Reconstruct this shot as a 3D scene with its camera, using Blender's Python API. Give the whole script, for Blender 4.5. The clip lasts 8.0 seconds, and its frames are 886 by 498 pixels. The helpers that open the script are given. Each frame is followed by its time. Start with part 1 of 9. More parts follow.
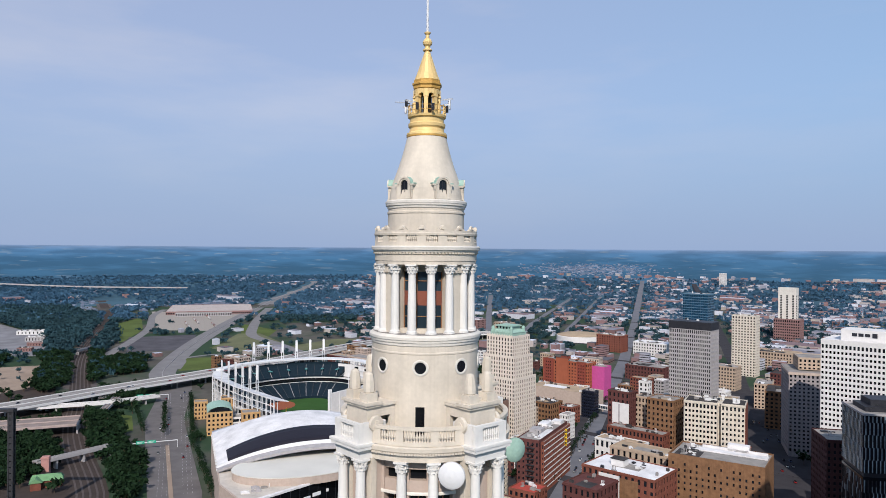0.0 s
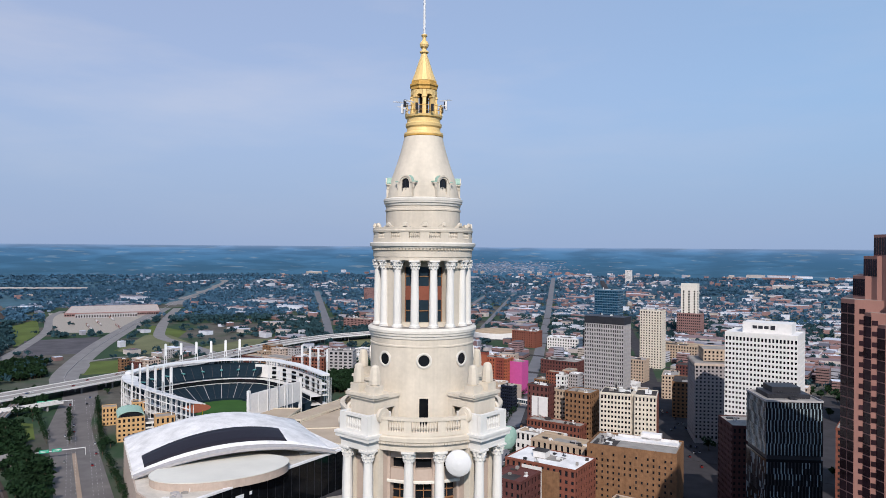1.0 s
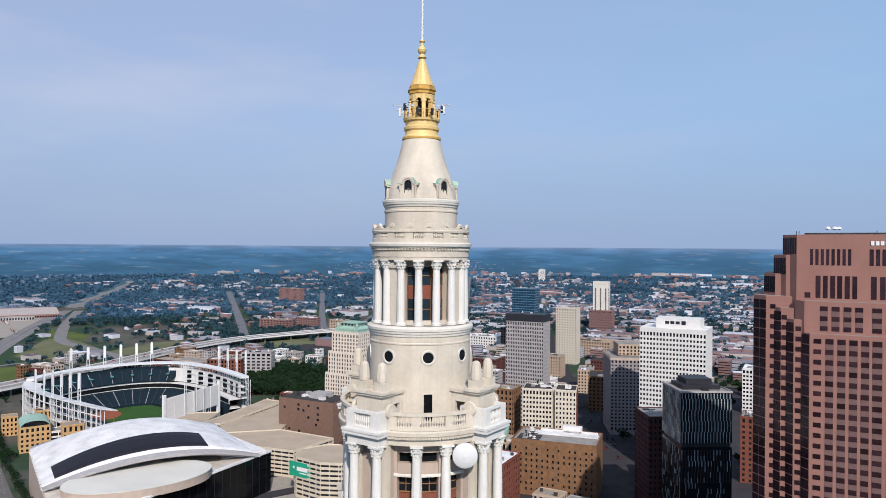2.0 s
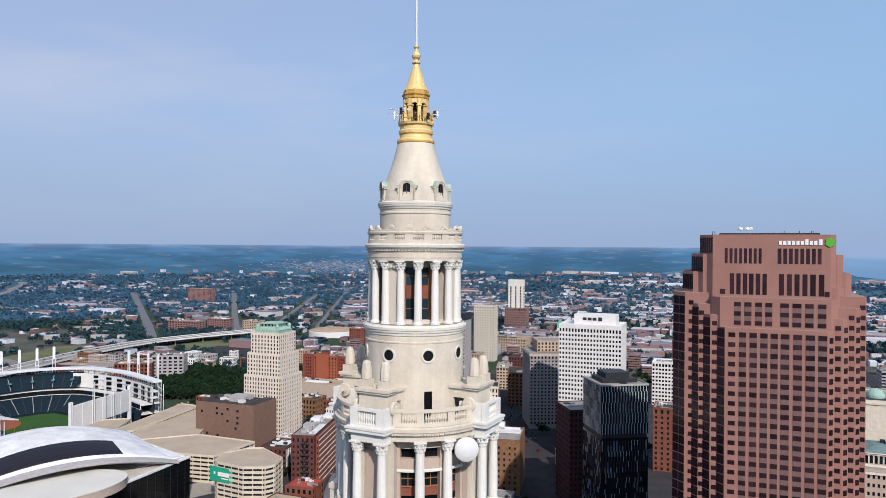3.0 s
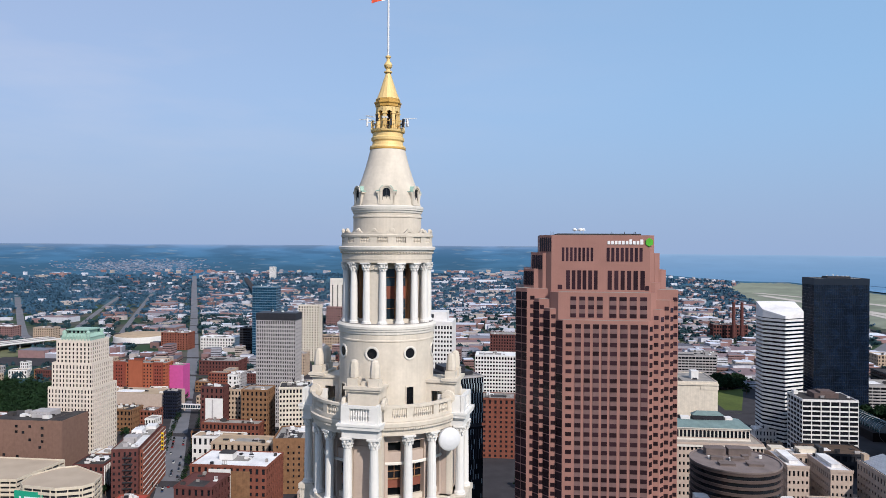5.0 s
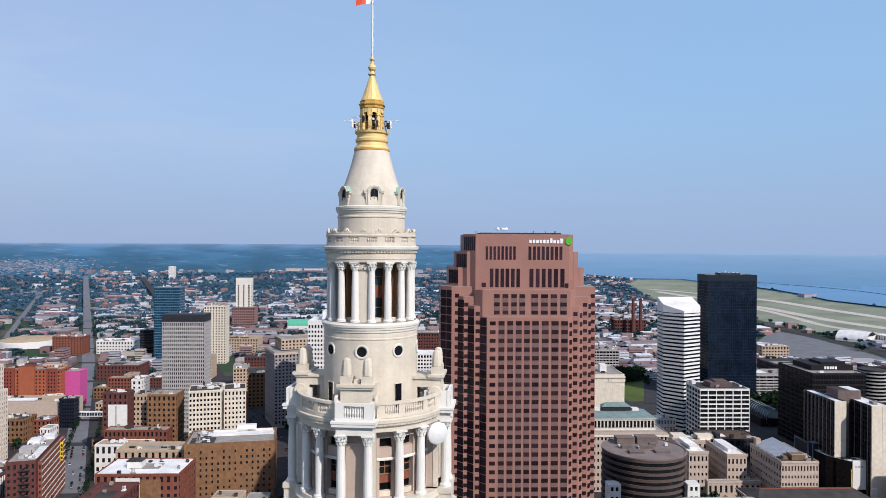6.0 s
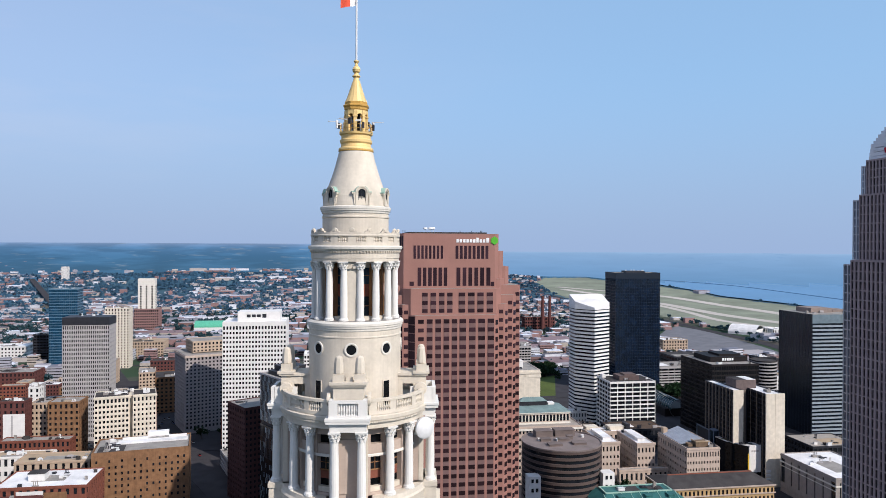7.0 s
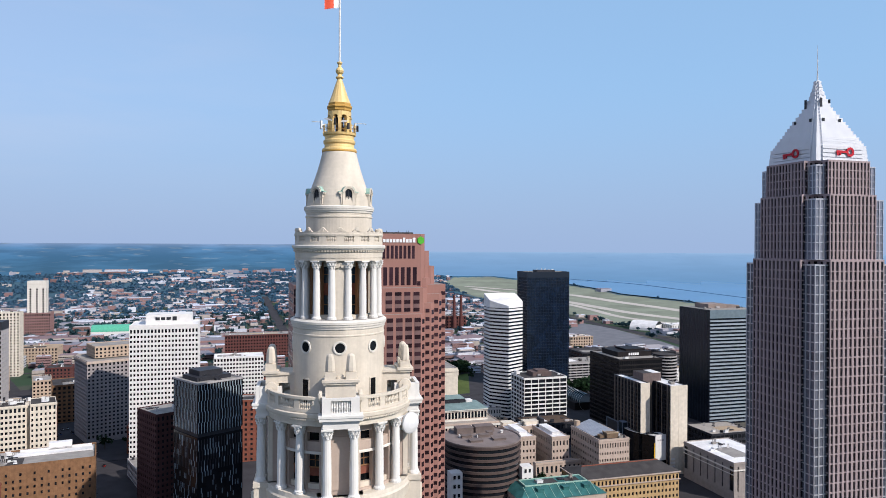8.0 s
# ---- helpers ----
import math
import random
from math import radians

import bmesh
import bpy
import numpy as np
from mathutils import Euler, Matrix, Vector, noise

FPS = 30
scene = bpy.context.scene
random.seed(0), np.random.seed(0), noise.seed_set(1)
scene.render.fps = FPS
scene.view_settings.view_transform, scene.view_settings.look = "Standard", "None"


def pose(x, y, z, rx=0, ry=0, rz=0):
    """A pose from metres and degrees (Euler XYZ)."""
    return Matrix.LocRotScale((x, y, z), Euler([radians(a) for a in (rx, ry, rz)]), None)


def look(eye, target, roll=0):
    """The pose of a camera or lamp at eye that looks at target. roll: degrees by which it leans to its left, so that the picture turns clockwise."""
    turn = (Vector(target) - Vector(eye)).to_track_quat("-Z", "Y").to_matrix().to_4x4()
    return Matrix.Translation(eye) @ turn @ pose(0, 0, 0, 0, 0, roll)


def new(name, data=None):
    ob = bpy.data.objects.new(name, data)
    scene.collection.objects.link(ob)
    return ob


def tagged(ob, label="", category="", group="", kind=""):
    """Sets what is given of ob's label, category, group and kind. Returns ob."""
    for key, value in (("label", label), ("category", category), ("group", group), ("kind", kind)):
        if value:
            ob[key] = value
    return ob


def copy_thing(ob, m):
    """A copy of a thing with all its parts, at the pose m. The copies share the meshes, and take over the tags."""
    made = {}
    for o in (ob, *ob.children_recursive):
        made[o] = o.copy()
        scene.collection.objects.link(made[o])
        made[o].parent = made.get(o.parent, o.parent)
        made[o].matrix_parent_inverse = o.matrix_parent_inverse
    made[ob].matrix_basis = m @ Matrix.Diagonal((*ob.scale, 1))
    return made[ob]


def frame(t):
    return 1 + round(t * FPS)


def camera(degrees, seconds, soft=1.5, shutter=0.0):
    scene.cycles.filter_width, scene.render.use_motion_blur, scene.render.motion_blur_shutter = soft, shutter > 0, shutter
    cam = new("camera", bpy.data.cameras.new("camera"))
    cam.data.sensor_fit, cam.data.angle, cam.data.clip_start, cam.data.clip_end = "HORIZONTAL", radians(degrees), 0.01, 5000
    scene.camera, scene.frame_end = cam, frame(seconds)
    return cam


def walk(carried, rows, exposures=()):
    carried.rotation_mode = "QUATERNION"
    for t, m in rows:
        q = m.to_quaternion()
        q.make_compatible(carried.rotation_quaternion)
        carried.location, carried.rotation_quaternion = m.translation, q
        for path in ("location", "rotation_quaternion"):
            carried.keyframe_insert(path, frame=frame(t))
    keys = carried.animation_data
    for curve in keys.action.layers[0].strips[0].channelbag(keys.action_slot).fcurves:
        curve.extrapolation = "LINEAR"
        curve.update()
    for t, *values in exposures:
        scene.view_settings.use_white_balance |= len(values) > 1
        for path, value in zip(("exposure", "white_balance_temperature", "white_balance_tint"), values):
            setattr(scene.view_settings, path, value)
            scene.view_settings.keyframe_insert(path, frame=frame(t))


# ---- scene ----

# ---------------------------------------------------------------- camera
cam = camera(64.0, 8.0, soft=0.8)
PATH = [
    (0.0, (32.067, -69.884, 191.842), (-7.429, 21.985, 191.923), 0.45),
    (0.5, (28.343, -72.652, 191.711), (-5.450, 21.465, 191.684), 0.44),
    (1.0, (24.316, -75.320, 191.588), (-3.680, 20.682, 191.485), 0.42),
    (1.5, (20.057, -77.683, 191.584), (-2.051, 19.843, 191.436), 0.41),
    (2.0, (15.733, -79.728, 191.631), (-0.544, 18.938, 191.503), 0.40),
    (2.5, (11.265, -81.519, 191.700), (1.019, 17.955, 191.562), 0.38),
    (3.0, (6.741, -82.978, 191.808), (2.565, 16.934, 191.597), 0.37),
    (3.5, (2.047, -84.201, 191.907), (4.309, 15.774, 191.710), 0.36),
    (4.0, (-2.688, -85.121, 192.011), (6.191, 14.483, 191.793), 0.35),
    (4.5, (-7.319, -85.706, 192.057), (7.871, 13.133, 191.800), 0.33),
    (5.0, (-12.163, -85.956, 192.148), (9.568, 11.654, 191.875), 0.32),
    (5.5, (-16.972, -85.931, 192.202), (11.151, 10.033, 191.879), 0.31),
    (6.0, (-21.902, -85.556, 192.221), (12.508, 8.337, 191.824), 0.29),
    (6.5, (-26.582, -85.026, 192.252), (13.688, 6.506, 191.816), 0.28),
    (7.0, (-31.308, -84.101, 192.244), (14.781, 4.644, 191.777), 0.27),
    (7.5, (-36.051, -82.825, 192.184), (15.703, 2.740, 191.760), 0.26),
    (8.0, (-40.646, -81.399, 192.125), (16.534, 0.639, 191.714), 0.24),
]
walk(cam, [(t, look(eye, target, roll)) for t, eye, target, roll in PATH], [(0.0, -0.08), (3.5, -0.04), (6.0, 0.02), (8.0, 0.1)])

# ---------------------------------------------------------------- light
SUN_AZ, SUN_EL = radians(161), radians(37)      # clockwise from +y, above the horizon
scene.view_settings.exposure = 0.0
world = bpy.data.worlds.new("sky")
world.use_nodes = True
scene.world = world
wn, wl = world.node_tree.nodes, world.node_tree.links
sky = wn.new("ShaderNodeTexSky")
sky.sky_type = "NISHITA"
sky.sun_disc = False
sky.sun_elevation, sky.sun_rotation = SUN_EL, SUN_AZ
sky.altitude, sky.air_density, sky.dust_density, sky.ozone_density = 200, 1.2, 0.3, 5.0
veil, tint = wn.new("ShaderNodeMix"), wn.new("ShaderNodeMix")
veil.data_type = tint.data_type = "RGBA"
tint.blend_type = "MULTIPLY"
tint.inputs["Factor"].default_value = 1.0
tint.inputs["B"].default_value = (1.01, 1.01, 1.08, 1)
veil.inputs["Factor"].default_value = 0.68                 # summer haze all over the sky
# the haze is milkier and a little pink over the land, clearer over the lake, with thin cloud
aim, apart, side, hue = wn.new("ShaderNodeTexCoord"), wn.new("ShaderNodeSeparateXYZ"), wn.new("ShaderNodeMapRange"), wn.new("ShaderNodeMix")
wisp, thin, flat, cloud = wn.new("ShaderNodeTexNoise"), wn.new("ShaderNodeMapRange"), wn.new("ShaderNodeMapping"), wn.new("ShaderNodeMix")
hue.data_type = cloud.data_type = "RGBA"
wl.new(aim.outputs["Generated"], apart.inputs[0])
wl.new(apart.outputs["X"], side.inputs["Value"])
side.interpolation_type = "SMOOTHSTEP"
side.inputs["From Min"].default_value, side.inputs["From Max"].default_value = -0.7, 0.8
wl.new(side.outputs[0], hue.inputs["Factor"])
hue.inputs["A"].default_value, hue.inputs["B"].default_value = (4.75, 5.68, 8.15, 1), (3.6, 6.0, 9.25, 1)
flat.inputs["Scale"].default_value = (1, 1, 4.5)
wl.new(aim.outputs["Generated"], flat.inputs["Vector"])
wl.new(flat.outputs[0], wisp.inputs["Vector"])
wisp.inputs["Scale"].default_value, wisp.inputs["Detail"].default_value, wisp.inputs["Roughness"].default_value = 2.6, 7, 0.55
thin.inputs["From Min"].default_value, thin.inputs["From Max"].default_value, thin.inputs["To Max"].default_value = 0.44, 0.70, 0.8
wl.new(wisp.outputs["Fac"], thin.inputs["Value"])
ebb, fade = wn.new("ShaderNodeMath"), wn.new("ShaderNodeMath")
ebb.operation, fade.operation = "SUBTRACT", "MULTIPLY"
ebb.inputs[0].default_value = 0.95
wl.new(side.outputs[0], ebb.inputs[1])
wl.new(ebb.outputs[0], fade.inputs[0])
wl.new(thin.outputs[0], fade.inputs[1])
wl.new(fade.outputs[0], cloud.inputs["Factor"])
wl.new(hue.outputs["Result"], cloud.inputs["A"])
cloud.inputs["B"].default_value = (6.7, 6.9, 8.3, 1)
wl.new(cloud.outputs["Result"], veil.inputs["B"])
wl.new(sky.outputs["Color"], tint.inputs["A"])
wl.new(tint.outputs["Result"], veil.inputs["A"])
wn["Background"].inputs["Strength"].default_value = 0.1
# the slate-blue haze that lies on the horizon all round
low, murk = wn.new("ShaderNodeMapRange"), wn.new("ShaderNodeMix")
murk.data_type = "RGBA"
low.interpolation_type = "SMOOTHSTEP"
wl.new(apart.outputs["Z"], low.inputs["Value"])
low.inputs["From Min"].default_value, low.inputs["From Max"].default_value = -0.02, 0.24
low.inputs["To Min"].default_value, low.inputs["To Max"].default_value = 0.9, 0.0
wl.new(low.outputs[0], murk.inputs["Factor"])
wl.new(veil.outputs["Result"], murk.inputs["A"])
murk.inputs["B"].default_value = (3.15, 4.3, 6.7, 1)
wl.new(murk.outputs["Result"], wn["Background"].inputs["Color"])
sun = new("sun", bpy.data.lights.new("sun", "SUN"))
sun.data.energy, sun.data.angle, sun.data.color = 5.0, radians(0.6), (1.0, 0.925, 0.865)
sun_dir = Vector((math.sin(SUN_AZ) * math.cos(SUN_EL), math.cos(SUN_AZ) * math.cos(SUN_EL), math.sin(SUN_EL)))
sun.matrix_basis = look(sun_dir * 900, (0, 0, 0))


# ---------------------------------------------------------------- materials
TONE_SCALE = 0.82      # deepens shade by colour: every base colour is scaled down


def mat(name, col, rough=0.85, metal=0.0, var=0.14, scale=0.35, fine=4.0, bump=0.15, streak=0.0, rnd=0.0, spec=0.22):
    """A procedural surface: two scales of mottling, rain streaks, a fine relief and a change from piece to piece."""
    col = [c * TONE_SCALE for c in col]
    m = bpy.data.materials.new(name)
    m.use_nodes = True
    n, l = m.node_tree.nodes, m.node_tree.links
    b = n["Principled BSDF"]
    b.inputs["Roughness"].default_value, b.inputs["Metallic"].default_value = rough, metal
    b.inputs["Specular IOR Level"].default_value = spec
    geo = n.new("ShaderNodeNewGeometry")
    big, small = n.new("ShaderNodeTexNoise"), n.new("ShaderNodeTexNoise")
    for node, s in ((big, scale), (small, fine)):
        node.inputs["Scale"].default_value, node.inputs["Detail"].default_value = s, 5
        l.new(geo.outputs["Position"], node.inputs["Vector"])
    add = n.new("ShaderNodeMath")
    add.operation = "MULTIPLY_ADD"
    add.inputs[1].default_value = 0.4
    l.new(small.outputs["Fac"], add.inputs[0])
    l.new(big.outputs["Fac"], add.inputs[2])
    fac = add.outputs[0]
    if streak:
        mp, st = n.new("ShaderNodeMapping"), n.new("ShaderNodeTexNoise")
        mp.inputs["Scale"].default_value = (1.3, 1.3, 0.06)
        l.new(geo.outputs["Position"], mp.inputs["Vector"])
        l.new(mp.outputs[0], st.inputs["Vector"])
        st.inputs["Scale"].default_value, st.inputs["Detail"].default_value = 1.0, 4
        a2 = n.new("ShaderNodeMath")
        a2.operation = "MULTIPLY_ADD"
        a2.inputs[1].default_value = streak
        l.new(st.outputs["Fac"], a2.inputs[0])
        l.new(fac, a2.inputs[2])
        fac = a2.outputs[0]
    if rnd:
        oi, a3 = n.new("ShaderNodeObjectInfo"), n.new("ShaderNodeMath")
        a3.operation = "MULTIPLY_ADD"
        a3.inputs[1].default_value = rnd
        l.new(oi.outputs["Random"], a3.inputs[0])
        l.new(fac, a3.inputs[2])
        fac = a3.outputs[0]
    mid = 0.7 + streak * 0.5 + rnd * 0.5
    ramp = n.new("ShaderNodeMapRange")
    ramp.inputs["From Min"].default_value, ramp.inputs["From Max"].default_value = mid - 0.3, mid + 0.3
    l.new(fac, ramp.inputs["Value"])
    mix = n.new("ShaderNodeMix")
    mix.data_type = "RGBA"
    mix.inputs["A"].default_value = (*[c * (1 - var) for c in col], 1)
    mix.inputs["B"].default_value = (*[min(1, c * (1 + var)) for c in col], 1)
    l.new(ramp.outputs[0], mix.inputs["Factor"])
    l.new(mix.outputs["Result"], b.inputs["Base Color"])
    if bump:
        bp = n.new("ShaderNodeBump")
        bp.inputs["Strength"].default_value, bp.inputs["Distance"].default_value = bump, 0.05
        l.new(small.outputs["Fac"], bp.inputs["Height"])
        l.new(bp.outputs[0], b.inputs["Normal"])
    return m


def glass(name, col, rough=0.12, var=0.5, spec=0.6):
    """Tinted window glass with darker and lighter panes."""
    return mat(name, col, rough, 0.0, var, 0.12, 0.5, 0.02, rnd=0.5, spec=spec)


CREAM = mat("cream_stone", (0.67, 0.60, 0.50), 0.8, var=0.15, streak=0.6, fine=2.5)
PALE = mat("pale_stone", (0.72, 0.68, 0.61), 0.75, var=0.12, streak=0.5, fine=2.5)
WHITE = mat("white_stone", (0.78, 0.76, 0.72), 0.7, var=0.08, streak=0.4, fine=2.5)
GOLD = mat("gold_leaf", (0.84, 0.60, 0.26), 0.5, 0.12, var=0.12, fine=3)
GOLDDARK = mat("gold_trim", (0.62, 0.36, 0.09), 0.5, 0.15, var=0.15)
COPPER = mat("copper_patina", (0.33, 0.49, 0.41), 0.7, var=0.2, scale=0.8)
TIMBER = mat("brown_timber", (0.30, 0.15, 0.07), 0.7, var=0.2, streak=0.3)
GLASS = glass("dark_glass", (0.012, 0.014, 0.018), spec=0.35)
GLASSB = glass("blue_glass", (0.018, 0.034, 0.050), spec=0.4)
GLASSK = glass("black_glass", (0.006, 0.007, 0.009), 0.15, spec=0.2)
GLASSP = glass("plum_glass", (0.036, 0.017, 0.022), 0.15, spec=0.35)
GLASSN = glass("navy_glass", (0.008, 0.014, 0.026), 0.1)
PINK = mat("pink_granite", (0.335, 0.17, 0.14), 0.6, var=0.10, scale=0.1, fine=1.5, streak=0.3)
MAUVE = mat("mauve_spandrel", (0.19, 0.115, 0.11), 0.4, var=0.15)
GREYC = mat("grey_concrete", (0.40, 0.38, 0.38), 0.85, streak=0.4)
WHITEC = mat("white_concrete", (0.74, 0.72, 0.70), 0.8, streak=0.3, var=0.08)
CHAR = mat("charcoal_metal", (0.028, 0.029, 0.036), 0.5, var=0.25)
RED = mat("red_brick", (0.215, 0.078, 0.054), 0.9, var=0.25, streak=0.3, rnd=0.3, spec=0.1)
DUSTYB = mat("dusty_brick", (0.27, 0.155, 0.145), 0.9, var=0.2, streak=0.3)
YELLOWS = mat("yellow_stone", (0.50, 0.34, 0.17), 0.9, var=0.16, streak=0.4)
# paler and bluer asphalt: haze over far streets put into the colour
ROADP = mat("hazed_pale_asphalt", (0.17, 0.172, 0.19), 0.95, var=0.2, scale=0.05, spec=0.1)
ORANGEB = mat("orange_brick", (0.36, 0.11, 0.06), 0.9, var=0.22, streak=0.3, scale=0.06, spec=0.1)
BROWNB = mat("brown_brick", (0.23, 0.125, 0.068), 0.9, var=0.3, streak=0.4, spec=0.1)
MAROON = mat("maroon_brick", (0.125, 0.05, 0.045), 0.9, var=0.2, streak=0.3, spec=0.1)
TANB = mat("tan_brick", (0.47, 0.36, 0.27), 0.9, var=0.14, streak=0.4, spec=0.1)
BEIGE = mat("beige_stone", (0.50, 0.40, 0.335), 0.85, var=0.12, streak=0.4)
OCHRE = mat("ochre_brick", (0.56, 0.35, 0.165), 0.9, var=0.15, streak=0.3)
MAGENTA = mat("magenta_paint", (0.55, 0.09, 0.30), 0.7, var=0.1)
ROOFG = mat("gravel_roof", (0.30, 0.28, 0.26), 0.95, var=0.25, scale=0.15, spec=0.1)
ROOFW = mat("white_membrane", (0.78, 0.76, 0.75), 0.6, var=0.26, scale=0.09, fine=0.7)
ROOFD = mat("tar_roof", (0.06, 0.055, 0.055), 0.9, var=0.4, scale=0.12, spec=0.1)
ROOFT = mat("tan_roof", (0.42, 0.32, 0.22), 0.95, var=0.2, scale=0.1, spec=0.1)
ASPH = mat("asphalt", (0.050, 0.047, 0.052), 0.95, var=0.25, scale=0.08, spec=0.1)
ROADC = mat("concrete_road", (0.22, 0.21, 0.21), 0.9, var=0.18, scale=0.06, spec=0.1)
DECKC = mat("bridge_concrete", (0.30, 0.28, 0.265), 0.9, var=0.18, scale=0.06, spec=0.1)
BROWNC = mat("brown_bridge_concrete", (0.27, 0.215, 0.19), 0.9, var=0.25, scale=0.1, streak=0.3)
PAVE = mat("pavement", (0.36, 0.32, 0.28), 0.9, var=0.2, spec=0.1)
GRASS = mat("grass", (0.095, 0.125, 0.035), 0.95, var=0.35, scale=0.02, fine=0.3, spec=0.1)
DRY = mat("dry_grass", (0.15, 0.155, 0.085), 0.95, var=0.3, scale=0.02, fine=0.3, spec=0.1)
BALLAST = mat("brown_ballast", (0.062, 0.048, 0.042), 0.95, var=0.3, scale=0.1, spec=0.1)
SLATEG = mat("grey_green_roof", (0.165, 0.235, 0.23), 0.7, var=0.25, scale=0.2)
SOIL = mat("bare_soil", (0.34, 0.26, 0.20), 0.95, var=0.2, scale=0.03, spec=0.1)
LEAF = mat("foliage", (0.012, 0.030, 0.012), 0.8, var=0.5, scale=0.05, fine=0.6, bump=0, spec=0.1)
# distance haze is painted into these two: bluer and paler than LEAF
LEAFM = mat("hazed_middle_foliage", (0.027, 0.062, 0.075), 0.9, var=0.45, scale=0.02, fine=0.2, bump=0, spec=0.1)
LEAFB = mat("hazed_far_foliage", (0.052, 0.12, 0.19), 0.9, var=0.4, scale=0.01, fine=0.1, bump=0, spec=0.1)
BARK = mat("bark", (0.10, 0.07, 0.05), 0.95)
STEELW = mat("white_steel", (0.76, 0.76, 0.76), 0.4, 0.0, var=0.06)
STEELD = mat("dark_steel", (0.05, 0.05, 0.055), 0.5, 0.3)
SEATS = mat("green_seats", (0.011, 0.023, 0.034), 0.6, var=0.3, fine=1.2, spec=0.1)
TURF = mat("turf", (0.04, 0.10, 0.025), 0.9, var=0.2, scale=0.05, spec=0.1)
CLAY = mat("infield_clay", (0.30, 0.09, 0.045), 0.95, var=0.15)
SIGNW = mat("sign_white", (0.85, 0.85, 0.85), 0.5, var=0.03)
SIGNG = mat("sign_green", (0.10, 0.45, 0.04), 0.5, var=0.05)
SIGNT = mat("sign_teal", (0.02, 0.36, 0.22), 0.6, var=0.08)
SIGNR = mat("sign_red", (0.55, 0.015, 0.03), 0.5, var=0.05)
SIGNY = mat("sign_yellow", (0.85, 0.55, 0.02), 0.5, var=0.05)
DECK = mat("deck_concrete", (0.46, 0.37, 0.28), 0.95, var=0.14, scale=0.06)


# ---------------------------------------------------------------- building blocks
def thing(name, x, y, z=0.0, yaw=0.0, label="", category="", group="", kind=""):
    e = new(name)
    e.matrix_basis = pose(x, y, z, 0, 0, yaw)
    return tagged(e, label, category, group, kind)


def mesh_of(name, bm, material):
    me = bpy.data.meshes.new(name)
    bm.to_mesh(me)
    bm.free()
    me.materials.append(material)
    return me


def part(name, bm, material, parent=None, label="", smooth=False, m=None):
    """Links a bmesh, or a finished mesh, as one mesh object under a thing or a part."""
    me = bm if isinstance(bm, bpy.types.Mesh) else mesh_of(name, bm, material)
    if smooth:
        me.shade_smooth()
    ob = new(name, me)
    if parent:
        ob.parent = parent
    if m is not None:
        ob.matrix_basis = m
    return tagged(ob, label)


def box(bm, x0, x1, y0, y1, z0, z1, m=None):
    vs = [bm.verts.new((x, y, z)) for z in (z0, z1) for y in (y0, y1) for x in (x0, x1)]
    for f in ((0, 2, 3, 1), (4, 5, 7, 6), (0, 1, 5, 4), (1, 3, 7, 5), (3, 2, 6, 7), (2, 0, 4, 6)):
        bm.faces.new([vs[i] for i in f])
    if m is not None:
        for v in vs:
            v.co = m @ v.co
    return vs


def boxes(*specs):
    bm = bmesh.new()
    for s in specs:
        box(bm, *s)
    return bm


def prism(bm, pts, z0, z1):
    lo, hi = [bm.verts.new((x, y, z0)) for x, y in pts], [bm.verts.new((x, y, z1)) for x, y in pts]
    n = len(pts)
    bm.faces.new(lo[::-1])
    bm.faces.new(hi)
    for i in range(n):
        bm.faces.new((lo[i], lo[(i + 1) % n], hi[(i + 1) % n], hi[i]))


def lathe(bm, prof, n=32, a0=0.0, a1=360.0, cap=True, cx=0.0, cy=0.0, m=None):
    """Turns a profile of (radius, height), from bottom to top, about the z axis."""
    full = abs(a1 - a0) >= 359.9
    k = n if full else n + 1
    rings = []
    for r, z in prof:
        ring = []
        for i in range(k):
            a = radians(a0 + (a1 - a0) * i / n)
            ring.append(bm.verts.new((cx + r * math.sin(a), cy - r * math.cos(a), z)))
        rings.append(ring)
    made = [v for ring in rings for v in ring]
    for lo, hi in zip(rings, rings[1:]):
        for i in range(n):
            j = (i + 1) % k
            bm.faces.new((lo[i], lo[j], hi[j], hi[i]))
    if cap and full:
        bm.faces.new(rings[0][::-1])
        bm.faces.new(rings[-1])
    if not full and len(rings) > 2:
        for i in (0, k - 1):
            try:
                bm.faces.new([ring[i] for ring in rings])
            except ValueError:
                pass
    if m is not None:
        for v in made:
            v.co = m @ v.co
    return made


def turned(prof, n=32, a0=0.0, a1=360.0):
    bm = bmesh.new()
    lathe(bm, prof, n, a0, a1)
    return bm


def at(r, ang, z=0.0):
    """A pose on a circle: ang degrees from the front (-y) towards +x, facing outwards."""
    a = radians(ang)
    return pose(r * math.sin(a), -r * math.cos(a), z, 0, 0, ang)


UNIT = mesh_of("window_pane", boxes((-0.5, 0.5, -0.04, 0.04, 0, 1)), GLASS)


def unit(material):
    me = UNIT.copy()
    me.materials.clear()
    me.materials.append(material)
    return me


PANES = {}


def panes(parent, material, spots):
    """Window panes that share one mesh. spots: x, y, z, turn, width, height."""
    if material.name not in PANES:
        PANES[material.name] = unit(material)
    for x, y, z, turn, w, h in spots:
        ob = new("window_pane", PANES[material.name])
        ob.parent = parent
        ob.matrix_basis = pose(x, y, z, 0, 0, turn) @ Matrix.Diagonal((w, 1, h, 1))


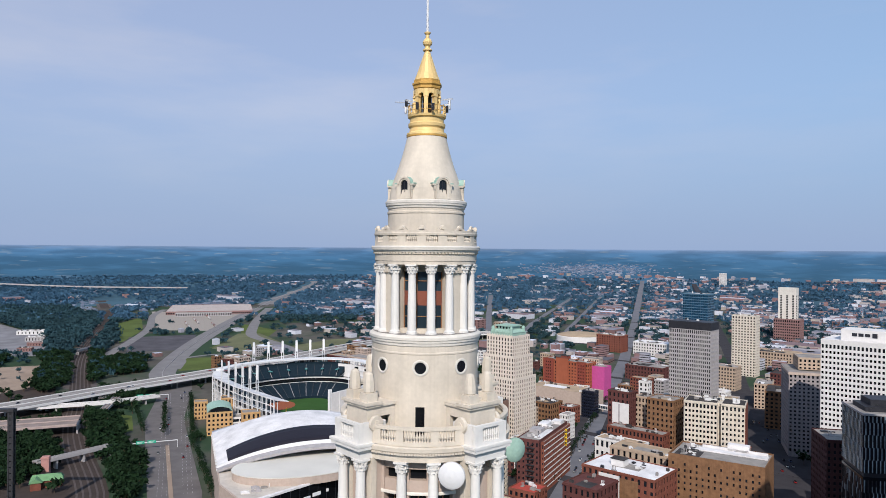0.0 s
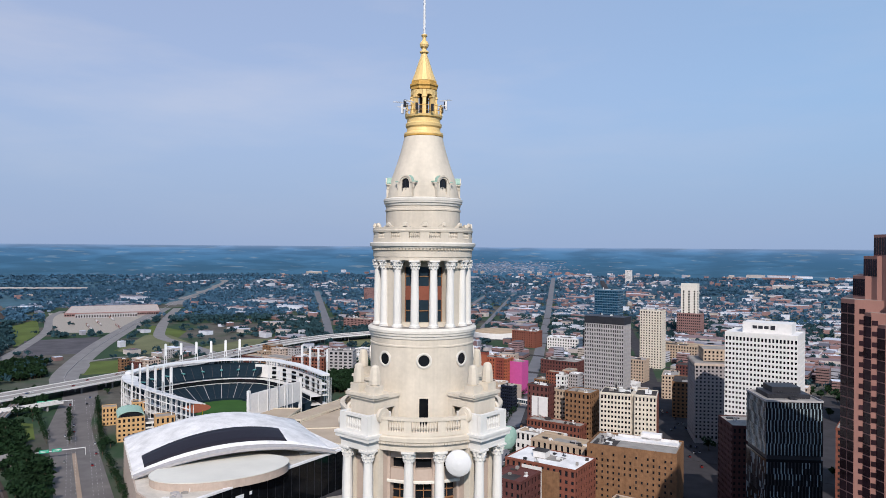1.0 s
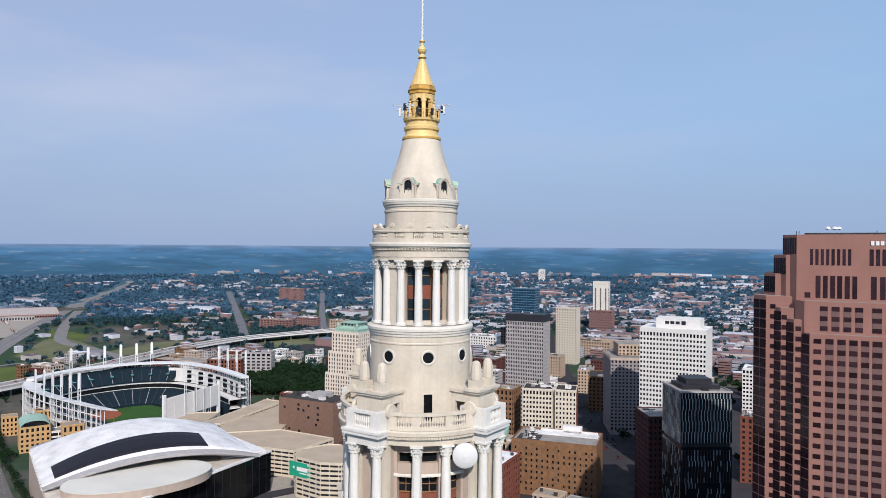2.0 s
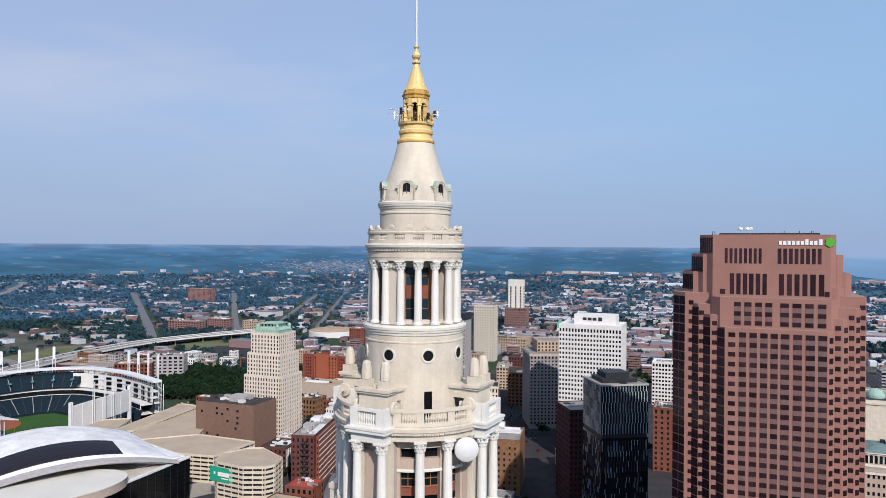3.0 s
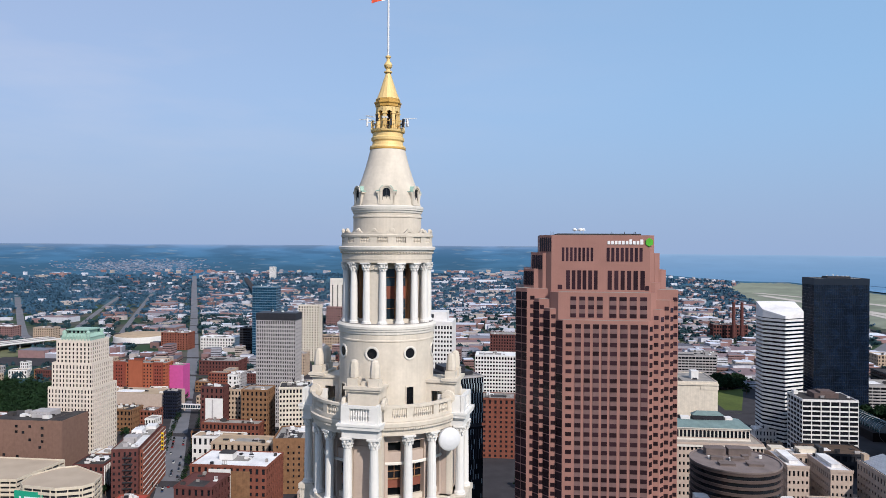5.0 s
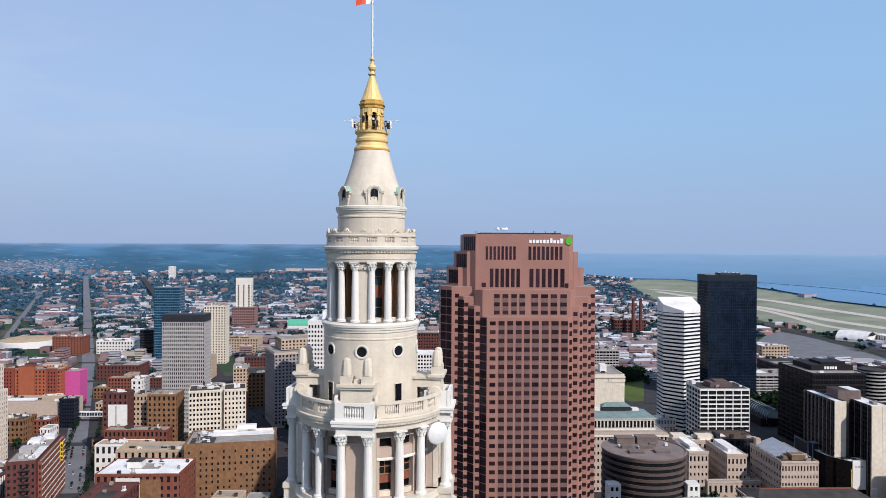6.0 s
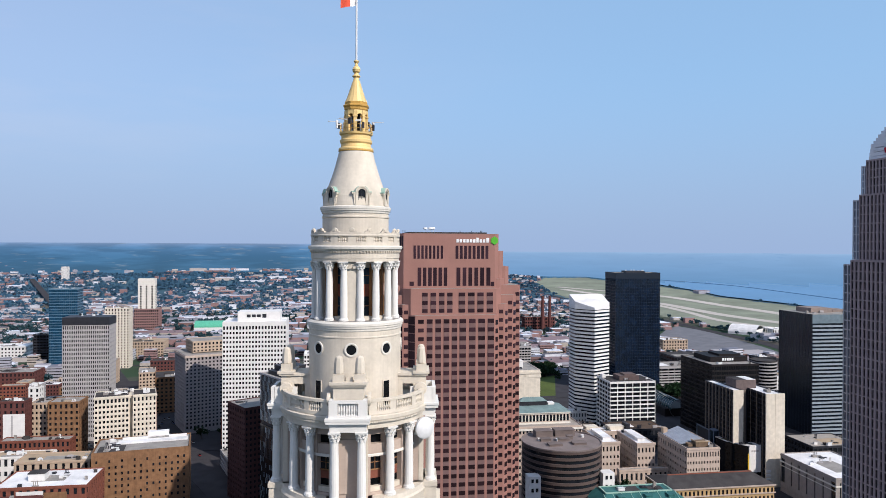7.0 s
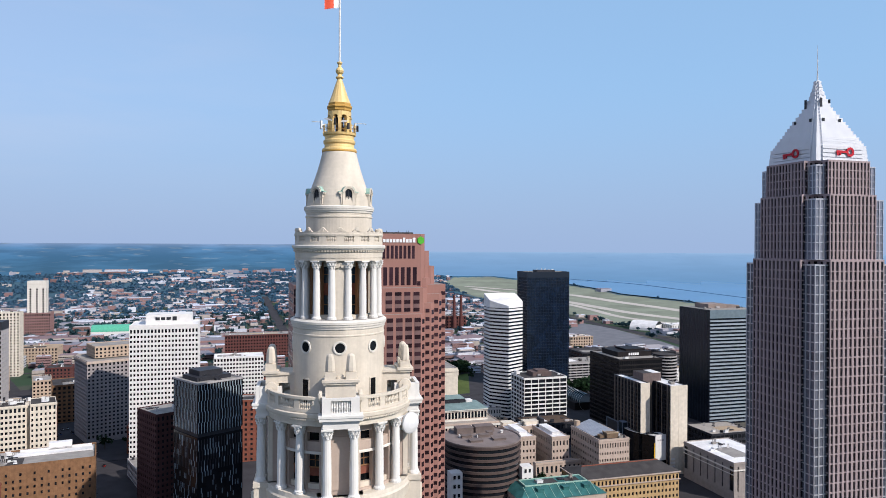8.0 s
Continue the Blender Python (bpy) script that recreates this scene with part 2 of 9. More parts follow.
def grid_walls(bm, x0, x1, y0, y1, z0, z1, nx, ny, nf, pier, band, rec, foot=0.0, head=0.0):
    """Piers and bands round a block; between them the openings stand back by rec."""
    zb, zt = z0 + foot, z1 - head
    fh = (zt - zb) / nf
    if foot:
        box(bm, x0, x1, y0, y1, z0, zb)
    if head:
        box(bm, x0, x1, y0, y1, zt, z1)
    for i in range(0 if not foot else 1, nf + (0 if head else 1)):
        z = zb + i * fh
        h = fh * band
        a, b = max(z0, z - h / 2), min(z1, z + h / 2)
        box(bm, x0 + 0.03, x1 - 0.03, y0 + 0.03, y0 + rec, a, b)
        box(bm, x0 + 0.03, x1 - 0.03, y1 - rec, y1 - 0.03, a, b)
        box(bm, x0 + 0.03, x0 + rec, y0 + rec, y1 - rec, a, b)
        box(bm, x1 - rec, x1 - 0.03, y0 + rec, y1 - rec, a, b)
    for n, lo, hi, along in ((nx, x0, x1, 0), (ny, y0, y1, 1)):
        w = (hi - lo) / n
        for i in range(n + 1):
            c, pw = lo + i * w, w * pier
            a, b = max(lo, c - pw / 2), min(hi, c + pw / 2)
            if along == 0:
                box(bm, a, b, y0, y0 + rec, zb, zt)
                box(bm, a, b, y1 - rec, y1, zb, zt)
            elif 0 < i < n:
                box(bm, x0, x0 + rec, a, b, zb, zt)
                box(bm, x1 - rec, x1, a, b, zb, zt)


def block(parent, x0, x1, y0, y1, z0, z1, nx, ny, nf, wall, glz=None, pier=0.4, band=0.45, rec=0.5, foot=0.0, head=1.2,
          roof=None, name="wall", single=0, trim=False):
    """One storeyed block: walls, glazing, roof with a parapet. single: so many windows as panes of their own."""
    glz = glz or GLASS
    bm = bmesh.new()
    if pier >= 1:
        box(bm, x0, x1, y0, y1, z0, z1 - 0.02)
    else:
        grid_walls(bm, x0, x1, y0, y1, z0, z1, nx, ny, nf, pier, band, rec, foot, head)
    for s in ((x0, x1, y0, y0 + 0.5), (x0, x1, y1 - 0.5, y1), (x0, x0 + 0.5, y0 + 0.5, y1 - 0.5), (x1 - 0.5, x1, y0 + 0.5, y1 - 0.5)):
        box(bm, *s, z1 - 0.01, z1 + 0.9)
    if trim and pier < 1:
        courses = [(z1 - 0.55, z1 - 0.1, 0.4), (z1 - 0.95, z1 - 0.55, 0.2)]
        if z1 - z0 > 12 and z0 < 1:
            courses.append((z0 + 4.4, z0 + 5.0, 0.18))
        for a, b, o in courses:
            box(bm, x0 - o, x1 + o, y0 - o, y0 - 0.004, a, b)
            box(bm, x0 - o, x1 + o, y1 + 0.004, y1 + o, a, b)
            box(bm, x0 - o, x0 - 0.004, y0, y1, a, b)
            box(bm, x1 + 0.004, x1 + o, y0, y1, a, b)
    part(name, bm, wall, parent)
    if pier < 1:
        part("glazing", boxes((x0 + rec * 0.8, x1 - rec * 0.8, y0 + rec * 0.8, y1 - rec * 0.8, z0, z1 - 0.3)), glz, parent)
    part("roof", boxes((x0 + 0.5, x1 - 0.5, y0 + 0.5, y1 - 0.5, z1 - 0.2, z1 + 0.25)), roof or ROOFG, parent)
    if single:
        spots, fh, w = [], (z1 - z0 - foot - head) / nf, (x1 - x0) / nx
        for k in range(nf - 1, -1, -1):
            for i in range(nx):
                if len(spots) < single:
                    spots.append((x0 + (i + 0.5) * w, y0 + rec * 0.8 - 0.06, z0 + foot + k * fh + fh * band / 2, 0, w * (1 - pier), fh * (1 - band)))
        panes(parent, glz, spots)


def units(parent, x0, x1, y0, y1, z, n, seed, material=None, big=1.0):
    """Machine housings, stair heads, ducts and pipes on a roof, each with its own shape."""
    rng = random.Random(seed)
    for i in range(n):
        w, d, h = rng.uniform(1.2, 4.5) * big, rng.uniform(1.2, 3.5) * big, rng.uniform(0.8, 2.2) * big
        x, y = rng.uniform(x0 + w, x1 - w), rng.uniform(y0 + d, y1 - d)
        kind = rng.randrange(4)
        bm = bmesh.new()
        if kind == 0:            # cooler with two fans on feet
            box(bm, x - w / 2, x + w / 2, y - d / 2, y + d / 2, z + 0.25, z + h)
            for sx in (-0.4, 0.4):
                box(bm, x + sx * w - 0.12, x + sx * w + 0.12, y - d * 0.45, y + d * 0.45, z, z + 0.25)
            for sx in (-0.25, 0.25):
                lathe(bm, [(0.2 * min(w, d), h), (0.2 * min(w, d), h + 0.3)], 10, cx=x + sx * w, cy=y, m=pose(0, 0, z))
        elif kind == 1:          # stair head with a sloping cap
            vs = box(bm, x - w / 2, x + w / 2, y - d / 2, y + d / 2, z, z + h * 1.5)
            vs[6].co.z -= h * 0.35
            vs[7].co.z -= h * 0.35
            box(bm, x - w * 0.56, x + w * 0.56, y - d * 0.58, y - d * 0.5, z + h * 1.45, z + h * 1.6)
        elif kind == 2:          # housing with a bent duct
            box(bm, x - w / 2, x + w / 2, y - d / 2, y + d / 2, z, z + h)
            box(bm, x + w / 2, x + w * 1.3, y - 0.25 * d, y + 0.1 * d, z + h * 0.35, z + h * 0.75)
            box(bm, x + w * 1.3, x + w * 1.5, y - 0.25 * d, y + 0.1 * d, z, z + h * 0.75)
        else:                    # cluster of pipes on a kerb
            box(bm, x - w / 2, x + w / 2, y - d / 2, y + d / 2, z, z + h * 0.3)
            for k in range(3):
                lathe(bm, [(0.22 * big, h * 0.3), (0.22 * big, h * rng.uniform(0.9, 1.6)), (0.36 * big, h * 1.6), (0.3 * big, h * 1.8)], 8, cx=x + (k - 1) * w * 0.3, cy=y + rng.uniform(-0.3, 0.3) * d, m=pose(0, 0, z))
        part("roof_unit", bm, material or rng.choice((GREYC, WHITEC, CHAR, ROOFG, STEELW, ROOFD)), parent)


def building(name, x, y, yaw, w, d, h, nx, ny, nf, wall, label, category="office building", group="", n_units=3, seed=1, **kw):
    e = thing(name, x, y, 0, yaw, label, category, group)
    block(e, -w / 2, w / 2, -d / 2, d / 2, 0, h, nx, ny, nf, wall, trim=kw.get("pier", 0.4) >= 0.45 and h < 70, **kw)
    patch = random.Random(seed * 31 + int(w * 7 + d * 13))
    if kw.get("single", 0) == 0 and min(w, d) > 12:
        x0, y0 = patch.uniform(-0.46, -0.1) * w, patch.uniform(-0.46, -0.1) * d
        part("roof_patch", boxes((x0, x0 + patch.uniform(0.3, 0.5) * w, y0, y0 + patch.uniform(0.3, 0.5) * d, h + 0.25, h + 0.33)), patch.choice((ROOFG, ROOFD, ROOFT, ROOFG, ROOFW)), e)
    if n_units:
        units(e, -w / 2, w / 2, -d / 2, d / 2, h + 0.25, n_units, seed)
    return e

# ---------------------------------------------------------------- land, lake and distance
EYE0 = Vector((0.0, -80.0))


def smooth(a, b, v):
    v = min(1, max(0, (v - a) / (b - a)))
    return v * v * (3 - 2 * v)


def rise(x, y):
    """Height of the land: a plain bent up beyond 2300 m to fit the skyline in the camera's view; the lake's far side
    lies lower.
    """
    dx, dy = x - EYE0.x, y - EYE0.y
    r = math.hypot(dx, dy)
    if r <= 2300:
        return 0.0
    top = 201 - 52 * smooth(24, 28, math.degrees(math.atan2(dx, dy)) % 360) * (1 if dx > 0 else 0)
    return top * ((r - 2300) / 2550) ** 1.7


def in_poly(x, y, poly):
    hit = False
    for (x0, y0), (x1, y1) in zip(poly, poly[1:] + poly[:1]):
        if (y0 > y) != (y1 > y) and x < (x1 - x0) * (y - y0) / (y1 - y0) + x0:
            hit = not hit
    return hit


def polar_sheet(radii, angles, lift, keep=None):
    """A sheet in rings round the place. angles: degrees clockwise from +y."""
    verts, faces = [], []
    for r in radii:
        for a in angles:
            x, y = EYE0.x + r * math.sin(radians(a)), EYE0.y + r * math.cos(radians(a))
            verts.append((x, y, rise(x, y) + lift))
    n = len(angles)
    for i in range(len(radii) - 1):
        for j in range(n - 1):
            faces.append((i * n + j, i * n + n + j, i * n + n + j + 1, i * n + j + 1))
    return verts, faces


def land_material():
    """Town ground: lots, yards and lawns in patches."""
    m = mat("town_ground", (0.11, 0.102, 0.088), 0.95, var=0.45, scale=0.012, fine=0.09, bump=0, spec=0.1)
    n, l = m.node_tree.nodes, m.node_tree.links
    b = n["Principled BSDF"]
    old = b.inputs["Base Color"].links[0].from_socket
    geo, tex, ramp, mix = n.new("ShaderNodeNewGeometry"), n.new("ShaderNodeTexNoise"), n.new("ShaderNodeMapRange"), n.new("ShaderNodeMix")
    tex.inputs["Scale"].default_value, tex.inputs["Detail"].default_value = 0.006, 6
    l.new(geo.outputs["Position"], tex.inputs["Vector"])
    ramp.inputs["From Min"].default_value, ramp.inputs["From Max"].default_value = 0.44, 0.54
    l.new(tex.outputs["Fac"], ramp.inputs["Value"])
    mix.data_type = "RGBA"
    mix.inputs["B"].default_value = (0.03, 0.055, 0.03, 1)
    l.new(ramp.outputs[0], mix.inputs["Factor"])
    l.new(old, mix.inputs["A"])
    l.new(mix.outputs["Result"], b.inputs["Base Color"])
    return m


LAND = land_material()


def sheet(name, verts, faces, material, label, category="", kind="structure", soft=False):
    me = bpy.data.meshes.new(name)
    me.from_pydata(verts, [], faces)
    me.materials.append(material)
    if soft:
        me.shade_smooth()
    return tagged(new(name, me), label, category, kind=kind)


angles_all = [a for a in range(0, 21, 3)] + [21 + 0.5 * i for i in range(42)] + [a for a in range(42, 361, 3)]
radii_near = [1, 60, 150, 300, 500, 800, 1200, 1700, 2300, 2500, 2700, 2900, 3100, 3300]
v, f = polar_sheet(radii_near, angles_all, 0.0)
ground = sheet("ground", v, f, LAND, "flat town ground of lots, yards and lawns", "ground")
# the outer ring gets a blue base colour: haze painted into the ground
ground.data.materials.append(mat("hazed_far_ground", (0.055, 0.115, 0.155), 0.95, var=0.35, scale=0.006, fine=0.04, bump=0, spec=0.1))
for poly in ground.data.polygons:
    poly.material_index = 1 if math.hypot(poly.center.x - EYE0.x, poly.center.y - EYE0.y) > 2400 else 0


def haze_glow_material(name, stops, speck, z0=37, z1=186, uneven=0.14, most=0.5):
    """The far land and lake as a plain backdrop: painted haze that glows and pales into the sky at the skyline."""
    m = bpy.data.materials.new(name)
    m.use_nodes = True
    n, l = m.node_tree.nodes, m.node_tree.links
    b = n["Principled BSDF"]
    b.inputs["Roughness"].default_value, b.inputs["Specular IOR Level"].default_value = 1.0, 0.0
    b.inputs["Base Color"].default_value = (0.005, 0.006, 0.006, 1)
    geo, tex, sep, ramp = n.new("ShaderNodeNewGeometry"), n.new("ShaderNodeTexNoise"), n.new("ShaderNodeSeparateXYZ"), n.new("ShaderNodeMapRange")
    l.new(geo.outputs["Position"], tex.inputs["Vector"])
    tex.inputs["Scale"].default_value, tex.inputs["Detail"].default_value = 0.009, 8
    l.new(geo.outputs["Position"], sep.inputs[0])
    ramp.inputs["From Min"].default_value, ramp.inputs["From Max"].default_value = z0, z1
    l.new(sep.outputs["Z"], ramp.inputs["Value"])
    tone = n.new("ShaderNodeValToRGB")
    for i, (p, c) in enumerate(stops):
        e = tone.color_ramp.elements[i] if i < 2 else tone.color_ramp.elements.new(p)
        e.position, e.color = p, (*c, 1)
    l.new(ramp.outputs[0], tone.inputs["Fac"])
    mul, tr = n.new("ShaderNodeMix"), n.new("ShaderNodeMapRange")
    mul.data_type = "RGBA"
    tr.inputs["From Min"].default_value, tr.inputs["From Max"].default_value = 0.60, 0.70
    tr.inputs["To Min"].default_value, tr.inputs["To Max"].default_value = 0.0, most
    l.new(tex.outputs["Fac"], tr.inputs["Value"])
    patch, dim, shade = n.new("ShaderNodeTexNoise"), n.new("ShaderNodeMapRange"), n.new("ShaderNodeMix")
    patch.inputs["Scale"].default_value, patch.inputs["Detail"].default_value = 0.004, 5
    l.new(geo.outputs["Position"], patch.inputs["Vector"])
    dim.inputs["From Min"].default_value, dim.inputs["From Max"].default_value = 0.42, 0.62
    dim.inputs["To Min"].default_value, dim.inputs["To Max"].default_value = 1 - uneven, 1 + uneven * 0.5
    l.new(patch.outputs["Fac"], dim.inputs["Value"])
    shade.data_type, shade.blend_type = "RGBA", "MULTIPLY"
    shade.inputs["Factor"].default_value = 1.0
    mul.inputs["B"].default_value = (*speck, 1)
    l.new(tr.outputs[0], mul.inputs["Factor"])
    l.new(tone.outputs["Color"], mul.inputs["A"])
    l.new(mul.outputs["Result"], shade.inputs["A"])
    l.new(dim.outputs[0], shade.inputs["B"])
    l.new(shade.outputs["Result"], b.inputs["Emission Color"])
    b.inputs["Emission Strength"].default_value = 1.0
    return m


FARLAND = haze_glow_material("painted_haze_land", [(0.0, (0.052, 0.14, 0.245)), (0.55, (0.064, 0.18, 0.345)), (0.82, (0.098, 0.23, 0.435)), (0.94, (0.18, 0.30, 0.52)), (1.0, (0.285, 0.395, 0.615))], (0.27, 0.35, 0.45), 37, 203, 0.2, 0.5)
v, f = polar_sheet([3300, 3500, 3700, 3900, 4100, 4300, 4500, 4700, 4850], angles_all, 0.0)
sheet("backdrop", v, f, FARLAND, "wooded heights along the skyline, glowing with painted blue haze", "distance")

WATER = mat("lake_water", (0.095, 0.235, 0.42), 0.35, var=0.12, scale=0.004, fine=0.05, bump=0.0, spec=0.5)


def shore(a):
    """How far the lake's edge lies, by bearing."""
    pts = [(25, 4840), (26, 4300), (28, 3850), (31, 3650), (35.2, 3477), (38.4, 3490), (44.2, 3172), (46.4, 2998), (48.6, 2767), (52.8, 2586), (57, 2360), (68, 1950), (85, 1600), (110, 1500), (131, 1900)]
    for (a0, r0), (a1, r1) in zip(pts, pts[1:]):
        if a0 <= a <= a1:
            return r0 + (r1 - r0) * (a - a0) / (a1 - a0)
    return 4850


# the water follows rise(), so it too bends up to fit the view
verts, faces, fan = [], [], [25 + 0.5 * i for i in range(212)]
for a in fan:
    r0 = shore(a)
    for k in range(17):
        r = r0 + (4860 - r0) * k / 16
        x, y = EYE0.x + r * math.sin(radians(a)), EYE0.y + r * math.cos(radians(a))
        verts.append((x, y, rise(x, y) + 4.0))
for j in range(len(fan) - 1):
    for k in range(16):
        faces.append((j * 17 + k, j * 17 + k + 1, j * 17 + 18 + k, j * 17 + 17 + k))
# the far lake glows as well, its haze painted by height
FARLAKE = haze_glow_material("painted_haze_lake", [(0.0, (0.12, 0.27, 0.50)), (0.9, (0.23, 0.39, 0.64)), (0.97, (0.25, 0.41, 0.66)), (1.0, (0.28, 0.44, 0.68))], (0.16, 0.31, 0.56), 5, 150, 0.03, 0.3)
lake = sheet("lake_water", verts, faces, WATER, "calm pale blue lake reaching the skyline", "lake", soft=True)
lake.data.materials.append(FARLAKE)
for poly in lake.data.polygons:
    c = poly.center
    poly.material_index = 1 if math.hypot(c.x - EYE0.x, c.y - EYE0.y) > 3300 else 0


ROAD_COUNT = iter(range(10000))


def road(name, pts, width, material, label, category="road", z=None, thick=0.2, parent=None, kind="structure"):
    """A strip of ground along a line of x, y (, height) points."""
    z = 0.22 + 0.012 * next(ROAD_COUNT) if z is None else z
    bm = bmesh.new()
    prev = None
    for i, p in enumerate(pts):
        a, b = pts[max(i - 1, 0)], pts[min(i + 1, len(pts) - 1)]
        d = Vector((b[0] - a[0], b[1] - a[1]))
        nx, ny = -d.y / d.length, d.x / d.length
        h = rise(p[0], p[1]) + z + (p[2] if len(p) > 2 else 0)
        row = [bm.verts.new((p[0] + nx * s * width / 2, p[1] + ny * s * width / 2, h + dz)) for s, dz in ((1, -thick), (1, 0), (-1, 0), (-1, -thick))]
        if prev:
            for k in range(3):
                bm.faces.new((prev[k], row[k], row[k + 1], prev[k + 1]))
        prev = row
    ob = part(name, bm, material, parent)
    return tagged(ob, label, category if not parent else "", kind=kind if not parent else "")


def curve_pts(pts, n=8):
    """A smooth line through the given points."""
    out = []
    for i in range(len(pts) - 1):
        p0, p1, p2, p3 = (pts[max(0, min(len(pts) - 1, i + k))] for k in (-1, 0, 1, 2))
        for s in range(n):
            t = s / n
            out.append(tuple(0.5 * (2 * b + (c - a) * t + (2 * a - 5 * b + 4 * c - d) * t * t + (3 * b - a - 3 * c + d) * t ** 3) for a, b, c, d in zip(p0, p1, p2, p3)))
    return out + [tuple(pts[-1])]


# ---------------------------------------------------------------- the great tower
TOWER = thing("tower", 0, 0, 0, 20, "cream and white terracotta tower with round colonnades and a gilded spire", "tower")


def tp(name, bm, material, label="", smooth=False, m=None, parent=None):
    return part(name, bm, material, parent or TOWER, label, smooth, m)


# square shaft below the colonnades
def shaft():
    bm = bmesh.new()
    grid_walls(bm, -15, 15, -15, 15, 0, 128, 9, 9, 32, 0.5, 0.4, 0.8, 6, 3)
    grid_walls(bm, -13, 13, -13, 13, 128, 150, 8, 8, 5, 0.5, 0.4, 0.7, 1, 2)
    grid_walls(bm, -7.6, 7.6, -7.6, 7.6, 150, 161.5, 5, 5, 2, 0.55, 0.4, 0.7, 1, 2)
    tp("shaft_wall", bm, CREAM)
    tp("shaft_glazing", boxes((-14.3, 14.3, -14.3, 14.3, 0, 127), (-12.4, 12.4, -12.4, 12.4, 127, 149), (-7, 7, -7, 7, 149, 161)), GLASS)


shaft()
tp("lower_platform", turned([(8.6, 160.8), (9.0, 161.3), (9.2, 162.6), (9.0, 162.8), (8.9, 163.3)], 48), CREAM)
tp("lower_plinth", turned([(7.3, 163.2), (7.3, 164.2)], 48), CREAM)

# lower colonnade: inner wall with openings, columns, corner pavilions
LZ0, LZ1 = 163.3, 171.3


def column_mesh(name, r, h, material, n=14):
    """A column on a moulded base with a swelling shaft and a leafed capital."""
    bm = bmesh.new()
    ch = r * 2.3
    lathe(bm, [(r * 1.35, 0), (r * 1.35, r * 0.35), (r * 1.22, r * 0.4), (r * 1.28, r * 0.55), (r * 1.08, r * 0.75), (r, r * 0.95), (r * 1.0, h * 0.4), (r * 0.86, h - ch),
               (r * 0.98, h - ch + 0.05), (r * 0.88, h - ch + 0.14), (r * 0.92, h - ch * 0.5), (r * 1.22, h - r * 0.35)], n)
    box(bm, -r * 1.3, r * 1.3, -r * 1.3, r * 1.3, h - r * 0.35, h)
    for row, (zz, out, k) in enumerate(((h - ch + 0.15, 1.02, 8), (h - ch * 0.58, 1.12, 8))):
        for i in range(k):
            m = pose(0, 0, 0, 0, 0, (i + 0.5 * row) * 360 / k)
            box(bm, -r * 0.22, r * 0.22, -r * out - 0.06, -r * out + 0.08, zz, zz + ch * 0.34, m)
            box(bm, -r * 0.16, r * 0.16, -r * out - 0.16, -r * out, zz + ch * 0.26, zz + ch * 0.36, m)
    return mesh_of(name, bm, material)


COL_LOW = column_mesh("column", 0.52, LZ1 - LZ0, WHITE)
COL_UP = column_mesh("column", 0.44, 7.1, WHITE, 14)

for q in range(4):
    for a0, a1 in ((-30, -26.6), (-14.4, -6.6), (6.6, 14.4), (26.6, 30)):
        bm = bmesh.new()
        lathe(bm, [(6.5, 163.3), (7.6, 163.3), (7.6, 171.3), (6.5, 171.3)], 4, q * 90 + a0, q * 90 + a1)
        tp("wall_pier", bm, BEIGE)
    for z0, z1, r in ((163.3, 163.6, 7.6), (167.75, 169.2, 7.45), (170.3, 171.3, 7.5)):
        bm = bmesh.new()
        lathe(bm, [(6.5, z0), (r, z0), (r, z1), (6.5, z1)], 14, q * 90 - 28, q * 90 + 28)
        tp("wall_band", bm, BEIGE)
    bm = bmesh.new()
    lathe(bm, [(7.4, 167.75), (7.72, 167.8), (7.72, 168.0), (7.6, 168.1)], 14, q * 90 - 29, q * 90 + 29)
    tp("string_course", bm, PALE)
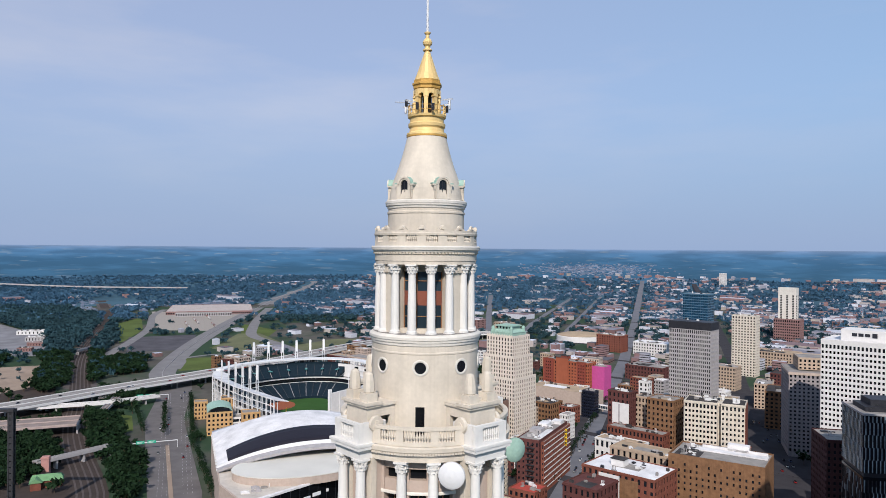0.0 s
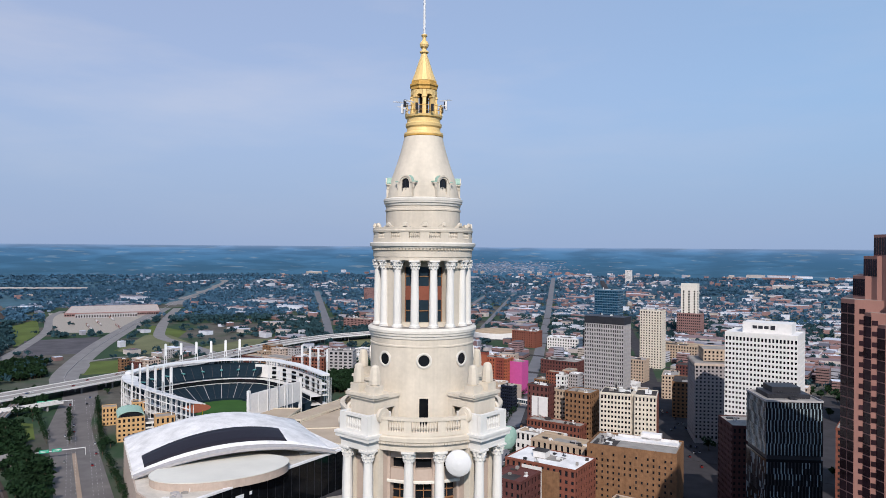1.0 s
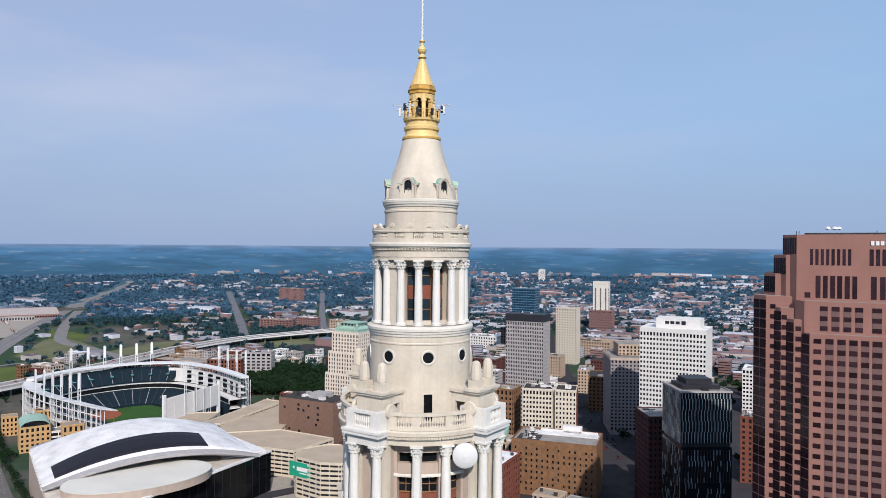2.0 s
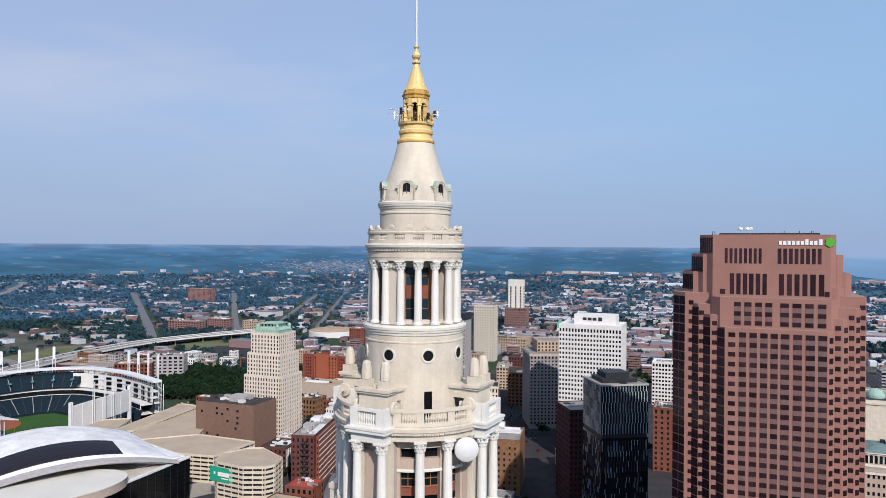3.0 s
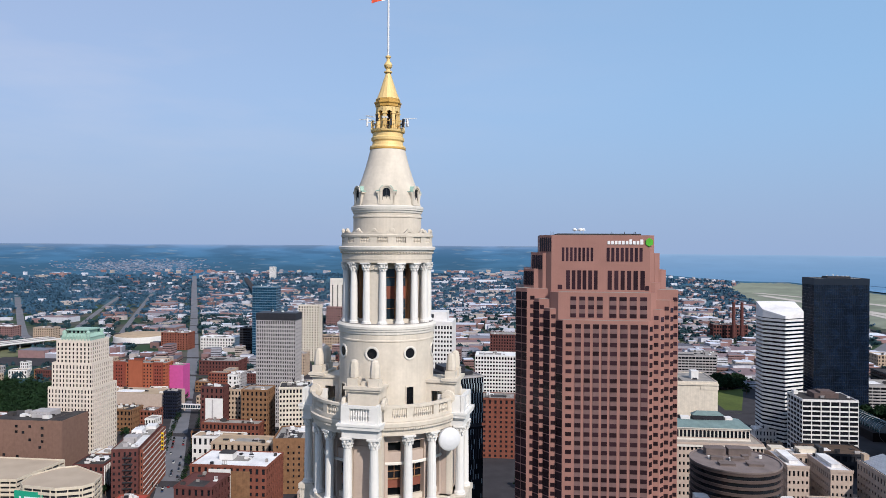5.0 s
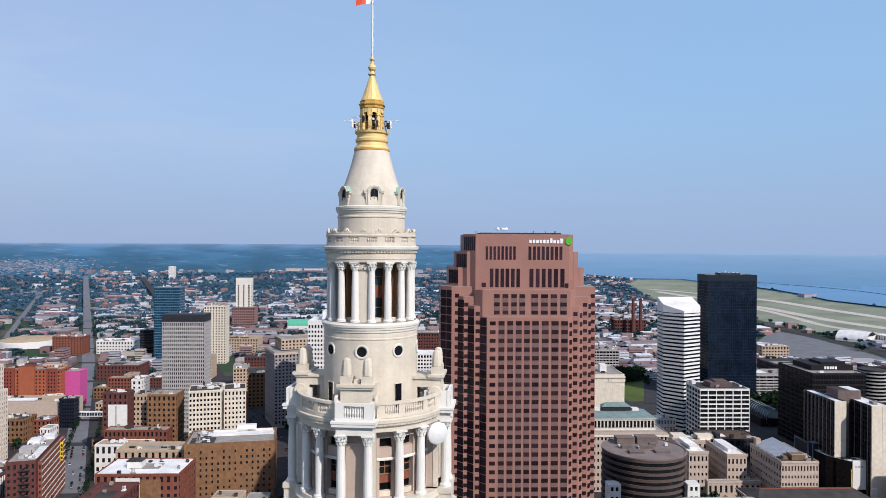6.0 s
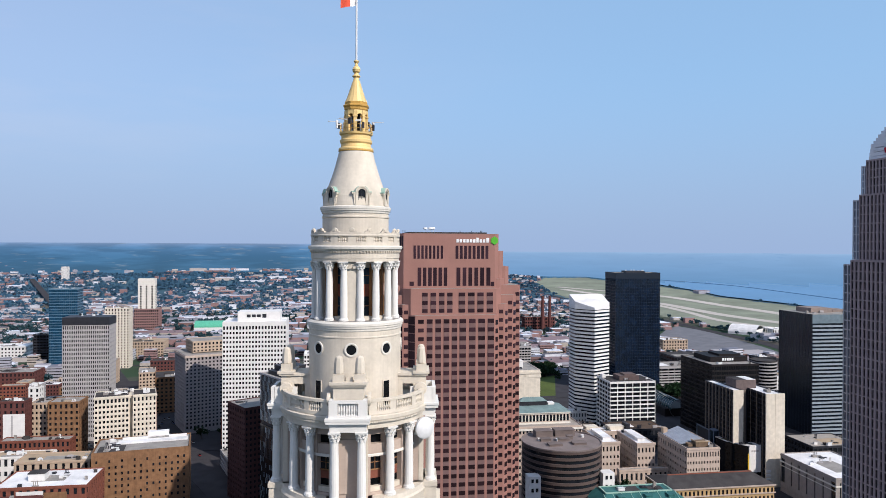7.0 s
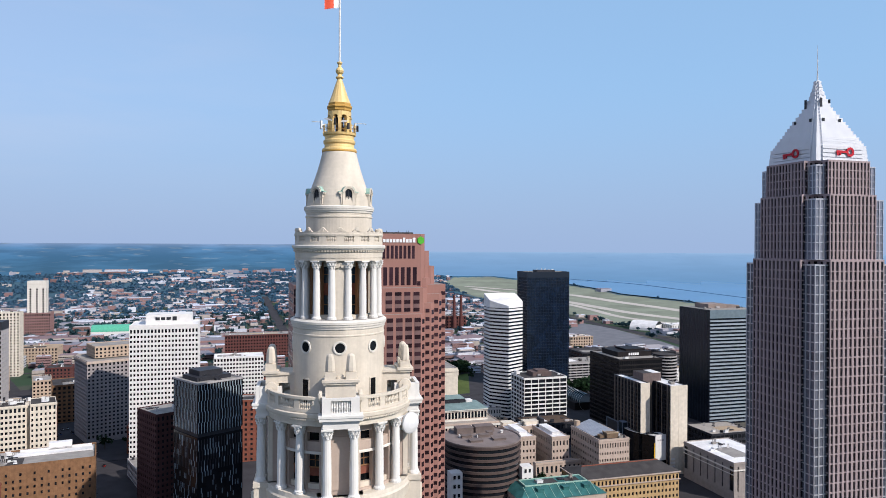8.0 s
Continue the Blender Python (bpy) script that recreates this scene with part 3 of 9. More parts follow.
for q in range(4):
    for c in (-20.5, 0, 20.5):
        for z0, h, material, name in ((169.2, 1.1, GLASSK, "upper_window"), (166.1, 1.65, GLASS, "middle_window"), (165.0, 1.1, RED, "brick_panel"), (163.6, 1.4, GLASSK, "lower_window")):
            tp(name, boxes((-0.95, 0.95, -0.06, 0.1, 0, h)), material, m=at(6.75, q * 90 + c, z0))
        tp("window_frame", boxes((-0.9, 0.9, -0.14, -0.06, 0.75, 0.83), (-0.04, 0.04, -0.14, -0.06, 0, 1.6), (-0.95, 0.95, -0.2, -0.06, -0.12, 0.0)), TIMBER, m=at(6.75, q * 90 + c, 166.1))
    for c in (-10.8, 10.8):
        tp("column", COL_LOW, WHITE, m=at(8.25, q * 90 + c, LZ0))
    # corner pavilion
    c = q * 90 + 45
    for s in (-1.52, 1.52):
        tp("column", COL_LOW, WHITE, m=at(9.45, c, LZ0) @ pose(s, 0, 0))
        bm = boxes((-0.42, 0.42, -0.3, 0.3, 0, LZ1 - LZ0))
        tp("pilaster", bm, CREAM, m=at(8.3, c, LZ0) @ pose(s * 1.15, 0, 0))
    tp("pavilion_base", boxes((-2.5, 2.5, -0.9, 2.6, -13.0, -0.6), (-2.65, 2.65, -1.0, 2.6, -0.6, 0.0)), CREAM, m=at(9.3, c, LZ0))
    tp("pavilion_wall", boxes((-2.1, 2.1, 1.0, 2.6, 0, LZ1 - LZ0), (-1.2, 1.2, 0.86, 1.0, 0.6, 6.4), (-1.35, 1.35, 0.8, 1.0, 6.4, 6.8)), BEIGE, m=at(9.3, c, LZ0))
    course = ((-2.25, 2.25, -0.75, 2.6, 171.3, 172.0), (-2.35, 2.35, -0.85, 2.6, 172.0, 172.3), (-2.7, 2.7, -1.2, 2.6, 172.3, 172.65),
               (-2.8, 2.8, -1.3, 2.6, 172.65, 172.9), (-2.35, 2.35, -0.85, -0.35, 172.9, 173.2), (-2.35, 2.35, -0.85, -0.35, 174.55, 174.85),
               (-2.35, -1.25, -0.85, -0.35, 173.2, 174.55), (1.25, 2.35, -0.85, -0.35, 173.2, 174.55), (-1.25, 1.25, -0.5, -0.38, 173.2, 174.55),
               (-2.35, -1.85, -0.35, 2.4, 172.9, 174.85), (1.85, 2.35, -0.35, 2.4, 172.9, 174.85), (-1.9, 1.9, -0.4, 2.4, 172.9, 173.1))
    for x0, x1, y0, y1, z0, z1 in course:
        tp("parapet_course", boxes((x0 * 0.905, x1 * 0.905, y0 * 0.9, y1, z0, z1)), WHITE, m=at(9.3, c))
    bal = turned([(0.10, 0), (0.06, 0.2), (0.13, 0.55), (0.05, 1.1), (0.10, 1.35)], 8)
    bal_me = mesh_of("baluster", bal, WHITE)
    for i in range(8):
        tp("baluster", bal_me, WHITE, m=at(9.3, c) @ pose(-1.0 + i * 0.286, -0.56, 173.2))
    course = ((-1.75, 1.75, 0.4, 1.6, 173, 176.2), (-2.0, 2.0, 0.15, 1.85, 176.2, 176.45), (-2.15, 2.15, 0.0, 2.0, 176.45, 176.75),
               (-1.75, -1.35, 1.6, 2.0, 173, 176.2), (-1.75, -1.35, 3.3, 4.4, 173, 176.2), (-1.75, -1.35, 2.0, 3.3, 175.2, 176.2), (1.35, 1.75, 1.6, 2.0, 173, 176.2), (1.35, 1.75, 3.3, 4.4, 173, 176.2), (1.35, 1.75, 2.0, 3.3, 175.2, 176.2),
               (-1.95, 1.95, 1.85, 4.4, 176.2, 176.5),
               (-0.35, 0.35, 0.9, 1.5, 176.75, 177.15))
    for spec in course:
        tp("attic_block", boxes(spec), CREAM, m=at(9.3, c))
    for s in (-1.2, 1.2):
        bm = bmesh.new()
        box(bm, -0.62, 0.62, -0.62, 0.62, 176.75, 177.6)
        lathe(bm, [(0.5, 177.6), (0.58, 177.7), (0.6, 178.1), (0.54, 178.9), (0.44, 179.4), (0.34, 179.55), (0.12, 179.65)], 8, 22.5, 382.5)
        tp("finial_urn", bm, CREAM, m=at(8.3, c) @ pose(s, 0, 0), smooth=False)
    for s in (-1, 1):
        scroll = bmesh.new()
        lathe(scroll, [(0.75, -0.2), (0.8, -0.1), (0.8, 0.1), (0.75, 0.2)], 14, m=pose(s * 2.3, 1.1, 174.7, 0, 90, 0))
        lathe(scroll, [(0.35, -0.3), (0.35, 0.3)], 10, m=pose(s * 2.3, 1.1, 174.7, 0, 90, 0))
        tp("scroll", scroll, CREAM, m=at(9.3, c))

# balcony round the drum between the pavilions
bm = bmesh.new()
for q in range(4):
    lathe(bm, [(7.0, 171.3), (8.7, 171.3), (8.75, 172.0), (8.9, 172.05), (9.15, 172.35), (9.2, 172.75), (8.75, 172.9), (5.5, 172.9)], 20, q * 90 - 31, q * 90 + 31)
tp("balcony_cornice", bm, CREAM)
dent = mesh_of("dentil", boxes((-0.11, 0.11, -0.16, 0.1, 0, 0.2)), CREAM)
for q in range(4):
    for i in range(34):
        tp("dentil", dent, CREAM, m=at(8.93, q * 90 - 29.7 + i * 1.8, 172.03))
bm = bmesh.new()
for q in range(4):
    lathe(bm, [(8.55, 172.9), (8.95, 172.9), (8.95, 173.3), (8.55, 173.3)], 20, q * 90 - 30, q * 90 + 30)
    lathe(bm, [(8.5, 174.4), (9.0, 174.4), (9.0, 174.7), (8.5, 174.7)], 20, q * 90 - 30, q * 90 + 30)
    for a0, a1 in ((-30, -24), (-13.5, -8.5), (8.5, 13.5), (24, 30)):
        lathe(bm, [(8.6, 173.3), (8.92, 173.3), (8.92, 174.4), (8.6, 174.4)], 3, q * 90 + a0, q * 90 + a1)
tp("balcony_parapet", bm, CREAM)
bal_me = mesh_of("baluster", turned([(0.11, 0), (0.06, 0.18), (0.14, 0.45), (0.05, 0.9), (0.1, 1.1)], 8), CREAM)
for q in range(4):
    for c, n in ((-18.7, 6), (0, 9), (18.7, 6)):
        for i in range(n):
            tp("baluster", bal_me, CREAM, m=at(8.75, q * 90 + c + (i - (n - 1) / 2) * 1.75, 173.3))
tp("drum", turned([(5.7, 172.7), (5.7, 181.2), (5.76, 181.25), (5.76, 181.4), (5.7, 181.45), (5.7, 182.1)], 96), CREAM)
for i in range(8):
    bm = bmesh.new()
    lathe(bm, [(0.84, 0.0), (0.84, 0.10), (0.72, 0.14), (0.60, 0.10), (0.56, -0.15)], 24, cap=False, m=pose(0, 0, 0, 90, 0, 0))
    o = tp("oculus", bm, PALE, m=at(5.66, i * 45, 179.9), smooth=False)
    bm = bmesh.new()
    lathe(bm, [(0.58, 0.0), (0.58, 0.06)], 20, m=pose(0, 0, 0, 90, 0, 0))
    part("glass", bm, GLASS, o)
for q in range(4):
    o = tp("door_frame", boxes((-0.58, -0.46, -0.06, 0.2, 0, 3.1), (0.46, 0.58, -0.06, 0.2, 0, 3.1), (-0.58, 0.58, -0.06, 0.2, 3.1, 3.22)), CREAM, m=at(5.7, q * 90, 172.9))
    # black panel in place of the shade inside the doorway
    part("door", boxes((-0.46, 0.46, -0.04, 0.0, 0, 3.1)), GLASSK, o, "black panel standing in for a shaded open doorway")
tp("ledge", turned([(5.7, 182.0), (5.8, 182.1), (5.82, 182.35), (5.92, 182.4), (5.94, 182.62), (6.02, 182.68), (6.02, 182.95), (5.88, 183.05), (5.7, 183.18), (4.4, 183.2)], 64), PALE)
tp("roof_flashing", turned([(5.3, 183.16), (5.62, 183.2), (5.62, 183.24), (5.3, 183.24)], 64), ROOFG)

# upper colonnade
UZ0 = 183.2
for q in range(4):
    bm = bmesh.new()
    lathe(bm, [(3.4, UZ0), (4.95, UZ0), (4.95, 190.4), (3.4, 190.4)], 8, q * 90 + 33.5, q * 90 + 56.5)
    tp("corner_pier", bm, CREAM)
    for z0, z1 in ((UZ0, 183.7), (190.1, 190.4)):
        bm = bmesh.new()
        lathe(bm, [(3.4, z0), (4.4, z0), (4.4, z1), (3.4, z1)], 10, q * 90 - 33, q * 90 + 33)
        tp("wall_band", bm, CREAM)
for q in range(4):
    for a in (-22.5, 0, 22.5):
        for z0, h, material, name in ((183.7, 2.35, GLASSB, "lower_window"), (186.05, 1.5, RED, "brick_panel"), (187.55, 2.0, GLASSB, "upper_window")):
            tp(name, boxes((-0.62, 0.62, -0.05, 0.15, 0, h)), material, m=at(3.55, q * 90 + a, z0))
        for z0, h in ((183.7, 2.35), (187.55, 2.0)):
            tp("window_frame", boxes((-0.62, -0.54, -0.13, -0.05, 0, h), (0.54, 0.62, -0.13, -0.05, 0, h), (-0.54, 0.54, -0.13, -0.05, h * 0.5, h * 0.5 + 0.08)), TIMBER, m=at(3.55, q * 90 + a, z0))
        tp("transom", boxes((-0.66, 0.66, -0.16, 0.1, 0, 0.55)), CREAM, m=at(3.55, q * 90 + a, 189.55))
    for a in (-11.25, 11.25):
        tp("jamb", boxes((-0.16, 0.16, -0.55, 0.2, 0, 6.4)), TIMBER, m=at(3.62, q * 90 + a, 183.7))
    for a in (-33.75, -11.25, 11.25, 33.75):
        tp("column", COL_UP, WHITE, m=at(5.0, q * 90 + a, UZ0))
    for s in (-1, 1):
        tp("garland", boxes((-0.55, 0.55, -0.12, 0.1, 0, 0.5), (-0.3, 0.3, -0.2, 0.1, -0.15, 0.35)), CREAM, m=at(4.98, q * 90 + 45 + s * 4.5, 189.6))
tp("core", turned([(3.42, UZ0), (3.42, 190.6)], 32), GLASSK)
tp("entablature", turned([(4.3, 190.3), (5.42, 190.3), (5.44, 190.62), (5.5, 190.66), (5.5, 191.3), (5.58, 191.36), (5.4, 191.4)], 64), CREAM)
tp("main_cornice", turned([(5.4, 191.4), (5.58, 191.55), (5.66, 191.62), (5.7, 191.75), (5.84, 191.8), (5.88, 192.08), (5.78, 192.2), (4.0, 192.25)], 64), PALE)
dent2 = mesh_of("dentil", boxes((-0.09, 0.09, -0.12, 0.1, 0, 0.18)), CREAM)
for i in range(96):
    tp("dentil", dent2, CREAM, m=at(5.56, i * 3.75, 191.38))
# balustrade with its knobs
bm = bmesh.new()
lathe(bm, [(5.12, 192.2), (5.5, 192.2), (5.5, 192.62), (5.12, 192.62), (5.12, 192.2)], 64, cap=False)
lathe(bm, [(5.08, 193.3), (5.55, 193.3), (5.58, 193.5), (5.52, 193.55), (5.52, 193.78), (5.08, 193.78), (5.08, 193.3)], 64, cap=False)
for i in range(16):
    lathe(bm, [(5.15, 192.62), (5.48, 192.62), (5.48, 193.3), (5.15, 193.3)], 2, i * 22.5 - 5, i * 22.5 + 5)
tp("balustrade", bm, CREAM)
bal_me = mesh_of("baluster", turned([(0.11, 0), (0.07, 0.12), (0.12, 0.3), (0.06, 0.52), (0.11, 0.68)], 8), CREAM)
for i in range(16):
    for k in range(5):
        tp("baluster", bal_me, CREAM, m=at(5.34, i * 22.5 + 11.25 + (k - 2) * 2.4, 192.62))
bm = bmesh.new()
lathe(bm, [(0.30, -0.14), (0.34, 0.0), (0.30, 0.14)], 14, m=pose(0, 0, 0.2, 90, 0, 0))
lathe(bm, [(0.15, -0.2), (0.15, 0.2)], 8, m=pose(0, 0, 0.24, 90, 0, 0))
box(bm, -0.62, 0.62, -0.14, 0.14, -0.02, 0.1)
box(bm, -0.48, 0.48, -0.12, 0.12, 0.1, 0.18)
knob = mesh_of("acroterion", bm, CREAM)
for i in range(16):
    tp("acroterion", knob, CREAM, m=at(5.32, i * 22.5, 193.78))
# upper drum, dormers and the cone roof
tp("upper_drum", turned([(4.12, 192.1), (4.12, 195.55), (4.2, 195.62), (4.2, 195.8), (4.1, 195.85), (4.1, 196.2)], 64), CREAM, smooth=False)
tp("drum_cornice", turned([(4.1, 196.1), (4.2, 196.18), (4.24, 196.4), (4.34, 196.45), (4.36, 196.62), (4.4, 196.68), (4.4, 196.92), (4.25, 197.02), (3.6, 197.1)], 64), PALE)
tp("cone_roof", turned([(4.02, 196.95), (3.98, 197.6), (3.86, 198.3), (3.64, 199.0), (3.34, 199.8), (3.02, 200.7), (2.7, 201.7), (2.42, 202.7), (2.2, 203.6), (2.05, 204.2)], 96), CREAM)
for i in range(6):
    a = 30 + i * 60
    d = tp("dormer", boxes((-0.78, -0.45, -0.22, 1.2, 0, 1.55), (0.45, 0.78, -0.22, 1.2, 0, 1.55), (-0.45, 0.45, -0.22, 1.2, 0, 0.3), (-0.85, 0.85, -0.3, 1.0, 0, 0.1)), CREAM, m=at(3.85, a, 197.06))
    bm = bmesh.new()
    prof = [(math.cos(radians(t)), math.sin(radians(t))) for t in range(0, 181, 15)]
    for (c0, s0), (c1, s1) in zip(prof, prof[1:]):
        for r0, r1, y0 in ((0.45, 0.62, -0.22), (0.62, 0.8, -0.32)):
            vs = [bm.verts.new((r * c, y, 1.53 + r * s)) for y in (y0, 1.5) for r in (r0, r1) for c, s in ((c0, s0), (c1, s1))]
            for fc in ((0, 1, 3, 2), (4, 6, 7, 5), (2, 3, 7, 6), (0, 4, 5, 1)):
                bm.faces.new([vs[k] for k in fc])
    part("arch", bm, CREAM, d)
    bm = bmesh.new()
    for s in (-1, 1):
        box(bm, s * 0.98 - 0.22, s * 0.98 + 0.22, -0.22, 0.8, 1.38, 1.56)
        box(bm, s * 0.92 - 0.1, s * 0.92 + 0.1, -0.18, 0.7, 0.95, 1.38)
        box(bm, s * 0.9 - 0.06, s * 0.9 + 0.06, -0.16, 0.7, 0.1, 0.95)
    part("bracket", bm, CREAM, d)
    bm = bmesh.new()
    for (c0, s0), (c1, s1) in zip(prof[:5], prof[1:5]):
        for sd in (-1, 1):
            vs = [bm.verts.new((sd * r * c, y, 1.55 + r * s)) for y in (-0.2, 1.5) for r in (0.8, 0.86) for c, s in ((c0, s0), (c1, s1))]
            for fc in ((0, 1, 3, 2), (4, 6, 7, 5), (2, 3, 7, 6), (0, 4, 5, 1)):
                bm.faces.new([vs[k] for k in fc])
    for s in (-1, 1):
        box(bm, s * 1.02 - 0.22, s * 1.02 + 0.22, -0.2, 1.1, 1.56, 1.68)
    part("copper_hood", bm, COPPER, d, "green copper hood")
    bm = bmesh.new()
    prism(bm, [(0.45 * c, 0.45 * s) for c, s in prof] + [(-0.45, -1.25), (0.45, -1.25)], -0.05, 0.02)
    part("dormer_window", bm, GLASS, d, m=pose(0, -0.02, 1.53, 90, 0, 0))
    part("glazing_bar", boxes((-0.03, 0.03, -0.1, -0.04, 0.3, 1.95), (-0.44, 0.44, -0.1, -0.04, 0.95, 1.0), (-0.45, -0.39, -0.1, -0.04, 0.3, 1.5), (0.39, 0.45, -0.1, -0.04, 0.3, 1.5)), CHAR, d)
# gilded crown
tp("gilded_base", turned([(2.1, 203.94), (2.2, 204.14), (2.15, 204.34), (1.9, 204.44), (1.85, 204.84), (2.0, 205.04), (2.02, 205.34), (1.85, 205.49), (1.85, 205.94), (2.05, 206.04), (2.1, 206.29), (1.3, 206.34)], 40), GOLD, smooth=False)
tp("gilded_ring", turned([(2.05, 203.82), (2.2, 203.92), (2.2, 204.04), (2.1, 204.14)], 40), GOLDDARK)
rail = bmesh.new()
for z in (206.69, 207.19):
    lathe(rail, [(1.98, z), (2.03, z), (2.03, z + 0.05), (1.98, z + 0.05), (1.98, z)], 24, cap=False)
tp("gallery_rail", rail, GOLDDARK)
post = mesh_of("rail_post", boxes((-0.04, 0.04, -0.04, 0.04, 0, 1.0), (-0.09, 0.09, -0.09, 0.09, -0.02, 0.2), (-0.07, 0.07, -0.07, 0.07, 1.0, 1.1)), GOLD)
for i in range(16):
    tp("rail_post", post, GOLD, m=at(2.0, i * 22.5, 206.29))
bm = bmesh.new()
for i in range(8):
    box(bm, -0.2, 0.2, -0.2, 0.2, 206.29, 209.04, at(1.27, i * 45))
    box(bm, -0.3, 0.3, -0.26, 0.2, 208.19, 208.34, at(1.27, i * 45))
    for k in range(7):
        t0, t1 = radians(k * 180 / 7), radians((k + 1) * 180 / 7)
        r, mm = 0.34, at(1.27, i * 45 + 22.5)
        p0, p1 = (r * math.cos(t0), 208.24 + r * math.sin(t0)), (r * math.cos(t1), 208.24 + r * math.sin(t1))
        vs = [bm.verts.new(mm @ Vector((px, py, pz))) for py in (-0.16, 0.14) for px, pz in (p0, p1, (p1[0], 209.04), (p0[0], 209.04))]
        for fc in ((0, 1, 2, 3), (7, 6, 5, 4), (0, 4, 5, 1)):
            bm.faces.new([vs[n] for n in fc])
tp("lantern", bm, GOLD)
tp("lantern_core", turned([(0.5, 206.24), (0.5, 209.04)], 8), mat("lantern_dark", (0.045, 0.03, 0.022), 0.8), "dark core of the lantern")
tp("lantern_cornice", turned([(1.4, 208.99), (1.55, 209.14), (1.55, 209.39), (1.68, 209.54), (1.68, 209.69), (1.5, 209.79), (1.5, 210.04), (1.42, 210.14)], 8, 22.5, 382.5), GOLDDARK)
tp("gilded_spire", turned([(1.42, 210.09), (1.1, 210.87), (0.82, 211.71), (0.58, 212.44), (0.36, 213.07), (0.3, 213.28)], 16, 11.25, 371.25), GOLD)
tp("finial", turned([(0.3, 213.22), (0.5, 213.38), (0.5, 213.49), (0.28, 213.64), (0.26, 213.80), (0.45, 214.01), (0.52, 214.27), (0.42, 214.53), (0.22, 214.74), (0.2, 215.05), (0.34, 215.26), (0.34, 215.37), (0.12, 215.47)], 16), GOLD, smooth=False)
tp("flagpole", turned([(0.13, 215.2), (0.12, 222), (0.07, 234.5), (0.14, 234.6), (0.1, 234.85)], 10), STEELW, "slim white flagpole")
aer = bmesh.new()
box(aer, -0.03, 0.03, -1.5, 0, 0, 0.05)
for k in range(6):
    box(aer, -0.35, 0.35, -1.45 + k * 0.22, -1.42 + k * 0.22, 0.0, 0.04)
aer_me = mesh_of("antenna", aer, STEELW)
pan = mesh_of("antenna", boxes((-0.14, 0.14, -0.62, -0.42, -0.5, 0.5), (-0.04, 0.04, -0.42, 0.0, -0.05, 0.05)), STEELW)
pan2 = mesh_of("antenna", boxes((-0.13, 0.13, -0.55, -0.33, -0.35, 0.4), (-0.04, 0.04, -0.33, 0.0, -0.05, 0.05)), CHAR)
for a, z, me in ((55, 208.1, aer_me), (-75, 208.0, aer_me), (150, 208.2, aer_me), (235, 208.0, aer_me), (80, 207.8, pan), (-60, 207.8, pan2), (20, 207.2, pan2), (-20, 207.3, pan2), (120, 207.6, pan2),
                 (170, 207.6, pan), (205, 207.7, pan2), (-110, 207.6, pan), (-35, 207.8, aer_me), (100, 208.0, pan2)):
    tp("antenna", me, STEELW, m=at(2.0, a, z - 0.36))


def dish(name, ang, r, z, rad, material, label, turn=0):
    e = thing(name, 0, 0, 0, 20, label, "antenna dish")
    bm = bmesh.new()
    lathe(bm, [(0.02, 0.28), (rad * 0.5, 0.18), (rad * 0.85, 0.02), (rad, -0.1), (rad, -0.42), (rad * 0.9, -0.5), (0.2, -0.6)], 32, m=pose(0, 0, 0, 90, 0, 0))
    part("reflector", bm, material, e, m=at(r, ang, z) @ pose(0, 0, 0, 0, 0, turn))
    part("mount", boxes((-0.12, 0.12, 0.5, 1.5, -0.9, -0.7), (-0.12, 0.12, 0.5, 1.5, 0.7, 0.9), (-0.15, 0.15, 0.4, 0.6, -1.1, 1.1)), STEELW, e, m=at(r, ang, z))
    return e


dish("microwave_dish", 20.0, 9.75, 170.25, 1.3, STEELW, "round white microwave dish fixed to the tower's columns", -30)
dish("microwave_dish", 90.0, 9.9, 170.3, 1.3, COPPER, "grey-green microwave dish on the tower's far side", -55)


def flag():
    e = thing("flag", 0, 0, 0, 0, "small orange-red and white flag hanging on the flagpole", "flag")
    for name, material, x0, x1, z0, z1 in (("red_field", mat("flag_red", (0.75, 0.10, 0.05), 0.8), 1.0, 2.4, 222.3, 224.0), ("white_field", mat("flag_white", (0.8, 0.8, 0.8), 0.8), 0.05, 1.0, 222.3, 224.0),
                                           ("dark_mark", STEELD, 1.2, 1.8, 223.5, 223.75)):
        bm = bmesh.new()
        rows = []
        for i in range(9):
            t = i / 8
            x = x0 + (x1 - x0) * t
            y = 0.12 * math.sin(x * 3.2)
            rows.append([bm.verts.new((-x * 0.86, y + dy, z - 0.25 * x)) for dy in (0, 0.02) for z in (z0, z1)])
        for a, b in zip(rows, rows[1:]):
            for k, j in ((0, 1), (1, 3), (3, 2), (2, 0)):
                bm.faces.new((a[k], b[k], b[j], a[j]))
        part(name, bm, material, e)


flag()

# ---------------------------------------------------------------- the tall buildings
GRID = -18.4     # the streets round the square


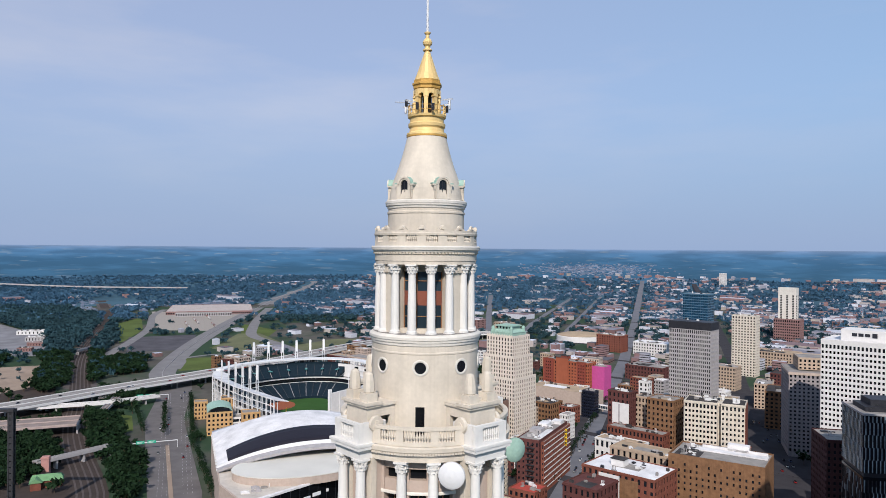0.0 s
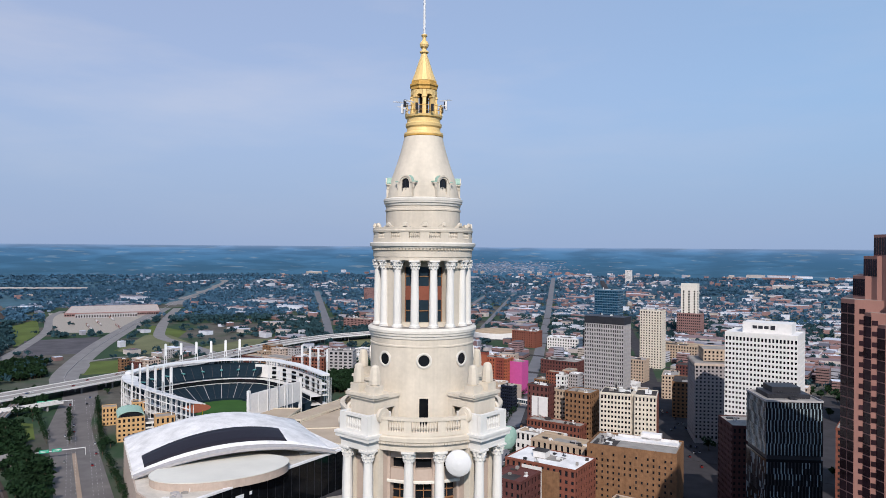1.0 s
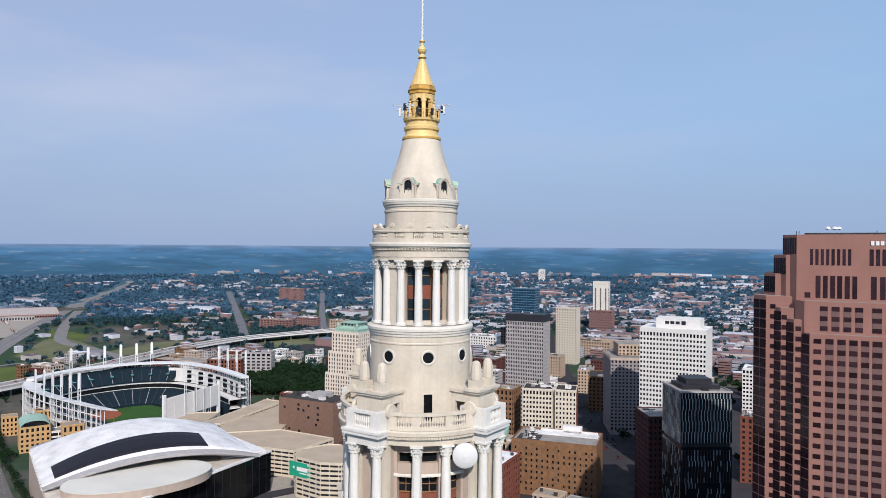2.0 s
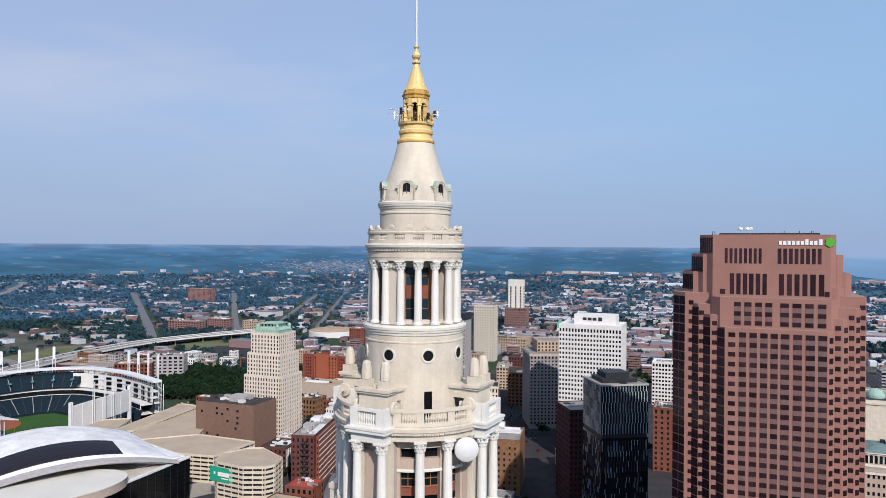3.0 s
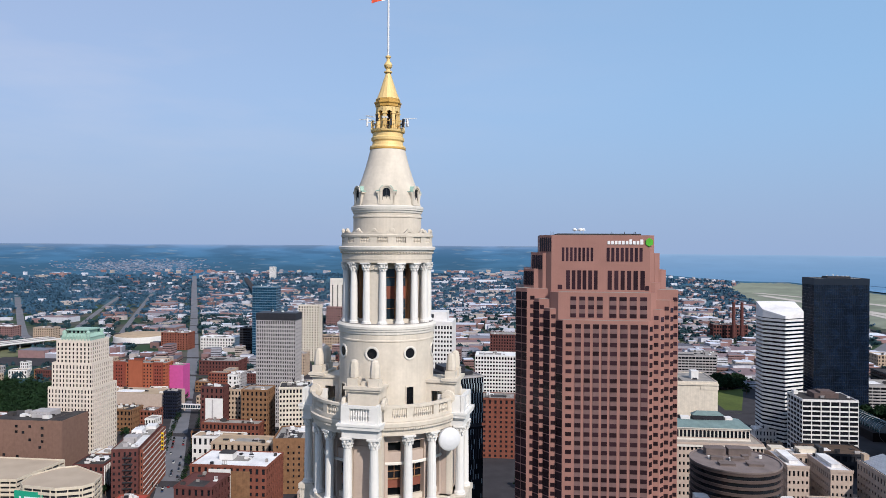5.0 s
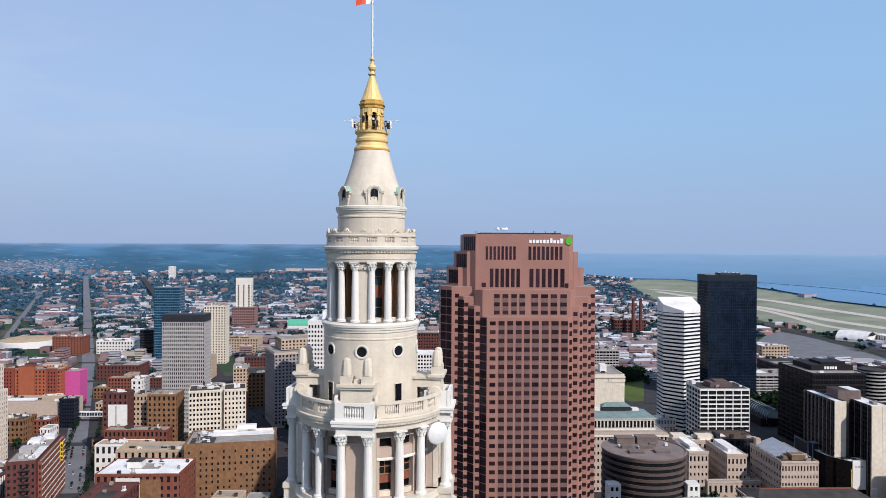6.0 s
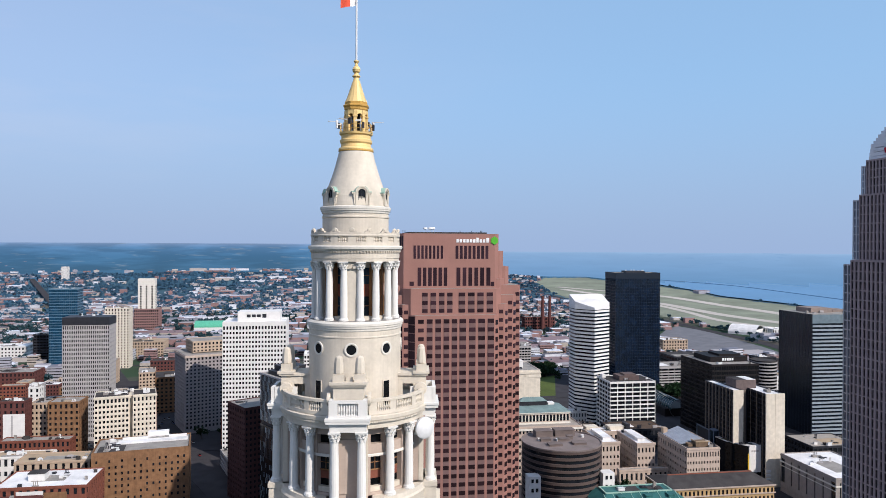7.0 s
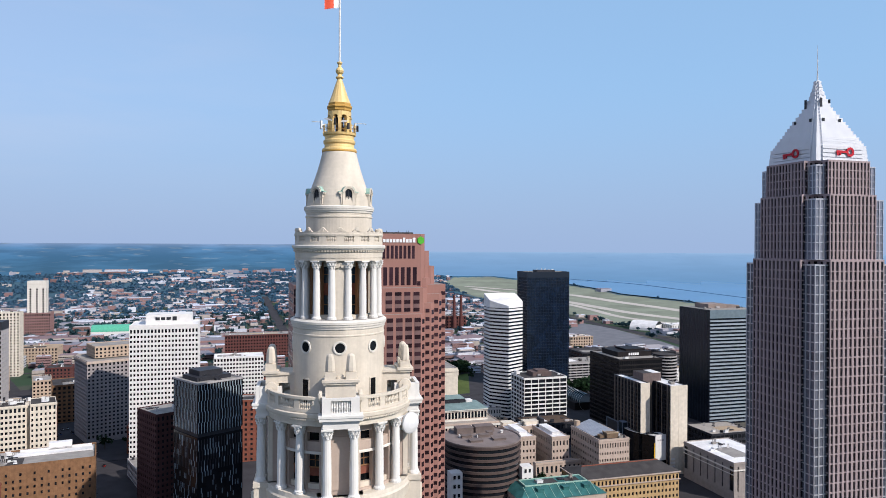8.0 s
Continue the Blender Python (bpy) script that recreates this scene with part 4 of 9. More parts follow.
def pink_tower():
    e = thing("skyscraper", 130, 224, -1.3, GRID, "pink granite stepped skyscraper with sawtooth corners and dark windows", "skyscraper")
    # zigzag of the corners: half widths where each slanted face begins and ends, and its depth
    zig = [(21.5, 24.9, 3.4), (28.1, 31.2, 6.5), (33.8, 36.4, 9.1), (38.2, 38.8, 9.7)]
    tops = [159.3, 164.4, 168.8, 173.6]
    fl = 4.24

    def across(x):
        """Widths on the front, set off towards the lake side."""
        return 4.63 + 0.898 * x

    deep = [0.0, 3.4, 6.5, 9.1]

    def plan(k, back):
        """Outline of the k-th block: a flat front that slants back at both ends."""
        a, b, d = zig[k]
        left = [(-36.7, back), (-36.7, deep[3] + 5.2), (-31.5, deep[3])] if k == 3 else [(across(-b), back), (across(-b), d), (across(-a), deep[k])]
        return left + [(across(a + 1), deep[k]), (across(b + 1), d), (across(b + 1), back)]

    for k in range(4):
        bm = bmesh.new()
        prism(bm, plan(k, 52 - k), 0, tops[k])
        part("wall", bm, PINK, e)
        bm = bmesh.new()
        prism(bm, [(x * 0.98, y * 0.98 + 0.5) for x, y in plan(k, 50 - k)], tops[k], tops[k] + 0.05)
        part("roof", bm, ROOFG, e)
    # upper tiers: ends of the front, the slanted corners, front, back, top
    tiers = [(-16.7, 3.6, 26.4, 3.0, 2.4, 48, 172.3), (-28.1, 4.6, 33.0, 2.6, 12.0, 47, 183.0), (-19.8, 4.0, 29.4, 3.0, 8.0, 46, 177.0), (-23.9, 5.0, 29.6, 2.6, 10.0, 45, 191.0), (-19.8, 5.5, 26.7, 2.4, 7.5, 44, 199.6)]
    for xa, sa, xb, sb, y0, y1, z1 in tiers:
        bm = bmesh.new()
        prism(bm, [(xa - sa, y1), (xa - sa, y0 + sa), (xa, y0), (xb, y0), (xb + sb, y0 + sb), (xb + sb, y1)], 100, z1)
        part("wall", bm, PINK, e)
        part("roof", boxes((xa + 0.5, xb - 0.5, y0 + 1, y1 - 1, z1, z1 + 0.05)), ROOFG, e)
    glz, spd = bmesh.new(), bmesh.new()
    spots, singles, tall = [], [], []
    # long strips of windows and dull panels on the middle bay
    for a, b in ((-15.2, -12.0), (-10.5, -7.3), (-5.9, -2.7), (-1.4, 1.7), (2.9, 6.6), (8.2, 11.9), (13.4, 17.3), (18.7, 22.3)):
        part("spandrel_strip", boxes((across(a), across(b), -0.10, 0.05, 4, 157.6)), MAUVE, e)
        z = 155.4
        while z > 6:
            spots.append(((a + b) / 2, -0.16, z, 0, (b - a) * 0.97, 2.05))
            z -= fl
    # single windows on the front facets and round the slanted faces
    for side in (-1, 1):
        y = 0.0
        for n in range(4):
            a, b, d = zig[n]
            x0 = (21.5, 24.9, 31.2, 36.4)[n]
            x1 = (21.5, 28.1, 33.8, 38.6)[n]
            z = (155.4, 159.7, 163.9, 168.1)[n]
            while z > 6:
                if n:
                    singles.append((side * ((x0 + x1) / 2 - 0.3) + (1.0 if side > 0 else 0), y - 0.06, z, 0, 2.3, 1.9))
                m = ((a + b) / 2, (y + d) / 2)
                if n < 3:
                    # left slants get oversized dark panes that stand in for their shade
                    singles.append((side * (m[0] + 0.05) + (1.0 if side > 0 else 0), m[1] - 0.06, z - (1.1 if side > 0 else 0.4), 45 * side, 2.6 if side > 0 else 4.4, 2.3 if side > 0 else 3.75))
                z -= fl
            y = d
    z = 155.4
    while z > 6:
        singles.append((-18.4, -0.06, z, 0, 3.1, 1.9))
        z -= fl
    # tall windows of the upper tiers
    for a, b in ((-17.4, -14.4), (-12.8, -9.7), (-8.1, -5.1), (-3.6, -0.6), (2.9, 6.5), (8.1, 11.8), (13.4, 16.9), (18.7, 22.2)):
        part("spandrel_strip", boxes((across(a), across(b), 2.30, 2.42, 160.3, 170.4)), MAUVE, e)
        for z0, h in ((160.5, 1.8), (164.4, 1.9), (168.5, 1.8)):
            tall.append(((a + b) / 2, 2.26, z0, 0, b - a, h))
    for a, b in ((-19.3, -17.3), (-16.3, -14.4), (-13.4, -11.4), (-10.6, -8.6), (-7.6, -5.6), (-4.6, -2.7), (2.6, 4.8), (6.1, 8.2), (9.4, 11.5), (12.8, 14.9), (16.1, 18.4), (19.7, 22.0)):
        tall.append(((a + b) / 2, 7.44, 173.4, 0, b - a, 9.2))
    for i in range(8):
        tall.append((-21.0 + i * 2.18, 7.44, 187.0, 0, 1.3, 6.6))
        tall.append((2.8 + i * 2.45, 7.44, 187.0, 0, 1.6, 6.6))
    for x, z, w in ((-22.6, 173.4, 2.4), (23.2, 173.2, 2.0)):
        tall.append((x, 7.44 if abs(x) < 25 else 7.9, z, 0, w, 2.2))
    spots, singles, tall = ([(across(x), y, z, turn, w * 0.9, h) for x, y, z, turn, w, h in row] for row in (spots, singles, tall))
    spots.sort(key=lambda s: -s[2])
    singles.sort(key=lambda s: -s[2])
    panes(e, GLASSP, tall + spots[:130] + singles[:110])
    for x, y, z, turn, w, h in spots[130:] + singles[110:]:
        box(glz, -w / 2, w / 2, -0.04, 0.04, 0, h, pose(x, y, z, 0, 0, turn))
    # windows of the outermost slanted faces and the side walls; left slants over-glazed to look shaded
    for side in (-1, 1):
        z = 168.5
        while z > 6:
            for k in range(8):
                xw = across(39.8) if side > 0 else -36.7
                box(glz, xw - 0.06, xw + 0.06, 17 + k * 4, 19.4 + k * 4, z, z + 1.9)
            if side < 0:
                for t in (0.22, 0.74):
                    box(glz, -1.7, 1.7, -0.06, 0.06, 0, 3.7, pose(-31.5 - 5.2 * t - 0.04, deep[3] + 5.2 * t - 0.04, z - 0.4, 0, 0, -45))
            z -= fl
    # dark glass strips on left corner slants only, put in as shade
    for xa, sa, xb, sb, y0, y1, z1 in tiers[1:]:
        for i in range(6):
            t = (i + 0.5) / 6
            box(glz, -0.44, 0.44, -0.06, 0.06, 0, 6.8, pose(xa - sa * t - 0.04, y0 + sa * t - 0.04, z1 - 8, 0, 0, -45))
    part("window_glazing", glz, GLASSP, e)
    # dark mechanical screens, aerials
    part("roof_screen", boxes((-17, 23, 10, 42, 199.6, 200.4)), ROOFD, e)
    for x, r in ((-14.5, 1.1), (-11.5, 1.5), (-9.8, 0.9)):
        bm = bmesh.new()
        lathe(bm, [(0.05, 0), (0.05, 1.2), (r, 1.5), (r * 0.9, 2.2), (r * 0.3, 2.6)], 12)
        part("roof_dish", bm, STEELW, e, m=pose(across(x), 12, 200.4))
    for x in (-20, -19, 9, 15, 19.5, 20.2):
        part("mast", boxes((x - 0.12, x + 0.12, 9, 9.24, 199.6, 201.2)), CHAR, e)
    # sign: plain bars and a green shape
    s = thing("roof_sign", 130, 224, -1.3, GRID, "white bars and a green six-sided mark high on the pink facade", "sign")
    x = 2.4
    for i in range(10):
        w = 1.9 if i < 9 else 2.2
        h = 2.4 if i in (6, 9) else 1.7
        part("bar", boxes((across(x), across(x + w * 0.72), 7.2, 7.48, 195.2, 195.2 + h)), SIGNW, s)
        x += w
    bm = bmesh.new()
    prism(bm, [(26.4 + 1.95 * math.sin(radians(60 * i)), 196.3 + 2.1 * math.cos(radians(60 * i))) for i in range(6)][::-1], 0, 0.4)
    for vtx in bm.verts:
        vtx.co = Vector((vtx.co.x, 7.5 - vtx.co.z, vtx.co.y))
    part("mark", bm, SIGNG, s)


pink_tower()


def key_tower():
    e = thing("skyscraper", 283, 86, 0, GRID, "tall dark stone skyscraper with a white stepped pyramid top", "skyscraper")
    DUSK = mat("grey_granite", (0.37, 0.295, 0.302), 0.7, var=0.12, scale=0.1, streak=0.3, spec=0.12)
    # corner metal and glass kept pale: sky reflection painted into their colour
    SILV = mat("pale_metal", (0.56, 0.56, 0.60), 0.35, 0.4, var=0.1, scale=0.1)
    DIM = glass("plum_grey_glass", (0.032, 0.025, 0.029), 0.2, spec=0.3)
    CORNER = glass("sky_pale_corner_glass", (0.15, 0.16, 0.20), 0.2, spec=0.4)
    tiers = [(22.4, 0, 187, 8.0), (20.0, 187, 215, 7.5), (17.8, 215, 229.7, 6.5)]
    for a, z0, z1, notch in tiers:
        fl = round((z1 - z0) / 4.1)
        b = a - notch
        n = 12
        for k, (x0, x1, y0, y1) in enumerate(((-a, a, -b, b), (-b, b, -a, a))):
            bm = bmesh.new()
            grid_walls(bm, x0, x1, y0, y1, z0, z1, n if k else n + 2, n + 2 if k else n, fl, 0.48, 0.13, 0.55, 0, 0.8)
            part("wall", bm, DUSK, e)
        c = a - 1.7
        bm = bmesh.new()
        grid_walls(bm, -c, c, -c, c, z0, z1 - 2, 16, 16, fl, 0.22, 0.10, 0.4, 0, 0.6)
        part("corner_wall", bm, SILV, e, "paler metal grid at the corners")
        part("glazing", boxes((-a + 0.5, a - 0.5, -b + 0.5, b - 0.5, z0, z1 - 0.5), (-b + 0.5, b - 0.5, -a + 0.5, a - 0.5, z0, z1 - 0.4)), DIM, e)
        part("corner_glazing", boxes((-c + 0.35, c - 0.35, -c + 0.35, c - 0.35, z0, z1 - 2.4)), CORNER, e)
    spots = []
    a, b = 22.4, 14.4
    for i in range(13):
        for k in range(22):
            z = 186 - 4.1 * (k + 1) + 0.5
            spots.append((-b + (i + 0.5) * 2 * b / 13, -a + 0.42, z, 0, 1.3, 3.0))
    panes(e, DIM, spots[:286])
    slope = [(229.7, 14.1), (235.1, 13.6), (237.0, 12.9), (239.5, 11.7), (242.4, 10.1), (245.4, 8.7), (248.3, 7.2), (251.8, 5.3), (255.2, 3.7), (259.1, 2.3), (263.0, 1.4), (267.9, 0.6)]
    roof = []
    for (z0, r0), (z1, r1) in zip(slope, slope[1:]):
        steps = max(1, round((z1 - z0) / 1.6))
        for i in range(steps):
            roof.append((r0 + (r1 - r0) * i / steps, z0 + (z1 - z0) * i / steps, z0 + (z1 - z0) * (i + 1) / steps))
    LEADW = mat("white_metal_roof", (0.74, 0.75, 0.78), 0.45, 0.1, var=0.06, scale=0.2)
    for r, z0, z1 in roof:
        bm = bmesh.new()
        box(bm, -r, r, -r, r, z0, z1)
        box(bm, -r * 0.8, r * 0.8, -r - 0.7, r + 0.7, z0, z1 - (z1 - z0) * 0.25)
        box(bm, -r - 0.7, r + 0.7, -r * 0.8, r * 0.8, z0, z1 - (z1 - z0) * 0.25)
        part("pyramid_step", bm, LEADW, e)
    for q in range(4):
        for z, r in ((246.9, 7.3), (256.7, 3.6)):
            for s in (-1,) if z > 250 else (-1, 1):
                bm = boxes((s * r * 0.62 - 0.6, s * r * 0.62 + 0.6, -0.12, 0.12, -1.5, 2.6))
                part("vent_slot", bm, CHAR, e, m=at(r + 0.85, q * 90, z))
    part("mast", turned([(0.35, 267.4), (0.2, 273), (0.06, 284)], 8), STEELW, e)
    for q, name in ((0, "front"), (3, "side")):
        s = thing("wall_sign", 283, 86, 0, GRID, "red sign shape on the white pyramid", "sign")
        bm = bmesh.new()
        lathe(bm, [(1.1, 0), (2.1, 0), (2.1, 0.3), (1.1, 0.3), (1.1, 0)], 12, cap=False, m=pose(3.2, 0, 0, 90, 0, 0))
        box(bm, -4.2, 1.4, -0.3, 0, -0.5, 0.5)
        box(bm, -4.0, -3.2, -0.3, 0, -1.7, -0.5)
        box(bm, -2.6, -1.8, -0.3, 0, -1.5, -0.5)
        part("mark", bm, SIGNR, s, m=at(14.9, q * 90, 233.8))


key_tower()


def white_grid_tower():
    e = building("office_tower", 119, 580, GRID, 56, 40, 122, 20, 14, 29, WHITEC, "white concrete office tower with a grid of small dark windows", "office tower",
                 n_units=0, pier=0.42, band=0.5, rec=0.6, head=3.0, single=300, roof=ROOFW)
    part("penthouse", boxes((-16, 22, -10, 12, 122, 131)), WHITEC, e)
    s = part("sign_bar", boxes((-8, -4.5, -10.3, -10, 126, 128.5), (-3.5, 0, -10.3, -10, 126, 128.5), (1, 4.5, -10.3, -10, 126, 128.5), (6, 9.5, -10.3, -10, 125.5, 129)), CHAR, e, "grey sign bars")


white_grid_tower()


def grey_tower():
    e = thing("office_tower", -18, 698, 0, GRID, "grey concrete slab tower with a dark metal crown", "office tower")
    block(e, -21.5, 21.5, -11, 11, 0, 113, 22, 10, 26, GREYC, pier=0.44, band=0.40, rec=0.7, foot=4, head=0.5, single=286)
    part("crown", boxes((-21.7, 21.7, -11.2, 11.2, 113.3, 121)), CHAR, e, "dark metal crown")
    units(e, -18, 18, -9, 9, 121, 4, 3)


grey_tower()


def glass_cube():
    e = thing("hotel_tower", 104.7, 406.6, 0, 12, "dark glass hotel block with a zigzag facade of slim fins", "hotel")
    part("wall", boxes((-16.5, 16.5, -16.5, 16.5, 0, 66.5), (-16.5, 16.5, -16.5, 16.5, 69, 101)), GLASSK, e)
    part("recess", boxes((-15.8, 15.8, -15.8, 15.8, 66.4, 69.1)), CHAR, e)
    rng = random.Random(4)
    FIN = mat("grey_fin", (0.33, 0.41, 0.47), 0.35, 0.3, var=0.3, rnd=0.6)
    low = bmesh.new()
    fin = mesh_of("facade_fin", boxes((-0.27, 0.27, -0.14, 0.1, 0, 3.4)), FIN)
    fin2 = mesh_of("facade_fin", boxes((-0.3, 0.3, -0.14, 0.1, 0, 3.4)), CHAR)
    k = 0
    for z0, nrow in ((69.2, 9), (2.0, 18)):
        for row in range(nrow):
            for i in range(16):
                for face in (0, 1):
                    x = -15.6 + i * 2.05 + (0.45 if (row // 2) % 2 else -0.15)
                    m = pose(x, -16.55, z0 + row * 3.5) if not face else pose(-16.55, -x, z0 + row * 3.5, 0, 0, -90)
                    if nrow == 9 or row > 11:
                        part("facade_fin", fin if nrow == 9 or rng.random() < 0.35 else fin2, FIN, e, m=m)
                    elif rng.random() < 0.35:
                        box(low, -0.27, 0.27, -0.14, 0.1, 0, 3.4, m)
    tagged(part("lower_fin_screen", low, FIN, e), "slim grey fins of the lower storeys", kind="stuff")
    part("parapet", boxes((-16.8, 16.8, -16.8, -16.2, 101, 102.2), (-16.8, -16.2, -16.2, 16.8, 101, 102.2), (16.2, 16.8, -16.2, 16.8, 101, 102.2), (-16.2, 16.2, 16.2, 16.8, 101, 102.2)), GREYC, e)
    part("roof", boxes((-16.2, 16.2, -16.2, 16.2, 100.8, 101.3)), ROOFG, e)
    part("plant_room", boxes((-8, 9, -3, 12, 101, 107.5), (-12, 13, -7, 13, 101, 104)), CHAR, e)
    units(e, -14, 14, -14, 14, 101.3, 9, 7, CHAR)
    # near-black maroon, darker than the shared MAROON brick
    building("office_building", 88.5, 459, 12, 26, 31, 72, 8, 10, 18, mat("blackish_maroon_brick", (0.07, 0.03, 0.03), 0.9, var=0.25, streak=0.3), "dark maroon brick slab beside the glass hotel", n_units=3, seed=2, pier=0.55, band=0.5)


glass_cube()


def stone_office():
    e = thing("office_building", 96, 699, 0, 5, "grey stone office block with a tan penthouse storey", "office building")
    # shade on the front is partly put into the stone's colour
    block(e, -30, 30, -25, 25, 0, 79, 16, 13, 20, mat("shade_toned_stone", (0.30, 0.27, 0.27), 0.9, streak=0.4), pier=0.5, band=0.5, rec=0.6, foot=5, head=2, single=200)
    part("cornice", boxes((-30.7, 30.7, -25.7, -24.9, 77, 79.3), (-30.7, -29.9, -24.9, 25.7, 77, 79.3)), BEIGE, e)
    block(e, -20, 26, -12, 20, 80.2, 91, 12, 8, 3, TANB, pier=0.5, band=0.5, head=1)


stone_office()


def bank_building():
    """The buff block with the notch in its front."""
    e = thing("office_building", 8, 582, 0, -4, "buff brick office block with rows of paired windows", "office building")
    block(e, -24, 2.6, -14, 12, 0, 64, 9, 8, 15, CREAM, pier=0.42, band=0.5, rec=0.6, head=1.5, single=135, roof=ROOFD)
    block(e, 5.4, 24, -14, 12, 0, 64, 6, 8, 15, CREAM, pier=0.55, band=0.5, rec=0.6, head=1.5, single=90, roof=ROOFD)
    part("link", boxes((2.6, 5.4, -9, 12, 0, 64)), CREAM, e)
    units(e, -22, 22, -10, 11, 64.3, 20, 5, None, 1.2)
    part("side_wall", boxes((24.02, 24.4, -13, 12, 0, 63)), RED, e, "bare red brick side wall")
    part("cornice", boxes((-24.5, 2.6, -14.6, -14.02, 63, 64.6), (5.4, 24.5, -14.6, -14.02, 63, 64.6)), CREAM, e)


bank_building()


def brown_block():
    e = thing("warehouse", 15, 492, 0, -9.5, "large brown brick block with small windows and a white roof", "warehouse")
    w, d, h = 66, 40, 42
    bm = boxes((-33, 33, -20, 20, 0, h))
    part("wall", bm, BROWNB, e)
    part("roof", boxes((-32, 32, -19, 19, h, h + 0.15)), ROOFG, e)
    part("roof_patch", boxes((-24, 31, 3, 12, h + 0.15, h + 0.9)), ROOFW, e, "long white roof sheet")
    part("roof_patch", boxes((-30, -12, -17, 0, h + 0.15, h + 0.3)), ROOFD, e, "tarred roof patch")
    part("parapet", boxes((-33, 33, -20, -19.4, h, h + 1.2), (-33, -32.4, -19.4, 20, h, h + 1.2), (32.4, 33, -19.4, 20, h, h + 1.2), (-32.4, 32.4, 19.4, 20, h, h + 1.2)), BROWNB, e)
    part("penthouse", boxes((2, 17, 12.5, 18.5, h, h + 5.5), (-16, 30, 12.5, 14, h, h + 2.4)), ROOFW, e)
    rng = random.Random(8)
    spots = []
    for k in range(8):
        for i in range(15):
            if rng.random() < 0.8:
                spots.append((-29.5 + i * 4.2, -20.02, 4 + k * 4.5, 0, 1.3, 1.9))
    panes(e, GLASS, spots)
    units(e, -30, -14, -16, 16, h + 0.15, 12, 6)


brown_block()
building("office_tower", -43, 1180, GRID, 42, 26, 122, 14, 8, 28, mat("pale_blue_band", (0.10, 0.19, 0.27), 0.4), "deep blue glass office tower with thin pale bands", "office tower", glz=glass("sky_blue_glass", (0.016, 0.075, 0.15), 0.15), pier=0.03, band=0.22, rec=0.3, n_units=2)
building("apartment_tower", 30, 1130, GRID, 36, 20, 93, 8, 5, 22, CREAM, "cream apartment tower with rows of windows", "apartment tower", pier=0.55, band=0.5, n_units=3)


def white_slab():
    e = thing("office_tower", 112, 1625, 0, GRID, "pale stone slab tower on a lower block", "office tower")
    block(e, -17, 19, -9, 9, 49, 108, 3, 2, 14, PALE, pier=0.7, band=0.3, rec=0.4, head=8)
    part("crown", boxes((-17, 19, -9, 9, 108.2, 116)), PALE, e)
    block(e, -24, 28, -16, 16, 0, 49, 12, 8, 8, DUSTYB, pier=0.4, band=0.5, rec=0.6, head=2)


white_slab()


def striped_tower():
    """White bands and dark glass, a slanting white cap."""
    e = thing("office_tower", 474, 537, 0, GRID, "white-banded office tower with a slanting white top", "office tower")
    pts = [(-17, -2), (-1, -19), (21, -6), (21, 18), (-17, 18)]
    gl = bmesh.new()
    for k in range(31):
        bm = bmesh.new()
        prism(bm, pts, 2 + k * 3.95, 2 + k * 3.95 + 2.1)
        part("wall_band", bm, WHITEC, e)
    prism(gl, [(x * 0.975, y * 0.975) for x, y in pts], 0, 124)
    part("glazing", gl, GLASSN, e)
    bm = bmesh.new()
    lo = [bm.verts.new((x, y, 123.5)) for x, y in pts]
    hi = [bm.verts.new((x, y, 126 + (y + 19) * 0.33)) for x, y in pts]
    bm.faces.new(hi)
    bm.faces.new(lo[::-1])
    for i in range(5):
        bm.faces.new((lo[i], lo[(i + 1) % 5], hi[(i + 1) % 5], hi[i]))
    part("roof_cap", bm, ROOFW, e)


striped_tower()


def black_tower():
    e = building("office_tower", 632, 642, GRID, 62, 36, 157, 26, 14, 38, mat("navy_mullion", (0.016, 0.024, 0.038), 0.35), "tall near-black glass office tower", "office tower", glz=glass("teal_black_glass", (0.009, 0.019, 0.042), 0.15, 0.6), pier=0.08, band=0.08, rec=0.35, head=7, n_units=0)
    part("penthouse", boxes((-12, 14, -8, 8, 157, 160)), CHAR, e)
    units(e, -14, 14, -8, 8, 160, 6, 3, STEELW, 0.6)


black_tower()
e = building("office_building", 470.4, 474.2, GRID, 48, 36, 56.5, 6, 5, 13, WHITEC, "white concrete grid office block with dark windows", pier=0.09, band=0.30, rec=0.9, head=1.2, n_units=4, seed=61, roof=ROOFD, single=78)
part("plant_room", boxes((-10, 11, -8, 9, 56.8, 61), (-4, 8, -6, 6, 61, 62.6)), mat("brown_cladding", (0.12, 0.085, 0.08), 0.8, var=0.25), e, "brown roof plant")
part("roof_house", boxes((-22, -18, 8, 14, 56.8, 60)), WHITEC, e)
SLABW = mat("black_brown_band", (0.017, 0.014, 0.015), 0.6, var=0.25, spec=0.15)
e = building("office_building", 567, 441, GRID, 51, 64, 74, 20, 26, 16, SLABW, "black glass slab office block", glz=GLASSK, pier=0.1, band=0.35, rec=0.3, n_units=5, seed=9, roof=ROOFG)
part("plant_room", boxes((-17, 24, -14, 20, 74.3, 79.5), (-4, 20, -8, 14, 79.5, 81.5)), SLABW, e, "dark metal plant storey")
part("sign_bar", boxes(*[(-4 + k * 2.6, -2.2 + k * 2.6, -14.25, -14.02, 75.6, 78.2) for k in range(5)]), SIGNW, e, "white sign bars")


